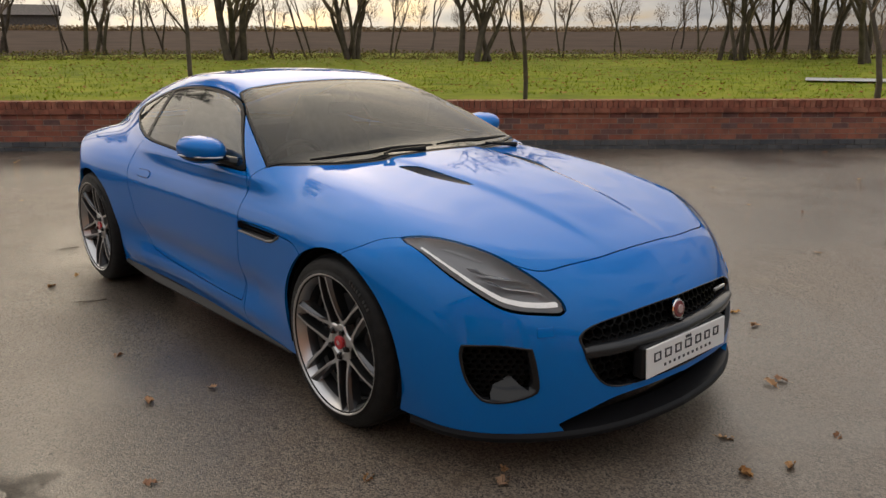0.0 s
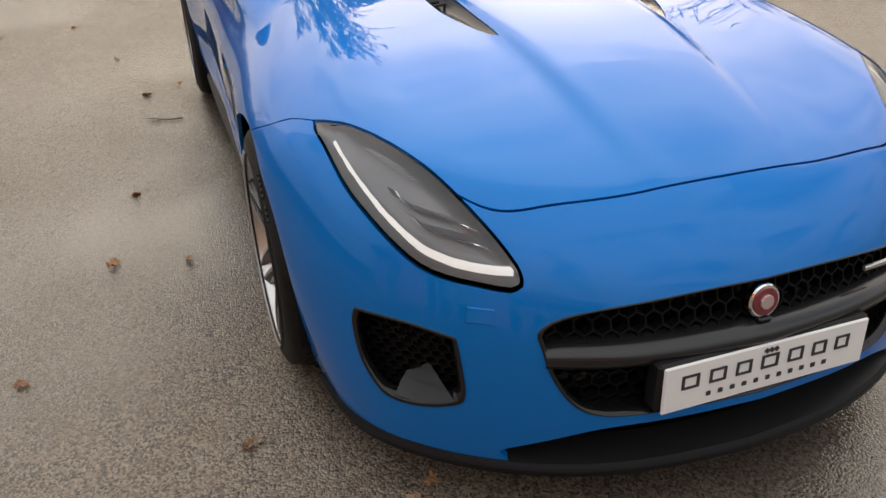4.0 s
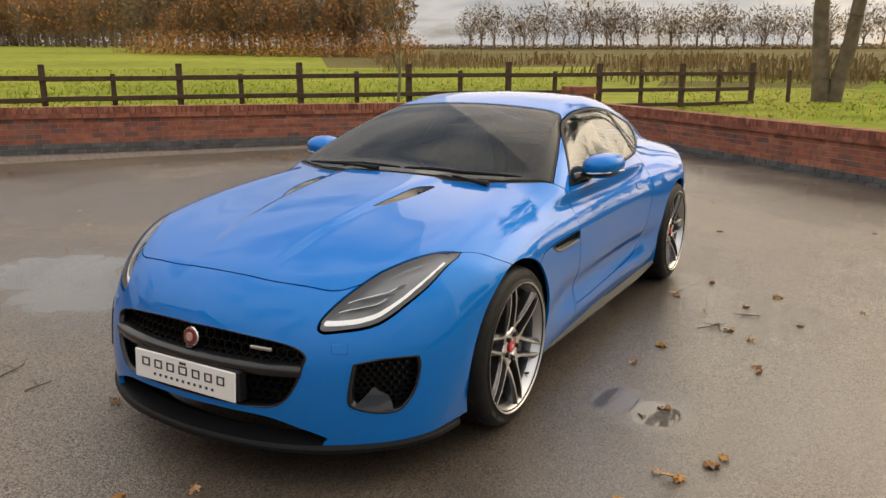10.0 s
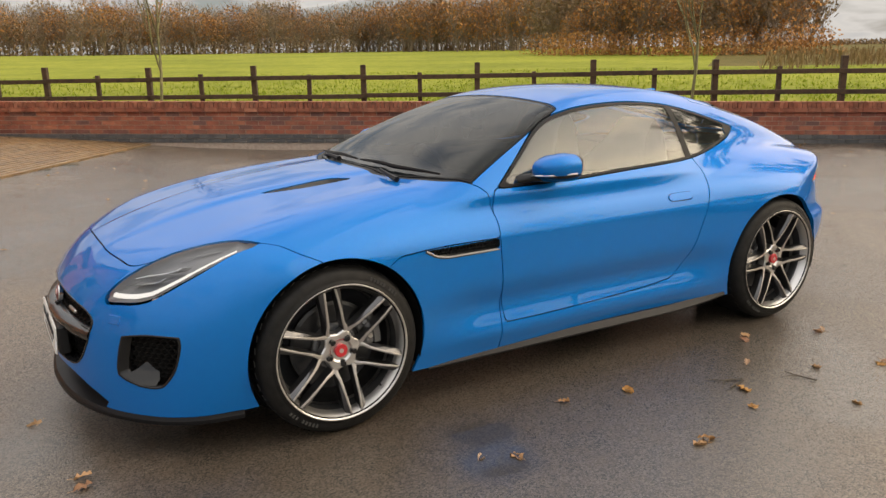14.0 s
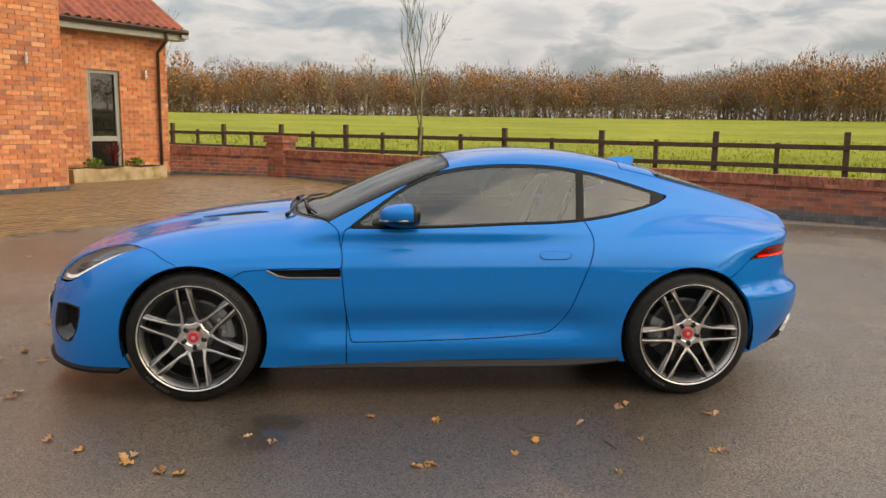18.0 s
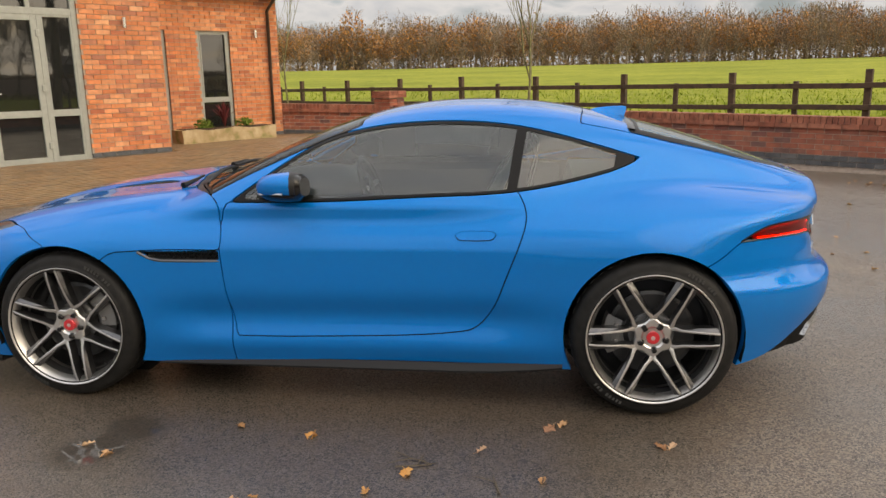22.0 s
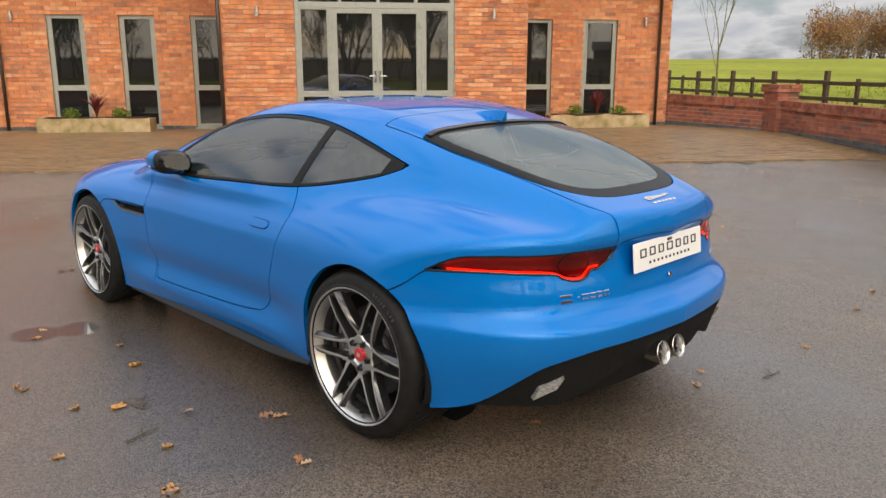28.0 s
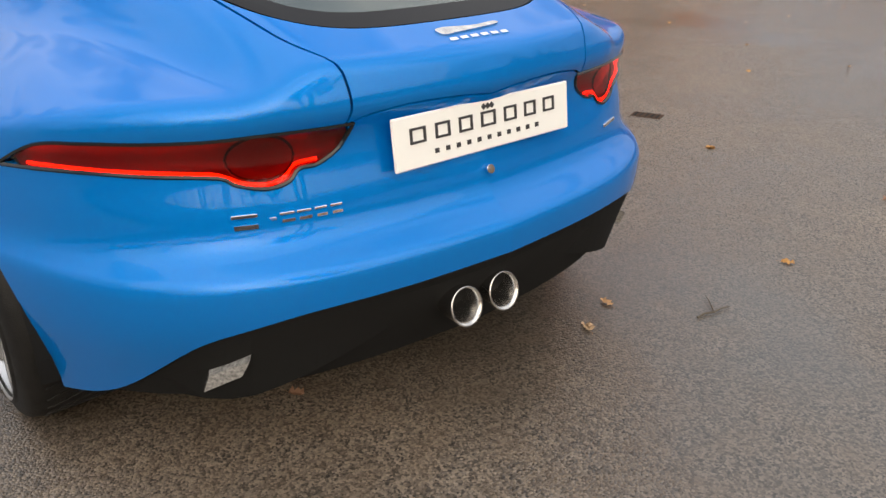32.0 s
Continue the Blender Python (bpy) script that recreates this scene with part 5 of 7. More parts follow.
for k in range(9000):
    b, r = radians(rng.uniform(-4, 36)), 20 + 48 * rng.random() ** 0.7
    if r * (1 + 0.3 * math.sin(b * 9)) < 30 or noise.noise(Vector((r * 0.16 * math.cos(b), r * 0.16 * math.sin(b), 0.5))) < 0.02:
        continue
    pts.append((17 * 0 + r * math.cos(b) - 3, r * math.sin(b) - 3))
pts = np.array(pts)
hgt = rng.uniform(0.25, 0.85, len(pts))
gz = np.array([land_z(x, y) for x, y in pts])
lean = rng.normal(0, 0.12, (len(pts), 2))
base = np.column_stack([pts, gz - 0.05])
tip = base + np.column_stack([lean, hgt])
wid = np.column_stack([rng.normal(0, 0.016, (len(pts), 2)), np.zeros(len(pts))])
v = np.stack([base - wid, base + wid, tip + wid * 1.6, tip - wid * 1.6], 1).reshape(-1, 3)
tagged(obj("reeds", mesh_of("reeds", v, np.arange(len(v)).reshape(-1, 4), reed_mat, smooth=False)), "tan dead reeds in the marshy ground", "reeds", kind="stuff")
# grass tufts on lawn and meadow near the walls
def tufts(name, count, place, h, mat, label, seed):
    rng = np.random.default_rng(seed)
    base = []
    while len(base) < count:
        p = place(rng)
        if p is not None:
            base.append(p)
    base = np.array(base)
    n = len(base)
    tip = base + np.column_stack([rng.normal(0, h * 0.4, (n, 2)), rng.uniform(0.5, 1.2, n) * h])
    wid = np.column_stack([rng.normal(0, h * 0.14, (n, 2)), np.zeros(n)])
    v = np.stack([base - wid, base + wid, tip], 1).reshape(-1, 3)
    tagged(obj(name, mesh_of(name, v, np.arange(n * 3).reshape(-1, 3), mat, np.tile((0.0, 0.0, 1.0), (n * 3, 1)))), label, "grass", kind="stuff")


grass_blade = leaf_material("grass_blade", [(0.14, 0.21, 0.012), (0.22, 0.29, 0.02), (0.28, 0.34, 0.03), (0.18, 0.24, 0.018)])


# blades let light through
_gn, _gl, _gb = nodes_of(grass_blade)
_thin, _both = _gn.new("ShaderNodeBsdfTranslucent"), _gn.new("ShaderNodeMixShader")
_gl.new(_gb.inputs["Base Color"].links[0].from_socket, _thin.inputs["Color"])
_gl.new(_gb.outputs[0], _both.inputs[1])
_gl.new(_thin.outputs[0], _both.inputs[2])
_gl.new(_both.outputs[0], _gn["Material Output"].inputs["Surface"])


def lawn_spot(rng):
    a, b = radians(rng.uniform(-85, 12)), 9 + 24 * rng.random() ** 1.3
    x, y = b * math.cos(a), b * math.sin(a)
    return (x, y, land_z(x, y) - 0.01) if side_of(CORNER, WALL_B1, x, y) > 1.5 and b > 12.5 else None


def meadow_spot(rng):
    a, b = radians(rng.uniform(18, 125)), 12.6 + 26 * rng.random() ** 1.3
    x, y = b * math.cos(a), b * math.sin(a)
    return (x, y, land_z(x, y) - 0.01) if side_of(WALL_A1, CORNER, x, y) > 1.5 and U.x * x + U.y * y > 8 else None


tufts("lawn_blades", 26000, lawn_spot, 0.07, grass_blade, "short green lawn grass", 1)
tufts("meadow_blades", 26000, meadow_spot, 0.10, grass_blade, "bright meadow grass", 2)
# a strip of road past the lawn, a far shed and a far farmhouse
bm = ribbon([[Vector(at_bearing(E0, b, d)) + Vector((0, 0, 0.05)) for d in (21.0, 22.2)] for b in range(-84, -65, 2)])
tagged(part("road", bm, road_grey, None), "pale wet lane beyond the lawn", "road", kind="structure")
shed_mat = varied(material("shed_wood", (0.12, 0.10, 0.09), 0.8), 3, [(0.10, 0.085, 0.075), (0.15, 0.125, 0.11)])


def small_house(name, x, y, z, w, d, h, turn, label, roof_mat):
    root = tagged(new(name), label, "building")
    part("wall", boxed(-w / 2, -d / 2, -0.5, w / 2, d / 2, h, 0.02), shed_mat, root)
    part("roof", ribbon([[(x0, -d * 0.6, h - 0.1), (x0, 0, h * 1.7), (x0, d * 0.6, h - 0.1)] for x0 in (-w * 0.55, w * 0.55)]), roof_mat, root)
    root.matrix_world = pose(x, y, z, 0, 0, turn)


small_house("field_shed", -46.6, 190, land_z(-46.6, 190), 6.5, 4, 2.0, 10, "small dark shed at the wood's edge", shed_mat)
small_house("farmhouse", 150 * math.cos(radians(-14)), 150 * math.sin(radians(-14)), land_z(150, -36), 8, 6, 2.4, 70, "far low farmhouse seen against the light", shed_mat)

# ---- leaves, twigs and puddles on the forecourt ----
def leaf_mesh(seed):
    """A dry lobed leaf, curled."""
    rnd = random.Random(seed)
    bm = bmesh.new()
    spine = [bm.verts.new((u, 0, 0.010 * math.sin(u * 30 + seed))) for u in (0.0, 0.018, 0.036, 0.054, 0.07)]
    for s in (-1, 1):
        edge = [bm.verts.new((u + rnd.uniform(-0.004, 0.004), s * w * rnd.uniform(0.7, 1.2), rnd.uniform(0.004, 0.020))) for u, w in ((0.006, 0.008), (0.014, 0.022), (0.026, 0.013), (0.036, 0.027), (0.048, 0.014), (0.058, 0.020), (0.066, 0.008))]
        rim = [spine[0], *edge, spine[4]]
        mid = [spine[0], spine[0], spine[1], spine[1], spine[2], spine[3], spine[3], spine[4], spine[4]]
        for k in range(8):
            quad = []
            for q in (mid[k], mid[k + 1], rim[k + 1], rim[k]):
                if q not in quad:
                    quad.append(q)
            if len(quad) > 2:
                try:
                    bm.faces.new(quad if s > 0 else quad[::-1])
                except ValueError:
                    pass
    stalk = tube([(0, 0, 0.003), (-0.012, 0.001, 0.006), (-0.022, 0.004, 0.004)], 0.001, 4)
    stalk_me = bpy.data.meshes.new("s")
    stalk.to_mesh(stalk_me), stalk.free()
    bm.from_mesh(stalk_me)
    bpy.data.meshes.remove(stalk_me)
    me = bpy.data.meshes.new("leaf")
    bm.to_mesh(me), bm.free()
    me.materials.append(fallen)
    return me


LEAF = [leaf_mesh(k) for k in range(7)]
LEAF_SPOTS = [(-1.47, -1.64), (-1.70, -1.52), (-1.87, -1.40), (-1.26, -1.76), (-0.18, -1.76), (-0.04, 1.33), (-0.65, 1.145), (-1.25, 1.614), (-2.0, 0.68), (-2.36, -0.12), (-2.59, 0.05), (-2.64, -0.15), (-2.66, -0.5), (-2.3, -0.72), (-2.31, -0.81), (-0.59, 1.385), (1.46, 1.06), (1.36, 1.21), (-1.72, 1.08), (-2.03, 0.7), (-1.44, -1.645), (-2.69, 0.73), (-1.21, -1.78), (0.36, -1.47), (-0.12, -1.75), (-0.99, -1.39), (-0.85, -1.475), (0.605, -1.325), (0.90, -1.06), (0.95, -1.03), (-0.42, -1.157), (-0.08, -1.2), (0.86, -1.5), (1.33, -1.24), (1.34, -1.24), (-1.22, -1.76), (-1.42, -1.59), (0.24, -1.67), (1.19, -1.64), (0.64, -1.88), (1.15, -1.64), (1.73, -0.36), (2.185, 1.385), (2.0, 0.67), (2.06, 0.5), (1.24, 2.37)]
rnd = random.Random(12)
far_spots = []
while len(far_spots) < 150:
    x, y = rnd.uniform(-5, 10), rnd.uniform(-9, 9)
    if in_court(x, y) and (abs(y) > 1.7 or abs(x) > 2.6) and math.hypot(x, y) > 2.4:
        far_spots.append((x, y))
# a drift of leaves blown against the foot of the wall
for k in range(46):
    u = rnd.gauss(0, 0.55)
    far_spots.append((5.72 + 0.842 * u + rnd.uniform(-0.16, 0.10), 5.80 - 0.54 * u + rnd.uniform(-0.16, 0.10)))
for k, (x, y) in enumerate(LEAF_SPOTS + far_spots):
    o = tagged(new("leaf", LEAF[k % 7]), "curled brown oak leaf fallen on wet tarmac", "leaf", group="fallen leaves")
    o.matrix_world = pose(x, y, court_z(x, y) + 0.002, rnd.uniform(-12, 12), rnd.uniform(-12, 12), rnd.uniform(0, 360)) @ Matrix.Scale(rnd.uniform(0.65, 1.0) if k < len(LEAF_SPOTS) else rnd.uniform(0.5, 0.85), 4)
lawn_leaf = leaf_material("lawn_leaf", [(0.30, 0.13, 0.04), (0.38, 0.2, 0.08), (0.25, 0.10, 0.035)])
rng = np.random.default_rng(9)
lp = []
while len(lp) < 2600:
    p = lawn_spot(rng)
    if p:
        lp.append((p[0], p[1], p[2] + 0.05))
lv, lf = leaf_cloud(len(lp), 0.09, (0.01, 0.01, 0.005), 6)
lv = lv.reshape(-1, 4, 3) * np.array([1, 1, 0.35]) + np.array(lp)[:, None]
tagged(obj("lawn_leaves", mesh_of("lawn_leaves", lv.reshape(-1, 3), lf, lawn_leaf, smooth=False)), "dead leaves strewn over the lawn", "leaves", kind="stuff")
for k, (x, y, a, l) in enumerate(((0.39, -1.45, 20, 0.16), (0.9, 1.16, 70, 0.2), (-2.03, 1.5, 30, 0.28), (2.235, 0.88, 75, 0.14), (0.36, -1.40, 150, 0.18), (0.70, -1.55, 100, 0.15), (-2.1, 1.2, 10, 0.14))):
    r2 = random.Random(k)
    pts = [(l * (u - 0.5), r2.uniform(-0.015, 0.015), 0.005) for u in (0, 0.25, 0.5, 0.75, 1)]
    o = tagged(part("twig", tube(pts, [0.004, 0.0035, 0.003, 0.0025, 0.0015], 5), bark, None), "thin dark twig lying on wet tarmac", "twig", group="fallen twigs")
    side = part("side_shoot", tube([pts[2], (0.03, 0.05, 0.008), (0.05, 0.09, 0.006)], [0.0025, 0.002, 0.001], 4), bark, o)
    o.matrix_world = pose(x, y, 0.002, 0, 0, a)


drain = tagged(part("drain_cover", boxed(-0.09, -0.05, -0.01, 0.09, 0.05, 0.004, 0.002, pose(0.65, 2.67, 0, 0, 0, 20)), plough, None), "rusty drain cover set in the tarmac", "drain cover")
for k in range(5):
    part("drain_bar", boxed(-0.072 + 0.033 * k, -0.04, 0.003, -0.060 + 0.033 * k, 0.04, 0.006, 0.001, pose(0.65, 2.67, 0, 0, 0, 20)), matt_black, drain)

# ---- the car ----
car = tagged(new("car"), "glossy blue two-door sports coupe parked on wet tarmac", "car")
V, F = body_grid()
half_tree = BVHTree.FromPolygons(V.tolist(), F.tolist())


def touch(start, way):
    """Where a ray from inside the body meets its skin, and the skin's normal there."""
    s = 1 if start[1] > 0 else -1
    p, n, _, _ = half_tree.ray_cast(Vector((start[0], -s * start[1] if start[1] else -1e-5, start[2])), Vector(way))
    return np.array((p.x, -s * p.y, p.z)), np.array((n.x, -s * n.y, n.z))



def split(piece, value, gap=0.0026):
    """A piece of skin cut in two along value = 0, with a shut line between: the part below nought, and the rest."""
    if not len(piece[1]):
        return piece, piece
    v, f = tidy(*piece)
    s = value(v)
    low, _ = cut(v, f, s + gap)
    v2, f2 = (v, f)
    _, high = cut(v2, f2, s - gap)
    return low, high


def wheel_gap(p):
    r = np.minimum(np.hypot(p[:, 0] + 1.311, p[:, 2] - 0.35), np.hypot(p[:, 0] - 1.311, p[:, 2] - 0.345) + 0.004)
    return np.where(np.abs(p[:, 1]) > 0.45, r - 0.374, 1.0)


side_under = spline([-2.3, -1.75, -1.6, -0.95, 0.9, 1.69], [0.170, 0.171, 0.180, 0.172, 0.183, 0.218])
rear_under = spline([0.0, 0.38, 0.52, 0.62, 0.70, 0.76, 0.80, 0.87, 0.95], [0.476, 0.472, 0.463, 0.44, 0.395, 0.31, 0.258, 0.218, 0.20])
bonnet_front = spline([0.0, 0.14, 0.25, 0.36, 0.43, 0.53, 0.66, 0.80, 0.847, 0.896, 0.916, 0.96], [-2.042, -2.04, -2.036, -2.022, -2.01, -1.975, -1.80, -1.567, -1.50, -1.434, -1.385, -1.32])
bonnet_rear = spline([0.0, 0.4, 0.7, 0.80, 0.86, 0.92, 1.0], [-0.885, -0.845, -0.70, -0.61, -0.555, -0.551, -0.551])
wing_line = spline([-1.5, -1.104, -1.06, -1.0, -0.933, -0.55, 0.0], [0.60, 0.660, 0.688, 0.698, 0.702, 0.705, 0.71])
rear_seam = spline([0.0, 0.31, 0.34, 0.37, 0.5, 0.84, 0.881, 0.90, 0.924, 0.96], [0.826, 0.826, 0.815, 0.79, 0.775, 0.77, 0.748, 0.72, 0.68, 0.63])
lid_side = spline([0.9, 1.016, 1.24, 1.4, 1.56, 1.78, 1.9, 1.97, 2.03, 2.09, 2.3], [0.515, 0.512, 0.503, 0.499, 0.477, 0.436, 0.412, 0.395, 0.370, 0.343, 0.34])
SIDE_GLASS = outline([(-0.52, 0.905, 1), (-0.19, 1.128), (0.05, 1.205), (0.36, 1.232), (0.67, 1.217), (0.94, 1.163), (1.275, 1.062, 1), (1.12, 1.005), (0.75, 0.942), (0.3, 0.922), (-0.1, 0.907)])
SCREEN = outline([(-0.85, 0.0), (-0.81, -0.42), (-0.625, -0.785, 1), (-0.30, -0.685), (0.03, -0.56, 1), (0.03, -0.3), (0.03, 0.0), (0.03, 0.3), (0.03, 0.56, 1), (-0.30, 0.685), (-0.625, 0.785, 1), (-0.81, 0.42)])
REAR_GLASS = outline([(1.255, 0.0), (1.25, -0.25), (1.235, -0.497, 1), (1.40, -0.493), (1.57, -0.468), (1.78, -0.425), (1.91, -0.355), (1.985, -0.225), (2.005, 0.0), (1.985, 0.225), (1.91, 0.355), (1.78, 0.425), (1.57, 0.468), (1.40, 0.493), (1.235, 0.497, 1), (1.25, 0.25)])
DOOR = outline([(-0.541, 0.885, 1), (-0.555, 0.80), (-0.550, 0.683), (-0.533, 0.486), (-0.506, 0.309, 1), (-0.24, 0.309), (0.21, 0.320), (0.46, 0.338), (0.57, 0.365), (0.645, 0.455), (0.705, 0.60), (0.767, 0.76), (0.785, 0.83), (0.778, 0.885), (0.745, 0.945, 1), (0.3, 0.925), (-0.1, 0.91), (-0.525, 0.907, 1)])
HEADLIGHT = outline([(-1.567, 0.803, 1), (-1.635, 0.742), (-1.735, 0.675), (-1.85, 0.612), (-1.965, 0.560), (-2.05, 0.518), (-2.093, 0.498), (-2.098, 0.512), (-2.075, 0.555), (-2.02, 0.632), (-1.96, 0.690), (-1.87, 0.742), (-1.757, 0.781)])
FOG = outline([(0.632, 0.478, 1), (0.714, 0.492), (0.80, 0.489, 1), (0.808, 0.45), (0.80, 0.37), (0.775, 0.31), (0.75, 0.291), (0.70, 0.294), (0.64, 0.318), (0.622, 0.345), (0.626, 0.42)])
GRILLE = outline([(0.0, 0.568), (0.2, 0.564), (0.40, 0.545), (0.482, 0.512), (0.480, 0.465), (0.463, 0.405), (0.425, 0.345), (0.37, 0.315), (0.265, 0.310), (0.0, 0.312), (-0.265, 0.310), (-0.37, 0.315), (-0.425, 0.345), (-0.463, 0.405), (-0.480, 0.465), (-0.482, 0.512), (-0.40, 0.545), (-0.2, 0.564)])
LOWER_MOUTH = outline([(0.0, 0.288), (0.2, 0.286), (0.36, 0.277), (0.485, 0.238), (0.56, 0.205, 1), (0.50, 0.12, 1), (0.0, 0.12), (-0.50, 0.12, 1), (-0.56, 0.205, 1), (-0.485, 0.238), (-0.36, 0.277), (-0.2, 0.286)])
TAIL_LAMP = outline([(0.884, 0.747, 1), (0.836, 0.798), (0.778, 0.810), (0.69, 0.811), (0.585, 0.810), (0.49, 0.813), (0.328, 0.813, 1), (0.352, 0.768), (0.40, 0.740), (0.438, 0.736), (0.462, 0.714), (0.505, 0.706), (0.555, 0.719), (0.585, 0.736), (0.69, 0.746), (0.79, 0.752)])
SIDE_VENT = outline([(-0.933, 0.700, 1), (-0.556, 0.703, 1), (-0.556, 0.652, 1), (-0.82, 0.653), (-0.877, 0.665)])
HANDLE = outline([(0.486, 0.766), (0.50, 0.782), (0.53, 0.787), (0.62, 0.787), (0.65, 0.783), (0.661, 0.768), (0.648, 0.753), (0.62, 0.749), (0.53, 0.748), (0.498, 0.751)])
BONNET_VENT = outline([(-1.39, 0.255), (-1.24, 0.262), (-1.06, 0.275), (-0.985, 0.318), (-1.00, 0.342, 1), (-1.16, 0.338), (-1.29, 0.305)])


def a_of(p):
    return np.abs(p[:, 1])


def within(line, i, j, where=None):
    def value(p):
        u, w = p[:, i], p[:, j]
        u, w = np.abs(u) if i == 1 else u, np.abs(w) if j == 1 else w
        lo, hi = line.min(0) - 0.05, line.max(0) + 0.05
        near = (u > lo[0]) & (u < hi[0]) & (w > lo[1]) & (w < hi[1])
        if where is not None:
            near &= where(p)
        d = np.full(len(p), 0.5)
        d[near] = inside_of(line, u[near], w[near])
        return d
    return value


gone, body = cut(V, F, wheel_gap(V))
gone, body = cut(*tidy(*body), (lambda p: np.where(p[:, 0] > 1.45, np.where(p[:, 0] > 1.69, p[:, 2] - rear_under(a_of(p)), p[:, 2] - side_under(p[:, 0])), p[:, 2] - side_under(p[:, 0])))(tidy(*body)[0]))
front_only = lambda p: p[:, 0] < -1.5
tail_only = lambda p: p[:, 0] > 1.5

# glass and its black borders
glass, body = split(body, within(SIDE_GLASS, 0, 2, lambda p: (a_of(p) > 0.4) & (p[:, 2] > 0.87)))
trim, glass = split(glass, lambda p: -(inside_of(SIDE_GLASS, p[:, 0], p[:, 2]) + 0.013), 0)
pillar_x = lambda p: p[:, 0] - 0.722 - 0.15 * (p[:, 2] - 0.94)
door_glass, rest = split(glass, lambda p: pillar_x(p) + 0.022, 0)
pillar, quarter_glass = split(rest, lambda p: pillar_x(p) - 0.022, 0)
corner, quarter_glass = split(quarter_glass, lambda p: 1.165 - p[:, 0] + 0.3 * (p[:, 2] - 1.06), 0)
screen, body = split(body, within(SCREEN, 0, 1, lambda p: (p[:, 2] > 0.86) & (p[:, 0] < 0.5)))
rear, body = split(body, within(REAR_GLASS, 0, 1, lambda p: (p[:, 2] > 0.9) & (p[:, 0] > 0.9)))
rear_frit, rear = split(rear, lambda p: -(inside_of(REAR_GLASS, p[:, 0], a_of(p)) + 0.042 + 0.07 * np.clip(p[:, 0] - 1.6, 0, 0.4)), 0)
screen_frit, screen = split(screen, lambda p: -(inside_of(SCREEN, p[:, 0], a_of(p)) + 0.014), 0)
# lamps and openings
lamp, body = split(body, within(HEADLIGHT, 0, 1, lambda p: front_only(p) & (p[:, 2] > 0.5)))
fog, body = split(body, within(FOG, 1, 2, front_only), 0)
grille_hole, body = split(body, within(GRILLE, 1, 2, lambda p: p[:, 0] < -1.95), 0)
mouth, body = split(body, within(LOWER_MOUTH, 1, 2, lambda p: p[:, 0] < -1.95), 0)
tail_lamp, body = split(body, within(TAIL_LAMP, 1, 2, tail_only))
vent_hole, body = split(body, within(SIDE_VENT, 0, 2, lambda p: a_of(p) > 0.7), 0)
bonnet_hole, body = split(body, within(BONNET_VENT, 0, 1, lambda p: (p[:, 2] > 0.8) & (p[:, 0] < -0.8)), 0)
# painted panels
bumper, body = split(body, lambda p: p[:, 0] - bonnet_front(a_of(p)))
cowl_side = lambda p: np.maximum(p[:, 0] - bonnet_rear(a_of(p)), wing_line(p[:, 0]) - p[:, 2])
bonnet, body = split(body, cowl_side)
door, body = split(body, within(DOOR, 0, 2, lambda p: a_of(p) > 0.6))
handle, door = split(door, within(HANDLE, 0, 2), 0.0013)
wing, body = split(body, lambda p: np.maximum(p[:, 0] + 0.53, p[:, 2] - 0.72))
rear_bumper, body = split(body, lambda p: np.where(p[:, 0] > 1.4, p[:, 2] - rear_seam(a_of(p)), 0.5))
lid, body = split(body, lambda p: np.maximum(a_of(p) - lid_side(p[:, 0]), 1.045 - 0.1 * a_of(p) ** 2 - p[:, 0]))
cowl, body = split(body, lambda p: np.where((p[:, 2] > 0.85), p[:, 0] + 0.60 + 0.02 * a_of(p), 0.5), 0)

skin("front_bumper", *bumper, paint, car, join=True, rim=0.02)
skin("bonnet", *bonnet, paint, car, join=True)
for d, h in zip(skin("door", *door, paint, car), skin("handle", *handle, paint, car, lift=0.004)):
    h.parent = d
skin("front_wing", *wing, paint, car)
skin("rear_bumper", *rear_bumper, paint, car, join=True, rim=0.02)
skin("tailgate", *lid, paint, car, join=True)
skin("body_shell", *body, paint, car, join=True, rim=0.02)
skin("cowl", *cowl, black_plastic, car, join=True, lift=-0.004)
skin("window_trim", *trim, trim_black, car)
skin("window_corner", *corner, trim_black, car, rim=0)
skin("door_pillar", *pillar, trim_black, car, rim=0)
skin("door_window", *door_glass, car_glass, car, lift=-0.003, rim=0)
skin("quarter_window", *quarter_glass, car_glass, car, lift=-0.003, rim=0)
skin("windscreen", *screen, screen_glass, car, join=True, lift=-0.002, rim=0)
skin("windscreen_border", *screen_frit, trim_black, car, join=True, lift=-0.001, rim=0.004)
skin("rear_window", *rear, rear_glass, car, join=True, lift=-0.002, rim=0)
skin("rear_window_border", *rear_frit, trim_black, car, join=True, lift=-0.001, rim=0.004)

# dark inner shell behind the shut lines, wheel housings and floor
liner_v, liner_f = tidy(*cut(V, F, np.minimum(wheel_gap(V), V[:, 2] - 0.24))[1])
keep = (liner_v[liner_f][:, :, 2].max(1) < 0.94) | (liner_v[liner_f][:, :, 0].max(1) < -0.9)
for hole in (GRILLE, FOG, LOWER_MOUTH):
    c = liner_v[liner_f].mean(1)
    keep &= ~((c[:, 0] < -1.9) & (inside_of(hole, np.abs(c[:, 1]), c[:, 2]) < 0.01))
c = liner_v[liner_f].mean(1)
keep &= ~((c[:, 0] < -1.5) & (c[:, 2] > 0.5) & (inside_of(HEADLIGHT, c[:, 0], np.abs(c[:, 1])) < 0.02))
keep &= ~((np.abs(c[:, 1]) > 0.7) & (inside_of(SIDE_VENT, c[:, 0], c[:, 2]) < 0.004))
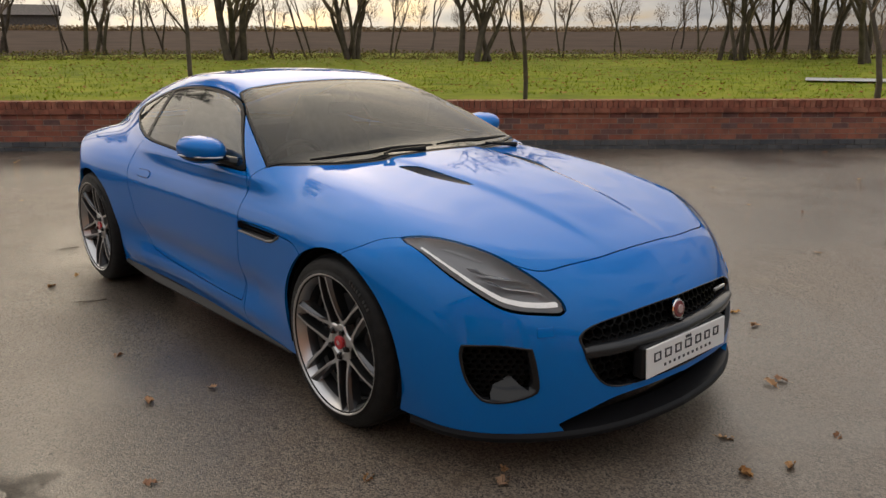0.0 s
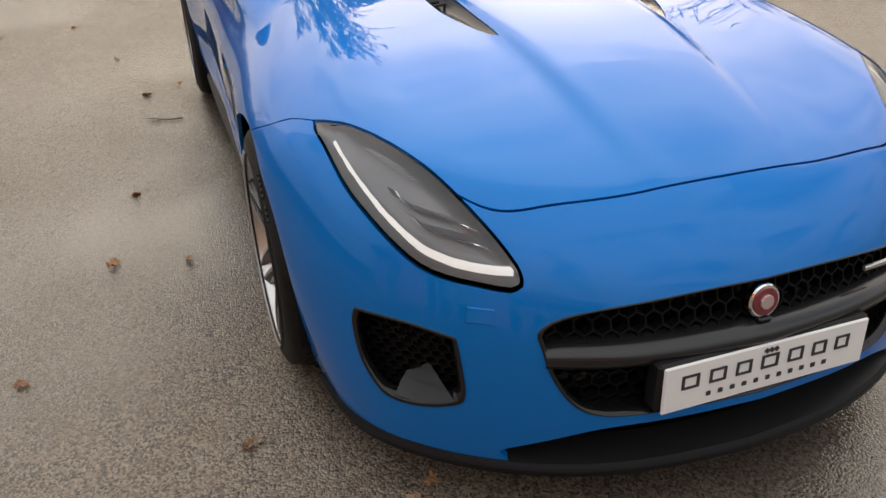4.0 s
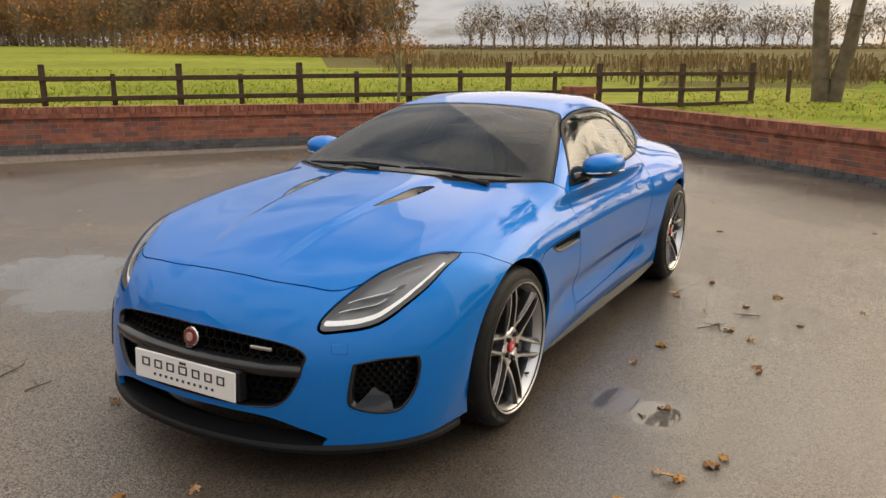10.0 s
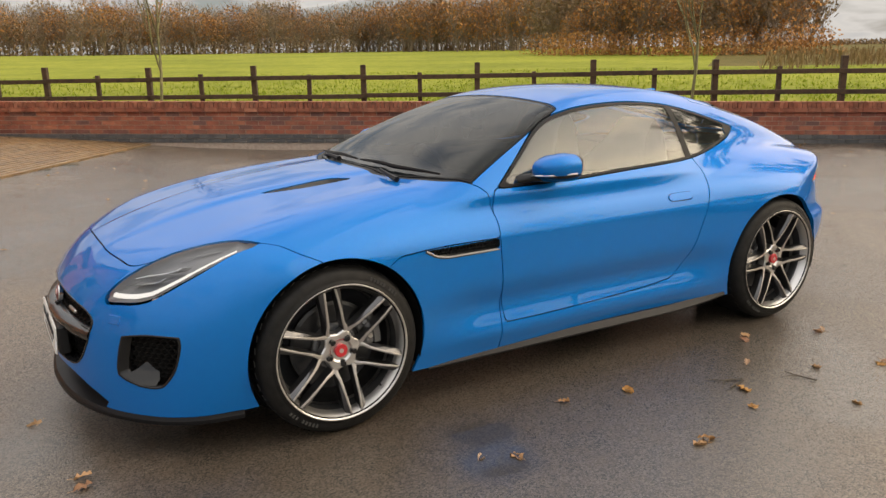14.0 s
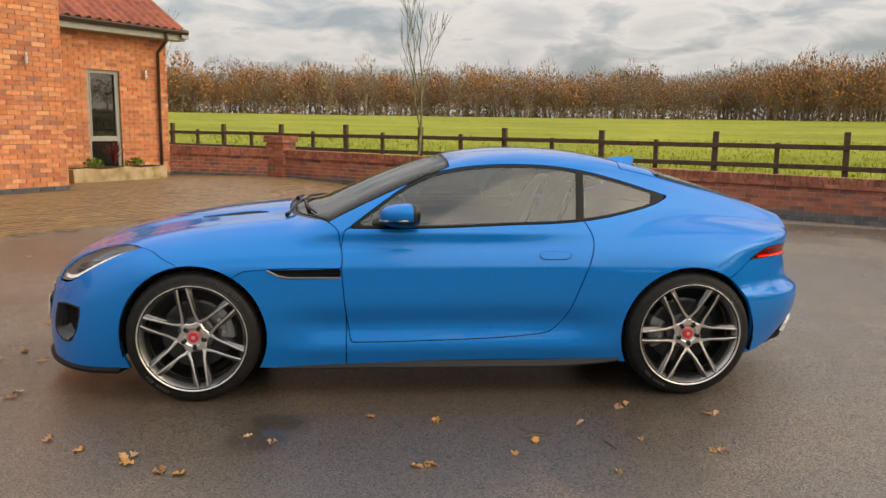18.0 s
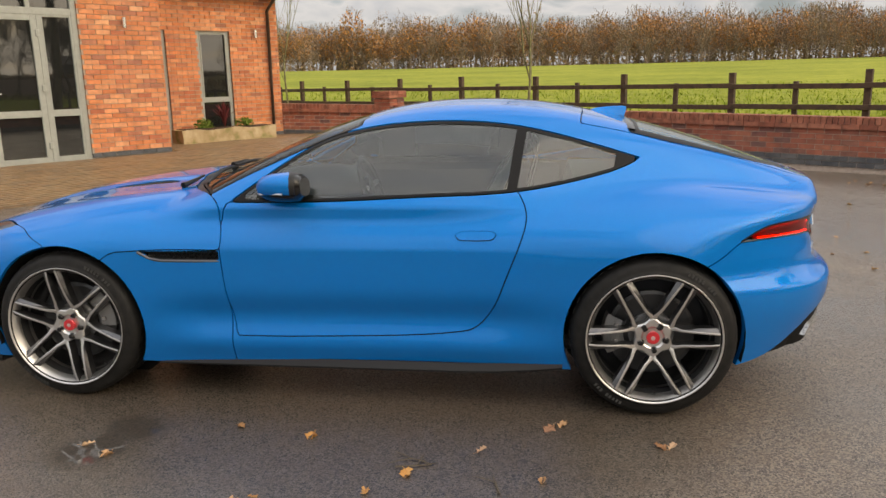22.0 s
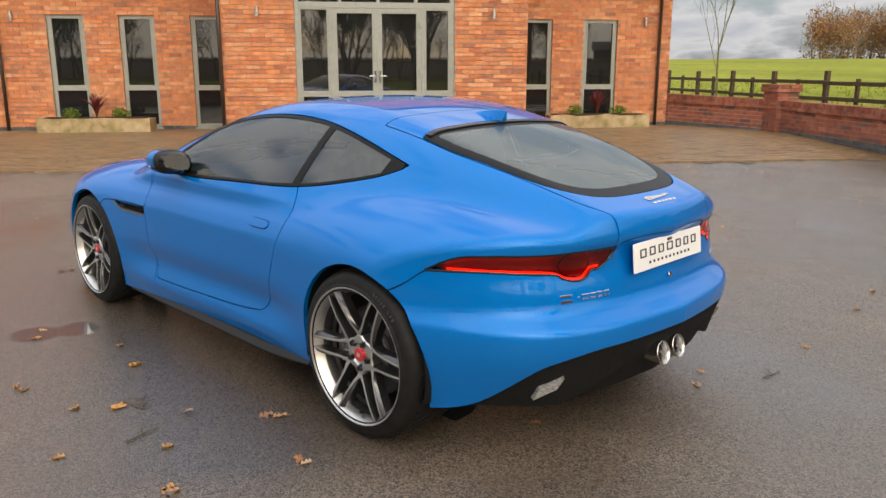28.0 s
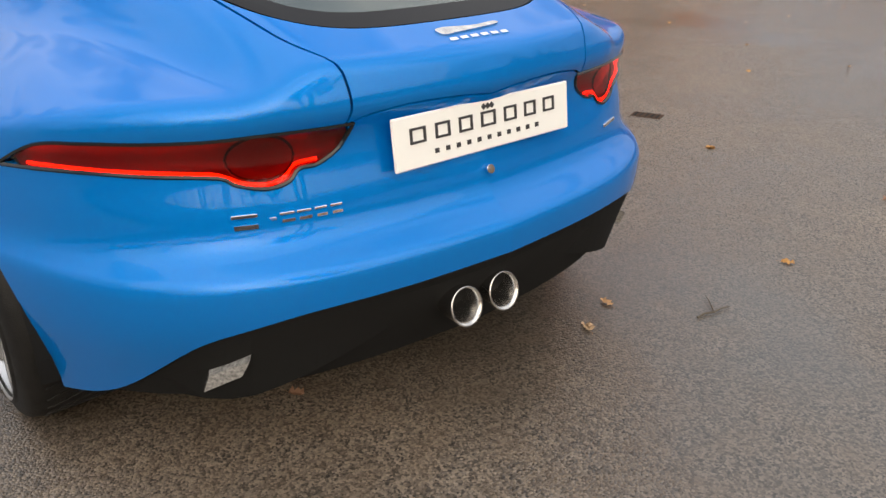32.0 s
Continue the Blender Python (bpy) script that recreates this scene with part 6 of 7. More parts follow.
keep &= ~((c[:, 2] > 0.8) & (c[:, 0] < -0.8) & (inside_of(BONNET_VENT, c[:, 0], np.abs(c[:, 1])) < 0.004))
keep &= ~((c[:, 0] > 1.5) & (inside_of(TAIL_LAMP, np.abs(c[:, 1]), c[:, 2]) < 0.004))
skin("inner_shell", liner_v, liner_f[keep], matt_black, car, join=True, lift=-0.013, rim=0)
for sx in (-1.311, 1.311):
    for sy in (-1, 1):
        bm = bmesh.new()
        for k in range(20):
            a0, a1 = [math.radians(-16 + 212 * (k + d) / 20) for d in (0, 1)]
            ring = []
            for a in (a0, a1):
                for y in (0.56, 0.895 if sx < 0 else 0.915):
                    ring.append(bm.verts.new((sx + 0.372 * math.cos(a), sy * y, 0.345 + 0.372 * math.sin(a))))
            bm.faces.new((ring[0], ring[1], ring[3], ring[2]))
        disc = [bm.verts.new((sx + 0.39 * math.cos(2 * math.pi * k / 24), sy * 0.56, 0.345 + 0.39 * math.sin(2 * math.pi * k / 24))) for k in range(24)]
        bm.faces.new(disc)
        part("wheel_housing", bm, matt_black, car)
bm = boxed(-1.75, -0.60, 0.175, 1.75, 0.60, 0.215, 0.01)
box(bm, -0.92, -0.85, 0.175, 0.92, 0.85, 0.215)
part("floor_pan", bm, matt_black, car)


# side skirts: dark blades under the doors
for s in (-1, 1):
    rows = []
    for k in range(25):
        x = -0.90 + 1.84 * k / 24
        out = 0.852 + 0.035 * (k / 24)
        rise = 0.018 + 0.03 * max(0, (k - 18) / 6) ** 2
        rows.append([(x, s * (out - 0.07), 0.185 + rise), (x, s * (out - 0.005), 0.178 + rise), (x, s * (out + 0.018), 0.150 + rise), (x, s * (out + 0.016), 0.142 + rise), (x, s * (out - 0.16), 0.140 + rise)])
    part("side_skirt", ribbon(rows), black_plastic, car, "dark side skirt blade", smooth=False)

# front splitter: a blade that follows the bumper's foot and stands proud of it
blade = []
for k in range(33):
    c = math.pi / 2 * k / 32
    p, n = touch((-1.70, 1e-4, 0.185), (-math.cos(c), -math.sin(c), 0))
    n = np.array([n[0], n[1], 0.0]) / math.hypot(n[0], n[1])
    out = 0.014 - 0.006 * (k / 32) ** 2
    blade.append([p - n * 0.07 + (0, 0, 0.012), p + n * 0.002 - (0, 0, 0.010), p + n * (out - 0.004) - (0, 0, 0.017), p + n * out - (0, 0, 0.023), p + n * (out - 0.002) - (0, 0, 0.038), p - n * 0.16 - (0, 0, 0.042)])
rows = [[tuple(q * (1, -1, 1)) for q in r] for r in blade[::-1]] + [[tuple(q) for q in r] for r in blade[1:]]
part("front_splitter", ribbon(rows), trim_black, car, "black front splitter")

# grille: a dark well, honeycomb, cross bar
def extruded(line, to_world, depth, mat, name, parent, label=""):
    bm = bmesh.new()
    a = [bm.verts.new(to_world(p, 0.0)) for p in line]
    b = [bm.verts.new(to_world(p, depth)) for p in line]
    for k in range(len(line)):
        j = (k + 1) % len(line)
        bm.faces.new((a[k], a[j], b[j], b[k]))
    bm.faces.new(b)
    return part(name, bm, mat, parent, label)


def on_nose(y, z, out=0.0):
    """A point of the nose's skin above (y, z), moved outward."""
    p = touch((-1.6, y, z), (-1, 0, 0))[0]
    return p + np.array([-out, 0, 0])


well = extruded(GRILLE[::3], lambda p, d: tuple(on_nose(p[0], p[1], -0.004 - d)), 0.10, black_gloss, "grille_well", car)


def honeycomb(name, line, cell, place, mat, parent, wire=0.0035):
    bm = bmesh.new()
    lo, hi = line.min(0), line.max(0)
    w, h = cell * math.sqrt(3), cell * 1.5
    walls = {}
    for r in range(int((hi[1] - lo[1]) / h) + 2):
        for q in range(int((hi[0] - lo[0]) / w) + 2):
            cy, cz = lo[0] + (q + 0.5 * (r % 2)) * w, lo[1] + r * h
            pts = [(cy + cell * math.sin(math.pi / 3 * k), cz + cell * math.cos(math.pi / 3 * k)) for k in range(6)]
            for k in range(6):
                p, e = pts[k], pts[(k + 1) % 6]
                walls.setdefault((round((p[0] + e[0]) * 1e3), round((p[1] + e[1]) * 1e3)), (p, e))
    walls = np.array(list(walls.values()))
    mids = walls.mean(1)
    for p, e in walls[inside_of(line, mids[:, 0], mids[:, 1]) < -0.004].tolist():
        d = Vector((e[0] - p[0], e[1] - p[1]))
        nrm = Vector((-d.y, d.x)).normalized() * wire / 2
        four = ((p[0] - nrm.x, p[1] - nrm.y), (p[0] + nrm.x, p[1] + nrm.y), (e[0] + nrm.x, e[1] + nrm.y), (e[0] - nrm.x, e[1] - nrm.y))
        front = [bm.verts.new(place(x, z, 0)) for x, z in four]
        back = [bm.verts.new(place(x, z, 0.02)) for x, z in four]
        bm.faces.new(front)
        bm.faces.new((front[0], front[3], back[3], back[0]))
        bm.faces.new((front[2], front[1], back[1], back[2]))
    return part(name, bm, mat, parent)


nose_at = spline([0.0, 0.2, 0.4, 0.5], [float(on_nose(y, 0.45)[0]) for y in (0.0, 0.2, 0.4, 0.5)])
mesh_place = lambda y, z, d: (float(nose_at(abs(y))) + 0.035 + d + 0.35 * max(0, z - 0.45), y, z)
honeycomb("grille_mesh", GRILLE, 0.021, mesh_place, mesh_black, well)
bm = ribbon([[(float(nose_at(abs(y))) + dx, y, z) for dx, z in ((0.06, 0.472), (-0.004, 0.468), (-0.012, 0.455), (-0.008, 0.432), (0.02, 0.418), (0.08, 0.40))] for y in np.linspace(-0.478, 0.478, 31)])
part("grille_bar", bm, grey_gloss, well, smooth=True)
rows = [[tuple(on_nose(p[0] * s, 0.438 + (p[1] - 0.438) * s, o)) for s, o in ((1.0, -0.012), (1.0, 0.003), (0.985, 0.003), (0.97, -0.02))] for p in GRILLE[::2]]
part("grille_surround", ribbon(rows, close=True), black_gloss, well, smooth=True)


def disc(name, centre, axis, radius, depth, mat, parent, label="", sides=28, bevel=0.2):
    bm = bmesh.new()
    q = Vector(axis).to_track_quat("Z", "Y").to_matrix()
    rings = []
    for r, d in ((radius, 0), (radius, depth * (1 - bevel)), (radius * (1 - bevel * 0.4), depth)):
        rings.append([bm.verts.new(Vector(centre) + q @ Vector((r * math.cos(2 * math.pi * k / sides), r * math.sin(2 * math.pi * k / sides), d))) for k in range(sides)])
    for r0, r1 in zip(rings, rings[1:]):
        for k in range(sides):
            bm.faces.new((r0[k], r0[(k + 1) % sides], r1[(k + 1) % sides], r1[k]))
    bm.faces.new(rings[-1])
    bm.faces.new(rings[0][::-1])
    return part(name, bm, mat, parent, label)


badge = disc("badge", (-2.205, 0, 0.512), (-1, 0, 0.15), 0.039, 0.018, chrome, well, "round chrome badge with a red centre")
disc("badge_face", (-2.222, 0, 0.5146), (-1, 0, 0.15), 0.031, 0.004, badge_red, badge)
disc("badge_relief", (-2.226, 0, 0.516), (-1, 0, 0.15), 0.017, 0.005, badge_pale, badge, sides=9)
part("grille_emblem", boxed(-0.006, -0.045, -0.006, 0.004, 0.045, 0.006, 0.002, pose(-2.196, -0.325, 0.523, 0, 0, 6)), alloy_bright, well)
part("camera_eye", boxed(-2.238, -0.016, 0.468, -2.20, 0.016, 0.482, 0.004), black_gloss, well)

# number plates, with bars for what is written on them
def number_plate(m, label):
    plate = part("number_plate", boxed(-0.26, -0.004, -0.056, 0.26, 0.004, 0.056, 0.003, m), white_plate, car, label)
    x = -0.218
    for w in (0.052, 0.050, 0.048, 0.054, 0.048, 0.046, 0.046):
        # a plain hollow block for each sign of the large line
        bm = boxed(x, -0.0065, -0.003, x + w * 0.8, -0.0035, 0.002, 0, m)
        box(bm, x, -0.0065, 0.025, x + w * 0.8, -0.0035, 0.030, m)
        box(bm, x, -0.0065, 0.002, x + 0.006, -0.0035, 0.025, m)
        box(bm, x + w * 0.8 - 0.006, -0.0065, 0.002, x + w * 0.8, -0.0035, 0.025, m)
        part("large_mark", bm, ink, plate)
        x += w + 0.0155
    for k in range(11):
        part("small_mark", boxed(-0.155 + k * 0.030, -0.0062, -0.033, -0.1445 + k * 0.030, -0.0036, -0.023, 0, m), ink, plate)
    bm = bmesh.new()
    for k in (-1, 0, 1):
        box(bm, -0.005, -0.0062, -0.005, 0.005, -0.0036, 0.005, m @ pose(k * 0.012, 0, 0.041, 0, 45, 0))
    part("mark", bm, ink, plate)
    return plate


plate_holder = part("plate_holder", boxed(-2.262, -0.268, 0.322, -2.215, 0.268, 0.442, 0.008), black_plastic, car)
number_plate(pose(-2.268, 0, 0.382, -4, 0, -90), "white plate with dark marks on the front bumper")
number_plate(pose(2.118, 0, 0.757, -6, 0, 90), "white plate with dark marks on the tailgate")

# headlamps: a dark bowl, light strip, ridges and a clear cover
def on_skin(x, y, up=0.0):
    p, n = touch((x, y, 0.5), (0, 0, 1))
    return p + n * up


for s in (-1, 1):
    head = obj("headlight", mesh_of("headlight", *(lambda v, f: (v * np.array([1, -s, 1]) - body_normal(v) * np.array([1, -s, 1]) * 0.045 * np.clip(-inside_of(HEADLIGHT, v[:, 0], np.abs(v[:, 1])) / 0.02, 0, 1)[:, None], f if s < 0 else f[:, ::-1]))(*tidy(*lamp)), lamp_bowl), car, "headlight with a bright light strip under a clear cover")
    v, f = tidy(*lamp)
    n = body_normal(v)
    flip = np.array([1, -s, 1])
    obj("cover", mesh_of("cover", v * flip, f if s < 0 else f[:, ::-1], clear_glass, n * flip), head)
    strip = [(-1.66, 0.774), (-1.75, 0.762), (-1.86, 0.728), (-1.948, 0.680), (-2.000, 0.632), (-2.032, 0.592), (-2.060, 0.548), (-2.078, 0.513)]
    line = outline(strip, 6, False)
    rows = []
    for k, (x, y) in enumerate(line):
        d = line[min(k + 1, len(line) - 1)] - line[max(k - 1, 0)]
        side = np.array([-d[1], d[0]]) / np.linalg.norm(d)
        w = 0.0034 + 0.0018 * (k / len(line))
        rows.append([tuple(on_skin(x + side[0] * o, (y + side[1] * o), -0.016 - abs(o) * 0.5) * flip) for o in (-w, -w * 0.4, w * 0.4, w)])
    part("light_strip", ribbon(rows), lamp_strip, head, smooth=True)
    for (x0, y0), (x1, y1), (x2, y2) in (((-1.852, 0.690), (-1.898, 0.666), (-1.998, 0.560)), ((-1.912, 0.674), (-1.958, 0.642), (-2.034, 0.547))):
        l2 = outline([(x0, y0), (x1, y1), (x2, y2)], 8, False)
        part("lamp_ridge", tube([tuple(on_skin(x, y, -0.020) * flip) for x, y in l2], 0.0018, 5), chrome, head)
        part("lamp_shelf", ribbon([[tuple(on_skin(x, y, -0.022) * flip), tuple(on_skin(x + 0.03, y + 0.018, -0.038) * flip)] for x, y in l2]), lamp_bowl_light, head)

    # fine ribs in the upper part of the lamp
    for k in range(14):
        x, y = -1.705 - 0.0095 * k, 0.722 - 0.0048 * k
        part("lamp_rib", tube([tuple(on_skin(x, y, -0.034) * flip), tuple(on_skin(x - 0.022, y - 0.030, -0.034) * flip)], 0.0013, 4), lamp_bowl_light, head)

# fog openings: dark well, honeycomb, gloss scoop
for s in (-1, 1):
    face = lambda p, d: tuple(np.array([0, 0, 0]) + (touch((-1.6, s * p[0], p[1]), (-1, 0, 0))[0] + np.array([d, -s * d * 0.25, 0])))
    fogw = extruded(FOG[::3], lambda p, d: face(p, 0.004 + d), 0.07, black_gloss, "side_intake", car, "gloss black side intake with a honeycomb mesh")
    pl = spline([0.60, 0.66, 0.72, 0.78, 0.82], [float(touch((-1.6, y, 0.40), (-1, 0, 0))[0][0]) for y in (0.60, 0.66, 0.72, 0.78, 0.82)])
    honeycomb("intake_mesh", FOG, 0.0125, lambda y, z, d: (float(pl(y)) + 0.045 + d, s * y - s * 0.012, z), mesh_black, fogw, 0.003)
    rows = [[face((0.715 + (p[0] - 0.715) * k, 0.39 + (p[1] - 0.39) * k), o) for k, o in ((1.02, 0.004), (1.0, -0.004), (0.93, 0.0), (0.88, 0.03))] for p in FOG[::2]]
    part("intake_surround", ribbon(rows, close=True), black_gloss, fogw, smooth=True)
    part("intake_scoop", ribbon([[face((y, z), o) for y, z, o in ((0.64, 0.325, 0.0), (0.66, 0.345, 0.03), (0.68, 0.375, 0.05))], [face((y, z), o) for y, z, o in ((0.70, 0.30, 0.0), (0.70, 0.325, 0.03), (0.705, 0.35, 0.05))], [face((y, z), o) for y, z, o in ((0.745, 0.30, 0.0), (0.735, 0.315, 0.03), (0.72, 0.34, 0.05))]]), black_gloss, fogw, smooth=True)
    # washer flap above
    fp, fn = touch((-1.6, s * 0.585, 0.53), (-1, 0, 0))
    flap_at = Matrix.Translation(Vector(fp)) @ Vector(fn).to_track_quat("Z", "Y").to_matrix().to_4x4()
    flap = part("washer_flap", boxed(-0.0298, -0.0178, -0.003, 0.0298, 0.0178, 0.0005, 0.002, flap_at), black_plastic, car)
    part("flap_cover", boxed(-0.029, -0.017, -0.003, 0.029, 0.017, 0.0022, 0.002, flap_at), paint, flap)

# bonnet vents and side vents
for s in (-1, 1):
    v, f = tidy(*bonnet_hole)
    flip = np.array([1, -s, 1])
    vv = v - np.array([0, 0, 1]) * (0.004 + 0.035 * np.clip(-inside_of(BONNET_VENT, v[:, 0], np.abs(v[:, 1])) / 0.012, 0, 1) * np.clip((v[:, 0] + 1.40) / 0.35, 0, 1))[:, None]
    vent = obj("bonnet_vent", mesh_of("bonnet_vent", vv * flip, f if s < 0 else f[:, ::-1], grey_gloss), car, "dark bonnet vent")
    for k in range(3):
        x = -1.06 + 0.03 * k
        part("vent_slat", tube([tuple(on_skin(x, 0.285, -0.022) * flip), tuple(on_skin(x + 0.012, 0.325, -0.022) * flip)], 0.004, 6), black_plastic, vent)
    v, f = tidy(*vent_hole)
    deep = 0.045 * np.clip(-inside_of(SIDE_VENT, v[:, 0], v[:, 2]) / 0.008, 0, 1)
    vv = v - body_normal(v) * deep[:, None]
    side = obj("side_vent", mesh_of("side_vent", vv * flip, f if s < 0 else f[:, ::-1], black_plastic), car, "side vent with a bright lower edge")
    part("vent_edge", tube([(-0.93, s * 0.917, 0.697), (-0.877, s * 0.913, 0.668), (-0.82, s * 0.912, 0.657), (-0.556, s * 0.904, 0.655)], 0.007, 6), alloy_mid, side)
    honeycomb("vent_mesh", SIDE_VENT, 0.010, lambda x, z, d: (x, s * (0.888 - d), z), black_plastic, side, 0.003)

# tail lamps
for s in (-1, 1):
    v, f = tidy(*tail_lamp)
    n = body_normal(v)
    flip = np.array([1, -s, 1])
    order = f if s < 0 else f[:, ::-1]
    deep = 0.02 * np.clip(-inside_of(TAIL_LAMP, np.abs(v[:, 1]), v[:, 2]) / 0.012, 0, 1)
    tail = obj("tail_light", mesh_of("tail_light", (v - n * deep[:, None]) * flip, order, tail_red), car, "slim red tail light with a lit orange line")
    obj("lens", mesh_of("lens", v * flip, order, red_glass, n * flip), tail)

    def on_tail(y, z, out):
        p, n = touch((1.3, -y, z), (1, 0, 0))
        return (p + n * out) * flip
    line = outline([(0.85, 0.758), (0.79, 0.757), (0.69, 0.752), (0.60, 0.744), (0.57, 0.735), (0.545, 0.722), (0.505, 0.714), (0.47, 0.722), (0.445, 0.745), (0.40, 0.750)], 6, False)
    part("light_line", tube([tuple(on_tail(y, z, -0.006)) for y, z in line], 0.0035, 6), tail_glow, tail)
    ring = [tuple(on_tail(0.507 + 0.062 * math.cos(a), 0.765 + 0.043 * math.sin(a), -0.005)) for a in np.linspace(0, 2 * math.pi, 25)]
    part("lamp_ring", tube(ring, 0.003, 5), tail_dark, tail)
    part("lamp_border", tube([tuple(on_tail(p[0], p[1], 0.0)) for p in TAIL_LAMP[::2]] + [tuple(on_tail(*TAIL_LAMP[0], 0.0))], 0.0045, 5), black_gloss, tail)

# diffuser, exhausts, reflectors
rows = []
for k in range(41):
    a = 0.86 * (k - 20) / 20
    z1 = float(rear_under(abs(a)))
    x1 = float(tail_back(z1)) - float(tail_fwd(abs(a)))
    zb = 0.352 - 0.117 * min(1, max(0, (abs(a) - 0.26) / 0.36))
    zb = min(zb, z1 - 0.01)
    rows.append([(x1 - 0.012, a * 0.985, z1 + 0.012), (x1 - 0.004, a * 0.985, z1 - 0.005), (x1 - 0.03, a * 0.98, (z1 * 0.6 + zb * 0.4)), (x1 - 0.06, a * 0.96, zb + 0.01), (x1 - 0.35, a * 0.9, zb - 0.02)])
diff = part("rear_diffuser", ribbon(rows), matt_black, car, "dark rear diffuser")
for y in (-0.34, -0.17, 0.17, 0.34):
    part("diffuser_fin", boxed(2.0, y - 0.006, 0.345, 2.10, y + 0.006, 0.43, 0.004), matt_black, diff)
for s in (-1, 1):
    k = 35 if s > 0 else 5
    c0, c1, low = Vector(rows[k][2]), Vector(rows[k + (1 if s > 0 else -1)][2]), Vector(rows[k][3])
    along, down = (c1 - c0).normalized(), (low - c0).normalized()
    along = (along + Vector((0, 0, -0.30))).normalized()
    face_n = along.cross(down).normalized()
    face_n = face_n if face_n.x > 0 else -face_n
    mid = c0 + down * 0.02 + face_n * 0.006
    bm = bmesh.new()
    corner_at = [mid + along * u + down * w for u, w in ((-0.065, -0.010), (0.045, -0.026), (0.065, 0.016), (-0.040, 0.026))]
    face0 = [bm.verts.new(p - face_n * 0.02) for p in corner_at]
    face1 = [bm.verts.new(mid + (p - mid) * 0.94 + face_n * 0.008) for p in corner_at]
    for q in range(4):
        bm.faces.new((face0[q], face0[(q + 1) % 4], face1[(q + 1) % 4], face1[q]))
    bm.faces.new(face1)
    bmesh.ops.recalc_face_normals(bm, faces=bm.faces)
    part("reflector", bm, clear_reflector, diff, "clear rear reflector")
for y in (-0.128, -0.012):
    bm = bmesh.new()
    prof = [(1.95, 0.040), (2.13, 0.042), (2.192, 0.0445), (2.198, 0.0455), (2.197, 0.0415), (2.188, 0.0375), (2.10, 0.035), (1.95, 0.034)]
    rings = [[bm.verts.new((x - 0.012 * math.sin(2 * math.pi * k / 28), y + r * math.cos(2 * math.pi * k / 28), 0.376 + r * math.sin(2 * math.pi * k / 28))) for k in range(28)] for x, r in prof]
    for r0, r1 in zip(rings, rings[1:]):
        for k in range(28):
            bm.faces.new((r0[k], r0[(k + 1) % 28], r1[(k + 1) % 28], r1[k]))
    ex = part("exhaust_tip", bm, steel, car, "brushed steel exhaust tip", smooth=True)
    disc("exhaust_inside", (2.03, y, 0.376), (1, 0, 0), 0.035, 0.004, matt_black, ex)
part("exhaust_box", boxed(1.88, -0.20, 0.315, 2.04, 0.20, 0.42, 0.03), matt_black, car)

# tail badges: plain bright shapes
def on_tail_skin(y, z, out=0.0):
    p, n = touch((1.3, y, z), (1, 0, 0))
    return Vector(p), Vector(n)


emblem = tagged(new("tail_emblem"), "", "")
emblem.parent = car
for k, (y, w, h) in enumerate(((-0.555, 0.05, 0.030), (-0.505, 0.014, 0.006), (-0.478, 0.030, 0.020), (-0.445, 0.030, 0.020), (-0.412, 0.026, 0.020), (-0.380, 0.026, 0.020))):
    p, n = on_tail_skin(y, 0.648)
    m = Matrix.Translation(p) @ n.to_track_quat("Y", "Z").to_matrix().to_4x4()
    bm = boxed(-w / 2, -0.002, h * 0.25, w / 2, 0.005, h * 0.5, 0.001)
    box(bm, -w / 2, -0.002, -h * 0.5, w / 2 - 0.004, 0.004, -h * 0.2)
    bm.transform(m)
    part("bright_bar", bm, chrome, emblem)
p, n = on_tail_skin(0.52, 0.648)
part("bright_bar", boxed(-0.045, -0.002, -0.005, 0.045, 0.004, 0.006, 0.002, Matrix.Translation(p) @ n.to_track_quat("Y", "Z").to_matrix().to_4x4()), chrome, emblem)
def top_patch(name, line, x0, y0, lift, thick, mat, parent):
    bm = bmesh.new()
    lo = [bm.verts.new(on_skin(x0 + x, y0 + y, lift)) for x, y in line]
    hi = [bm.verts.new(on_skin(x0 + x, y0 + y, lift + thick)) for x, y in line]
    for k in range(len(line)):
        bm.faces.new((lo[k], lo[(k + 1) % len(line)], hi[(k + 1) % len(line)], hi[k]))
    bm.faces.new(hi)
    bmesh.ops.recalc_face_normals(bm, faces=bm.faces)
    return part(name, bm, mat, parent)


top_patch("bright_shape", outline([(-0.012, -0.085), (-0.018, -0.06), (-0.013, -0.02), (-0.010, 0.03), (-0.016, 0.085), (-0.006, 0.09), (0.002, 0.03), (0.006, -0.03), (0.008, -0.075)], 4), 2.055, 0.0, -0.001, 0.005, steel, emblem)
for k in range(6):
    top_patch("bright_bar", [(-0.005, -0.010), (-0.005, 0.010), (0.005, 0.010), (0.005, -0.010)], 2.082, -0.065 + 0.029 * k, -0.001, 0.004, chrome, emblem)
disc("boot_button", (2.128, 0, 0.655), (1, 0, 0.3), 0.011, 0.006, chrome, car)

# roof fin, rear window lip, wipers, mirrors
bm = bmesh.new()
fin_rows = []
for k in range(9):
    u = k / 8
    x = 1.09 + 0.165 * u
    h = 0.055 * (u ** 0.8) * (1 if k < 8 else 0.92)
    w = 0.026 * (1 - 0.25 * u)
    z = float(roof_line(x))
    fin_rows.append([(x, -w, z - 0.006), (x + 0.01 * u, -w * 0.55, z + h * 0.45), (x + 0.015 * u, -0.003, z + h), (x + 0.015 * u, 0.003, z + h), (x + 0.01 * u, w * 0.55, z + h * 0.45), (x, w, z - 0.006)])
fin = ribbon(fin_rows)
fin.faces.new([v for v in fin.verts[-6:]])
part("roof_fin", fin, paint, car, smooth=False)
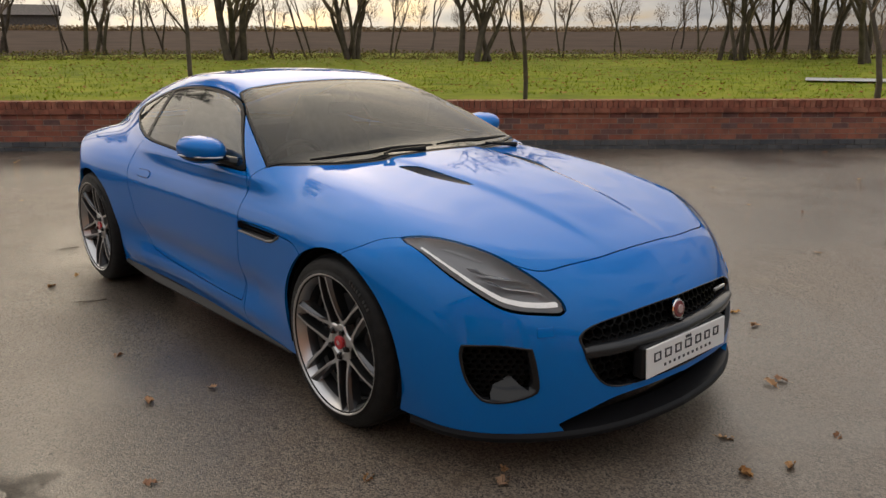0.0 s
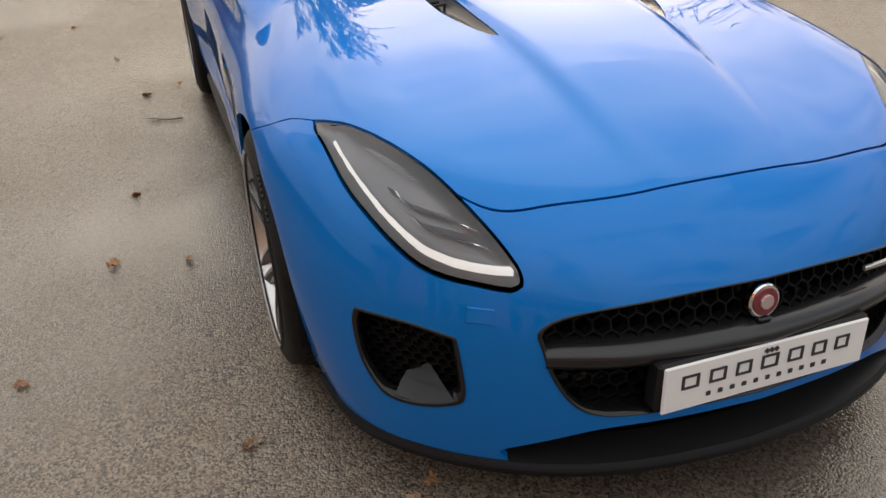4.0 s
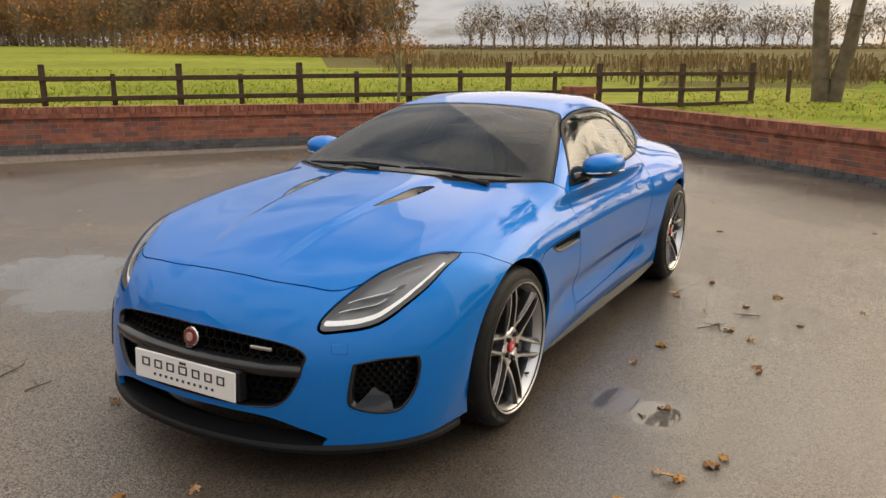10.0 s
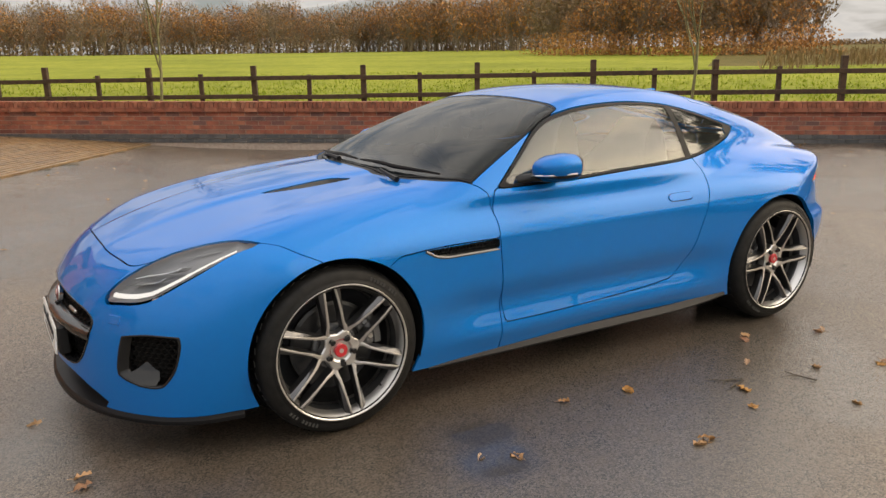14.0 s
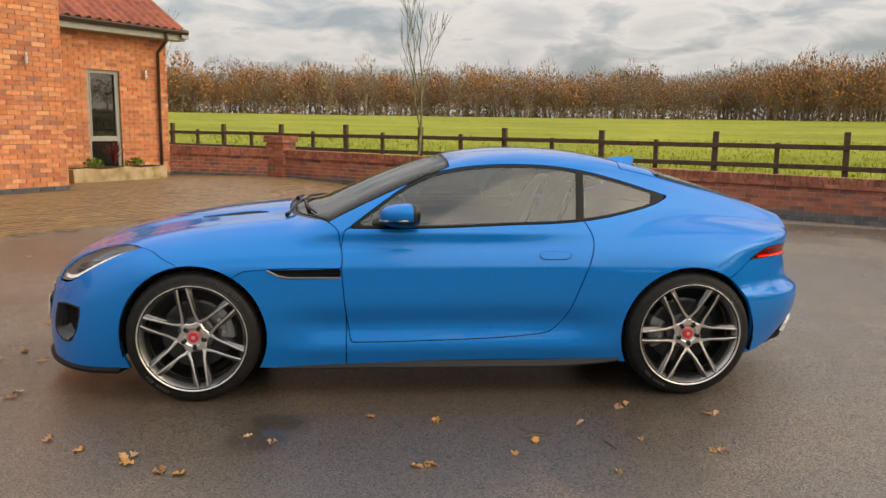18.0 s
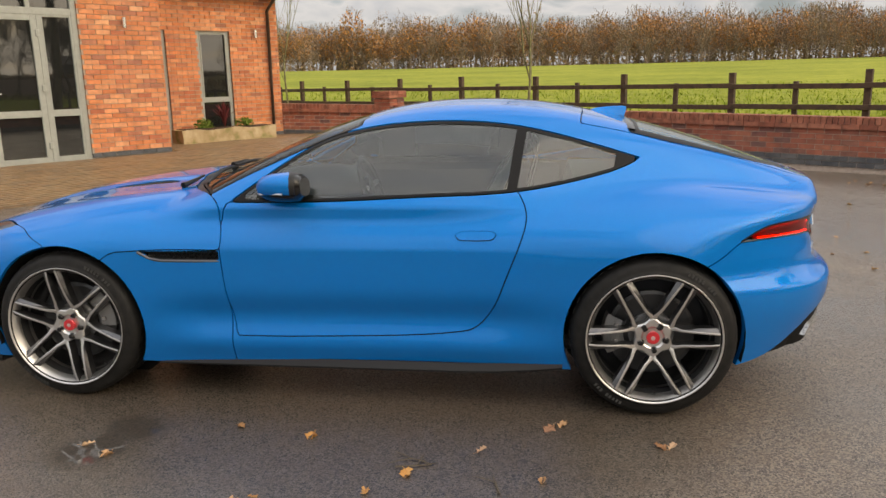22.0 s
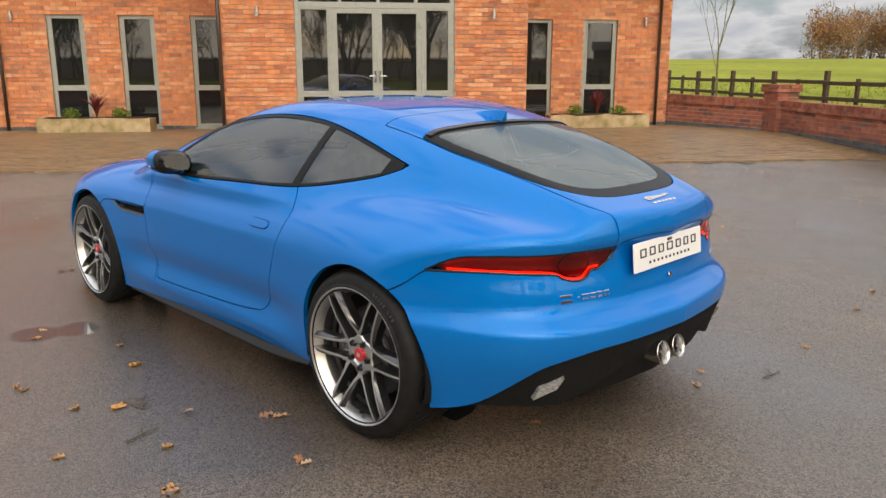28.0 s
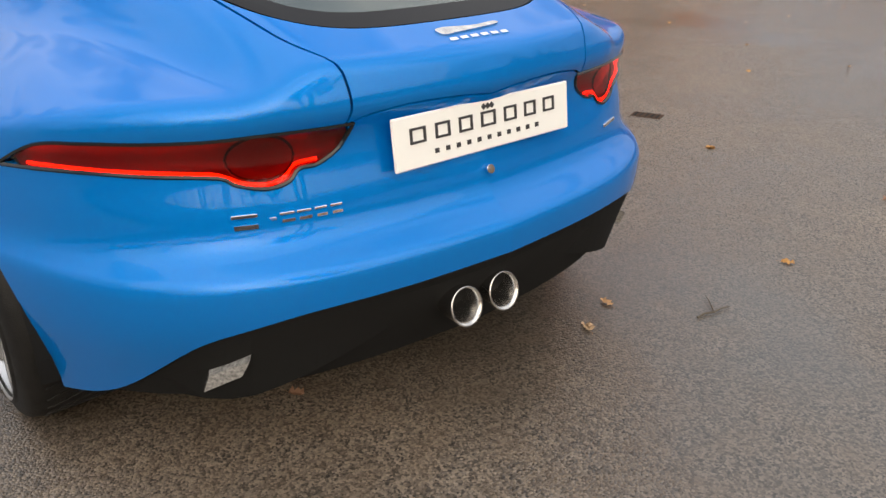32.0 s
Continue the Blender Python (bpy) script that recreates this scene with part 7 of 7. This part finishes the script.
part("rear_lip", ribbon([[tuple(on_skin(x + 0.0, y, o)) for x, o in ((1.226, -0.002), (1.234, 0.005), (1.260, 0.007), (1.266, 0.003), (1.25, -0.004))] for y in np.linspace(-0.475, 0.475, 21)]), black_gloss, car, smooth=True)
for y0, y1, xa, xb in ((0.62, -0.02, -0.715, -0.80), (-0.05, -0.64, -0.80, -0.69)):
    wiper = part("wiper", tube([tuple(on_skin(xa + (xb - xa) * u - 0.02 * math.sin(math.pi * u), y0 + (y1 - y0) * u, 0.012 + 0.006 * math.sin(math.pi * u))) for u in np.linspace(0, 1, 9)], [0.005, 0.007, 0.009, 0.010, 0.011, 0.010, 0.009, 0.007, 0.005], 6), trim_black, car)
    part("wiper_arm", tube([tuple(on_skin(-0.86 + 0.02 * u, (y0 * 0.15 + y1 * 0.85) * (1 - u) + (y0 * 0.5 + y1 * 0.5) * u, 0.012 + 0.012 * u)) for u in np.linspace(0, 1, 6)], [0.014, 0.012, 0.010, 0.009, 0.007, 0.006], 6), trim_black, wiper)
for s in (-1, 1):
    # mirror: painted cap, dark foot, glass
    def shell(nu=22, nv=12, lowest=-1.0, highest=1.0, a0=0.0, a1=360.0):
        rows = []
        for i in range(nu + 1):
            a = math.radians(a0 + (a1 - a0) * i / nu)
            row = []
            for j in range(nv + 1):
                b = math.asin(lowest + (highest - lowest) * j / nv)
                cx, cy, cz = math.cos(b) * math.cos(a), math.cos(b) * math.sin(a), math.sin(b)
                sx = 0.140 if cx < 0 else 0.062
                row.append((-0.215 + sx * np.sign(cx) * abs(cx) ** (0.9 if cx < 0 else 0.5), s * (0.902 + 0.105 * np.sign(cy) * abs(cy) ** 0.85), 0.982 + 0.064 * np.sign(cz) * abs(cz) ** 0.85 + 0.010 * cy))
            rows.append(row)
        return rows
    mirror = part("wing_mirror", ribbon(shell(lowest=-0.42, a0=78, a1=282)), paint, car, "blue wing mirror with a black foot", smooth=True)
    part("mirror_housing", ribbon(shell(lowest=-0.42, a0=-78, a1=78)), black_plastic, mirror, smooth=True)
    part("mirror_foot", ribbon([[(p[0] * 1.0, p[1], p[2] - 0.002) for p in r] for r in shell(nv=6, highest=-0.42)]), black_gloss, mirror, smooth=True)
    part("mirror_arm", tube([(-0.40, s * 0.775, 0.912), (-0.37, s * 0.80, 0.926), (-0.32, s * 0.83, 0.936), (-0.27, s * 0.87, 0.940)], [0.035, 0.028, 0.022, 0.022], 8), black_gloss, mirror, smooth=True)
    loop = [(-0.150, s * (0.898 + 0.070 * np.sign(math.cos(a)) * abs(math.cos(a)) ** 0.7), 0.982 + 0.040 * np.sign(math.sin(a)) * abs(math.sin(a)) ** 0.7 + 0.010 * math.cos(a)) for a in np.linspace(0, 2 * math.pi, 29)[:-1]]
    rim_loop = [(-0.166, s * 0.898 + (p[1] - s * 0.898) * 1.30, 0.982 + (p[2] - 0.982) * 1.34) for p in loop]
    bm = ribbon([[(p[0] - 0.015, p[1], p[2]), p, (q[0], q[1], q[2])] for p, q in zip(rim_loop, loop)], close=True)
    part("mirror_rim", bm, black_gloss, mirror, smooth=True)
    bm = bmesh.new()
    front_ring = [bm.verts.new((p[0] + 0.001, p[1], p[2])) for p in loop]
    back_ring = [bm.verts.new((p[0] - 0.006, p[1], p[2])) for p in loop]
    bm.faces.new(front_ring)
    for q in range(len(loop)):
        bm.faces.new((front_ring[q], front_ring[(q + 1) % len(loop)], back_ring[(q + 1) % len(loop)], back_ring[q]))
    bmesh.ops.recalc_face_normals(bm, faces=bm.faces)
    part("mirror_glass", bm, mirror_glass, mirror)
    part("indicator", tube([(-0.350, s * 0.86, 0.953), (-0.357, s * 0.90, 0.955), (-0.325, s * 0.965, 0.960), (-0.215, s * 1.010, 0.965)], 0.0045, 6), alloy_bright, mirror)
    part("quarter_sail", ribbon([[(-0.50, s * 0.792, 0.912), (-0.40, s * 0.79, 0.915)], [(-0.44, s * 0.768, 0.955), (-0.40, s * 0.775, 0.94)], [(-0.385, s * 0.745, 0.992), (-0.38, s * 0.745, 0.99)]]), black_gloss, mirror)


# wheels: six pairs of slim spokes that spring from a six-sided hub
def lathe(profile, n=64):
    """A bmesh turned about the y axis from (radius, y) pairs."""
    bm = bmesh.new()
    rings = [[bm.verts.new((r * math.cos(2 * math.pi * k / n), y, r * math.sin(2 * math.pi * k / n))) for k in range(n)] for r, y in profile]
    for a, b in zip(rings, rings[1:]):
        for k in range(n):
            bm.faces.new((a[k], b[k], b[(k + 1) % n], a[(k + 1) % n]))
    return bm


spoke_off = spline([0.070, 0.088, 0.108, 0.135, 0.20, 0.272], [0.0395, 0.0395, 0.0345, 0.0315, 0.0280, 0.0225])
spoke_half = spline([0.070, 0.088, 0.115, 0.16, 0.272], [0.0105, 0.0080, 0.0060, 0.0050, 0.0044])


def wheel(name, width, m, turn, caliper_at):
    """A wheel about its own y axis, outer face towards -y; turn: where its spokes stand."""
    root = new(name)
    root.parent = car
    w = width
    tyre = part("tyre", lathe([(0.266, 0.002), (0.274, -0.004), (0.279, -0.007), (0.287, -0.004), (0.289, -0.001), (0.296, 0.000), (0.312, 0.004), (0.326, 0.012), (0.331, 0.018), (0.336, 0.026), (0.341, 0.045), (0.343, 0.07), (0.343, w - 0.05), (0.338, w - 0.02), (0.31, w), (0.262, w)]), rubber, root, smooth=True)
    bm = bmesh.new()
    for k in range(44):
        for side, y in ((0, 0.085), (1, w * 0.5), (0.5, w - 0.06)):
            a = 2 * math.pi * (k + side * 0.5) / 44
            box(bm, -0.014, -0.035, 0.336, 0.010, 0.035, 0.3448, pose(0, 0, 0, 0, math.degrees(a), 0) @ pose(0, y, 0, 0, 0, 22))
    part("tread", bm, rubber, tyre)
    # raised marks moulded into the side wall
    for a0 in (25, 205):
        for k in (0, 1, 2, 3, 4, 6, 7, 8):
            part("side_wall_mark", boxed(-0.0045, -0.0005, 0.300, 0.0045, 0.004, 0.314, 0, pose(0, 0, 0, 0, a0 + k * 3.0, 0)), tyre_mark, tyre)
    part("rim", lathe([(0.240, 0.10), (0.252, 0.030), (0.264, 0.012), (0.270, 0.000), (0.2745, -0.006), (0.279, -0.007), (0.2805, -0.003), (0.276, 0.008), (0.264, 0.016)]), alloy_bright, root, smooth=True)
    part("barrel", lathe([(0.266, 0.013), (0.248, 0.045), (0.238, 0.12), (0.238, w - 0.03), (0.0, w - 0.03)]), alloy_mid, root, smooth=True)
    stations = [0.070, 0.088, 0.100, 0.115, 0.14, 0.18, 0.225, 0.272]
    for k in range(6):
        rot = Matrix.Rotation(math.radians(turn + 60 * k), 4, "Y")
        for s in (-1, 1):
            rows_d, rows_b = [], []
            for r in stations:
                half, c = float(spoke_half(r)), s * float(spoke_off(r))
                y = 0.036 - 0.031 * math.sin(min(1, max(0, (r - 0.06) / 0.19)) * math.pi / 2)
                # the flank on the outer side of each pair widens towards the rim
                grow = 0.003 + 0.115 * max(0, r - 0.10)
                near, far = (0.002, grow) if s > 0 else (grow, 0.002)
                rows_b.append([rot @ Vector((r, y, c - half)), rot @ Vector((r, y - 0.0012, c)), rot @ Vector((r, y, c + half))])
                rows_d.append([rot @ Vector((r, y + 0.050, c - half * 0.8 - near)), rot @ Vector((r, y + 0.012, c - half - near * 0.85)), rot @ Vector((r, y + 0.001, c - half * 1.03)), rot @ Vector((r, y + 0.001, c + half * 1.03)), rot @ Vector((r, y + 0.012, c + half + far * 0.85)), rot @ Vector((r, y + 0.050, c + half * 0.8 + far))])
            spoke = part("spoke", ribbon(rows_d), alloy_flank, root)
            part("spoke_face", ribbon(rows_b), alloy_bright, spoke)
    # hub: a dished six-sided boss with its points between the pairs
    bm = bmesh.new()
    rings = []
    for f, y in ((1.0, 0.075), (1.0, 0.036), (0.92, 0.031), (0.62, 0.030), (0.52, 0.036), (0.36, 0.037)):
        ring = []
        for q in range(36):
            a = math.radians(turn + 10 * q)
            point = 1 + 0.10 * math.cos(6 * math.radians(10 * q) + math.pi)
            ring.append(bm.verts.new((0.079 * f * (point if f > 0.7 else 1) * math.cos(a), y, -0.079 * f * (point if f > 0.7 else 1) * math.sin(a))))
        rings.append(ring)
    for r0, r1 in zip(rings, rings[1:]):
        for q in range(36):
            bm.faces.new((r0[q], r0[(q + 1) % 36], r1[(q + 1) % 36], r1[q]))
    bm.faces.new(rings[-1])
    bmesh.ops.recalc_face_normals(bm, faces=bm.faces)
    hub = part("hub", bm, alloy_bright, root)
    cap = disc("centre_cap", (0, 0.037, 0), (0, -1, 0), 0.027, 0.012, red_mat, hub, "red centre cap")
    disc("cap_relief", (0, 0.0255, 0), (0, -1, 0), 0.010, 0.0015, badge_pale, cap, sides=7)
    for k in range(5):
        a = math.radians(132 + 72 * k)
        c = (0.054 * math.cos(a), 0.036, 0.054 * math.sin(a))
        disc("nut_recess", (c[0], 0.0345, c[2]), (0, -1, 0), 0.0155, 0.004, alloy_dark, hub, sides=16)
        disc("wheel_nut", c, (0, -1, 0), 0.0115, 0.018, black_gloss, hub, sides=6)
    valve = math.radians(turn + 28)
    part("valve", tube([(0.246 * math.cos(valve), 0.035, -0.246 * math.sin(valve)), (0.238 * math.cos(valve), 0.015, -0.238 * math.sin(valve))], 0.005, 6), black_plastic, root)
    disc("brake_disc", (0, 0.13, 0), (0, -1, 0), 0.182, 0.02, alloy_dark, root, sides=40)
    disc("disc_bell", (0, 0.12, 0), (0, -1, 0), 0.095, 0.03, caliper_grey, root, sides=28)
    rows = [[(r * math.cos(a), y, r * math.sin(a)) for r, y in ((0.115, 0.13), (0.117, 0.085), (0.135, 0.072), (0.165, 0.078), (0.168, 0.070), (0.200, 0.082), (0.206, 0.13))] for a in np.radians(np.linspace(caliper_at - 26, caliper_at + 26, 9))]
    cal = part("brake_caliper", ribbon(rows), caliper_grey, root)
    for d in (-14, 12):
        a = math.radians(caliper_at + d)
        disc("caliper_bolt", (0.15 * math.cos(a), 0.078, 0.15 * math.sin(a)), (0, -1, 0), 0.012, 0.010, steel, cal, sides=6)
    root.matrix_local = m
    return root


wheel("wheel_front", 0.255, pose(-1.311, -0.925, 0.345), 20, 22)
wheel("wheel_rear", 0.295, pose(1.311, -0.950, 0.345), 59, 180)
wheel("wheel_front", 0.255, pose(-1.311, 0.925, 0.345, 0, 0, 180), 16, 158)
wheel("wheel_rear", 0.295, pose(1.311, 0.950, 0.345, 0, 0, 180), 40, 0)

# cabin, as seen through the glass
part("dashboard", ribbon([[(-0.80, y, 0.86), (-0.60, y, 0.90 + 0.03 * math.exp(-((y - 0.36) / 0.2) ** 2)), (-0.30, y, 0.885 + 0.05 * math.exp(-((y - 0.36) / 0.2) ** 2)), (-0.22, y, 0.80), (-0.26, y, 0.60), (-0.3, y, 0.3)] for y in np.linspace(-0.78, 0.78, 25)]), cabin_dark, car, smooth=True)
part("cabin_tub", boxed(-0.8, -0.77, 0.23, 1.15, 0.77, 0.30, 0.02), cabin_dark, car)
for s in (-1, 1):
    part("door_card", ribbon([[(x, s * 0.795, 0.30), (x, s * 0.76, 0.60), (x, s * 0.775, 0.86), (x, s * 0.80, 0.90)] for x in np.linspace(-0.55, 0.95, 9)]), cabin_dark, car)
    cx = 0.52
    seat_rows, back_rows = [], []
    for y in np.linspace(-0.27, 0.27, 11):
        e = (abs(y) / 0.27) ** 4
        seat_rows.append([(cx - 0.55, s * 0.37 + y, 0.36), (cx - 0.54, s * 0.37 + y, 0.50 + 0.05 * e), (cx - 0.30, s * 0.37 + y, 0.49 + 0.07 * e), (cx, s * 0.37 + y, 0.46 + 0.08 * e)])
        back_rows.append([(cx - 0.02 - 0.06 * e, s * 0.37 + y, 0.44), (cx + 0.05 - 0.08 * e, s * 0.37 + y, 0.65), (cx + 0.14 - 0.08 * e, s * 0.37 + y * 0.92, 0.88), (cx + 0.20 - 0.04 * e, s * 0.37 + y * 0.55, 1.02), (cx + 0.23, s * 0.37 + y * 0.48, 1.11), (cx + 0.27, s * 0.37 + y * 0.4, 1.125), (cx + 0.31, s * 0.37 + y * 0.5, 1.05), (cx + 0.26, s * 0.37 + y * 0.9, 0.85), (cx + 0.16, s * 0.37 + y, 0.44)])
    part("seat", ribbon(seat_rows), seat_grey, car, "pale grey leather seat", smooth=True)
    part("seat_back", ribbon(back_rows), seat_grey, car, smooth=True)
ring = [(-0.14 - 0.35 * 0.17 * math.sin(a), 0.37 + 0.18 * math.cos(a), 0.80 + 0.17 * math.sin(a)) for a in np.linspace(0, 2 * math.pi, 33)]
wheel_s = part("steering_wheel", tube(ring, 0.015, 8, False), cabin_dark, car, smooth=True)
for a in (0.1, math.pi - 0.1, -math.pi / 2):
    part("spoke", tube([(-0.16, 0.37, 0.80), (-0.14 - 0.35 * 0.17 * math.sin(a), 0.37 + 0.18 * math.cos(a), 0.80 + 0.17 * math.sin(a))], 0.013, 6), alloy_mid, wheel_s)
disc("boss", (-0.19, 0.37, 0.80), (1, 0, 0.35), 0.06, 0.05, cabin_dark, wheel_s)
part("rear_deck", ribbon([[(0.95, y, 0.70), (1.0, y, 0.93), (1.3, y, 0.94), (1.9, y, 0.86)] for y in np.linspace(-0.6, 0.6, 7)]), cabin_dark, car)
part("headlining", ribbon([[tuple(on_skin(x, y, -0.035)) for x in np.linspace(0.1, 1.1, 8)] for y in np.linspace(-0.45, 0.45, 9)]), cabin_pale, car)
part("rear_mirror", boxed(-0.115, -0.11, 1.09, -0.095, 0.11, 1.15, 0.009), cabin_dark, car)
part("mirror_stalk", boxed(-0.10, -0.03, 1.14, -0.02, 0.03, 1.20, 0.012), cabin_dark, car)
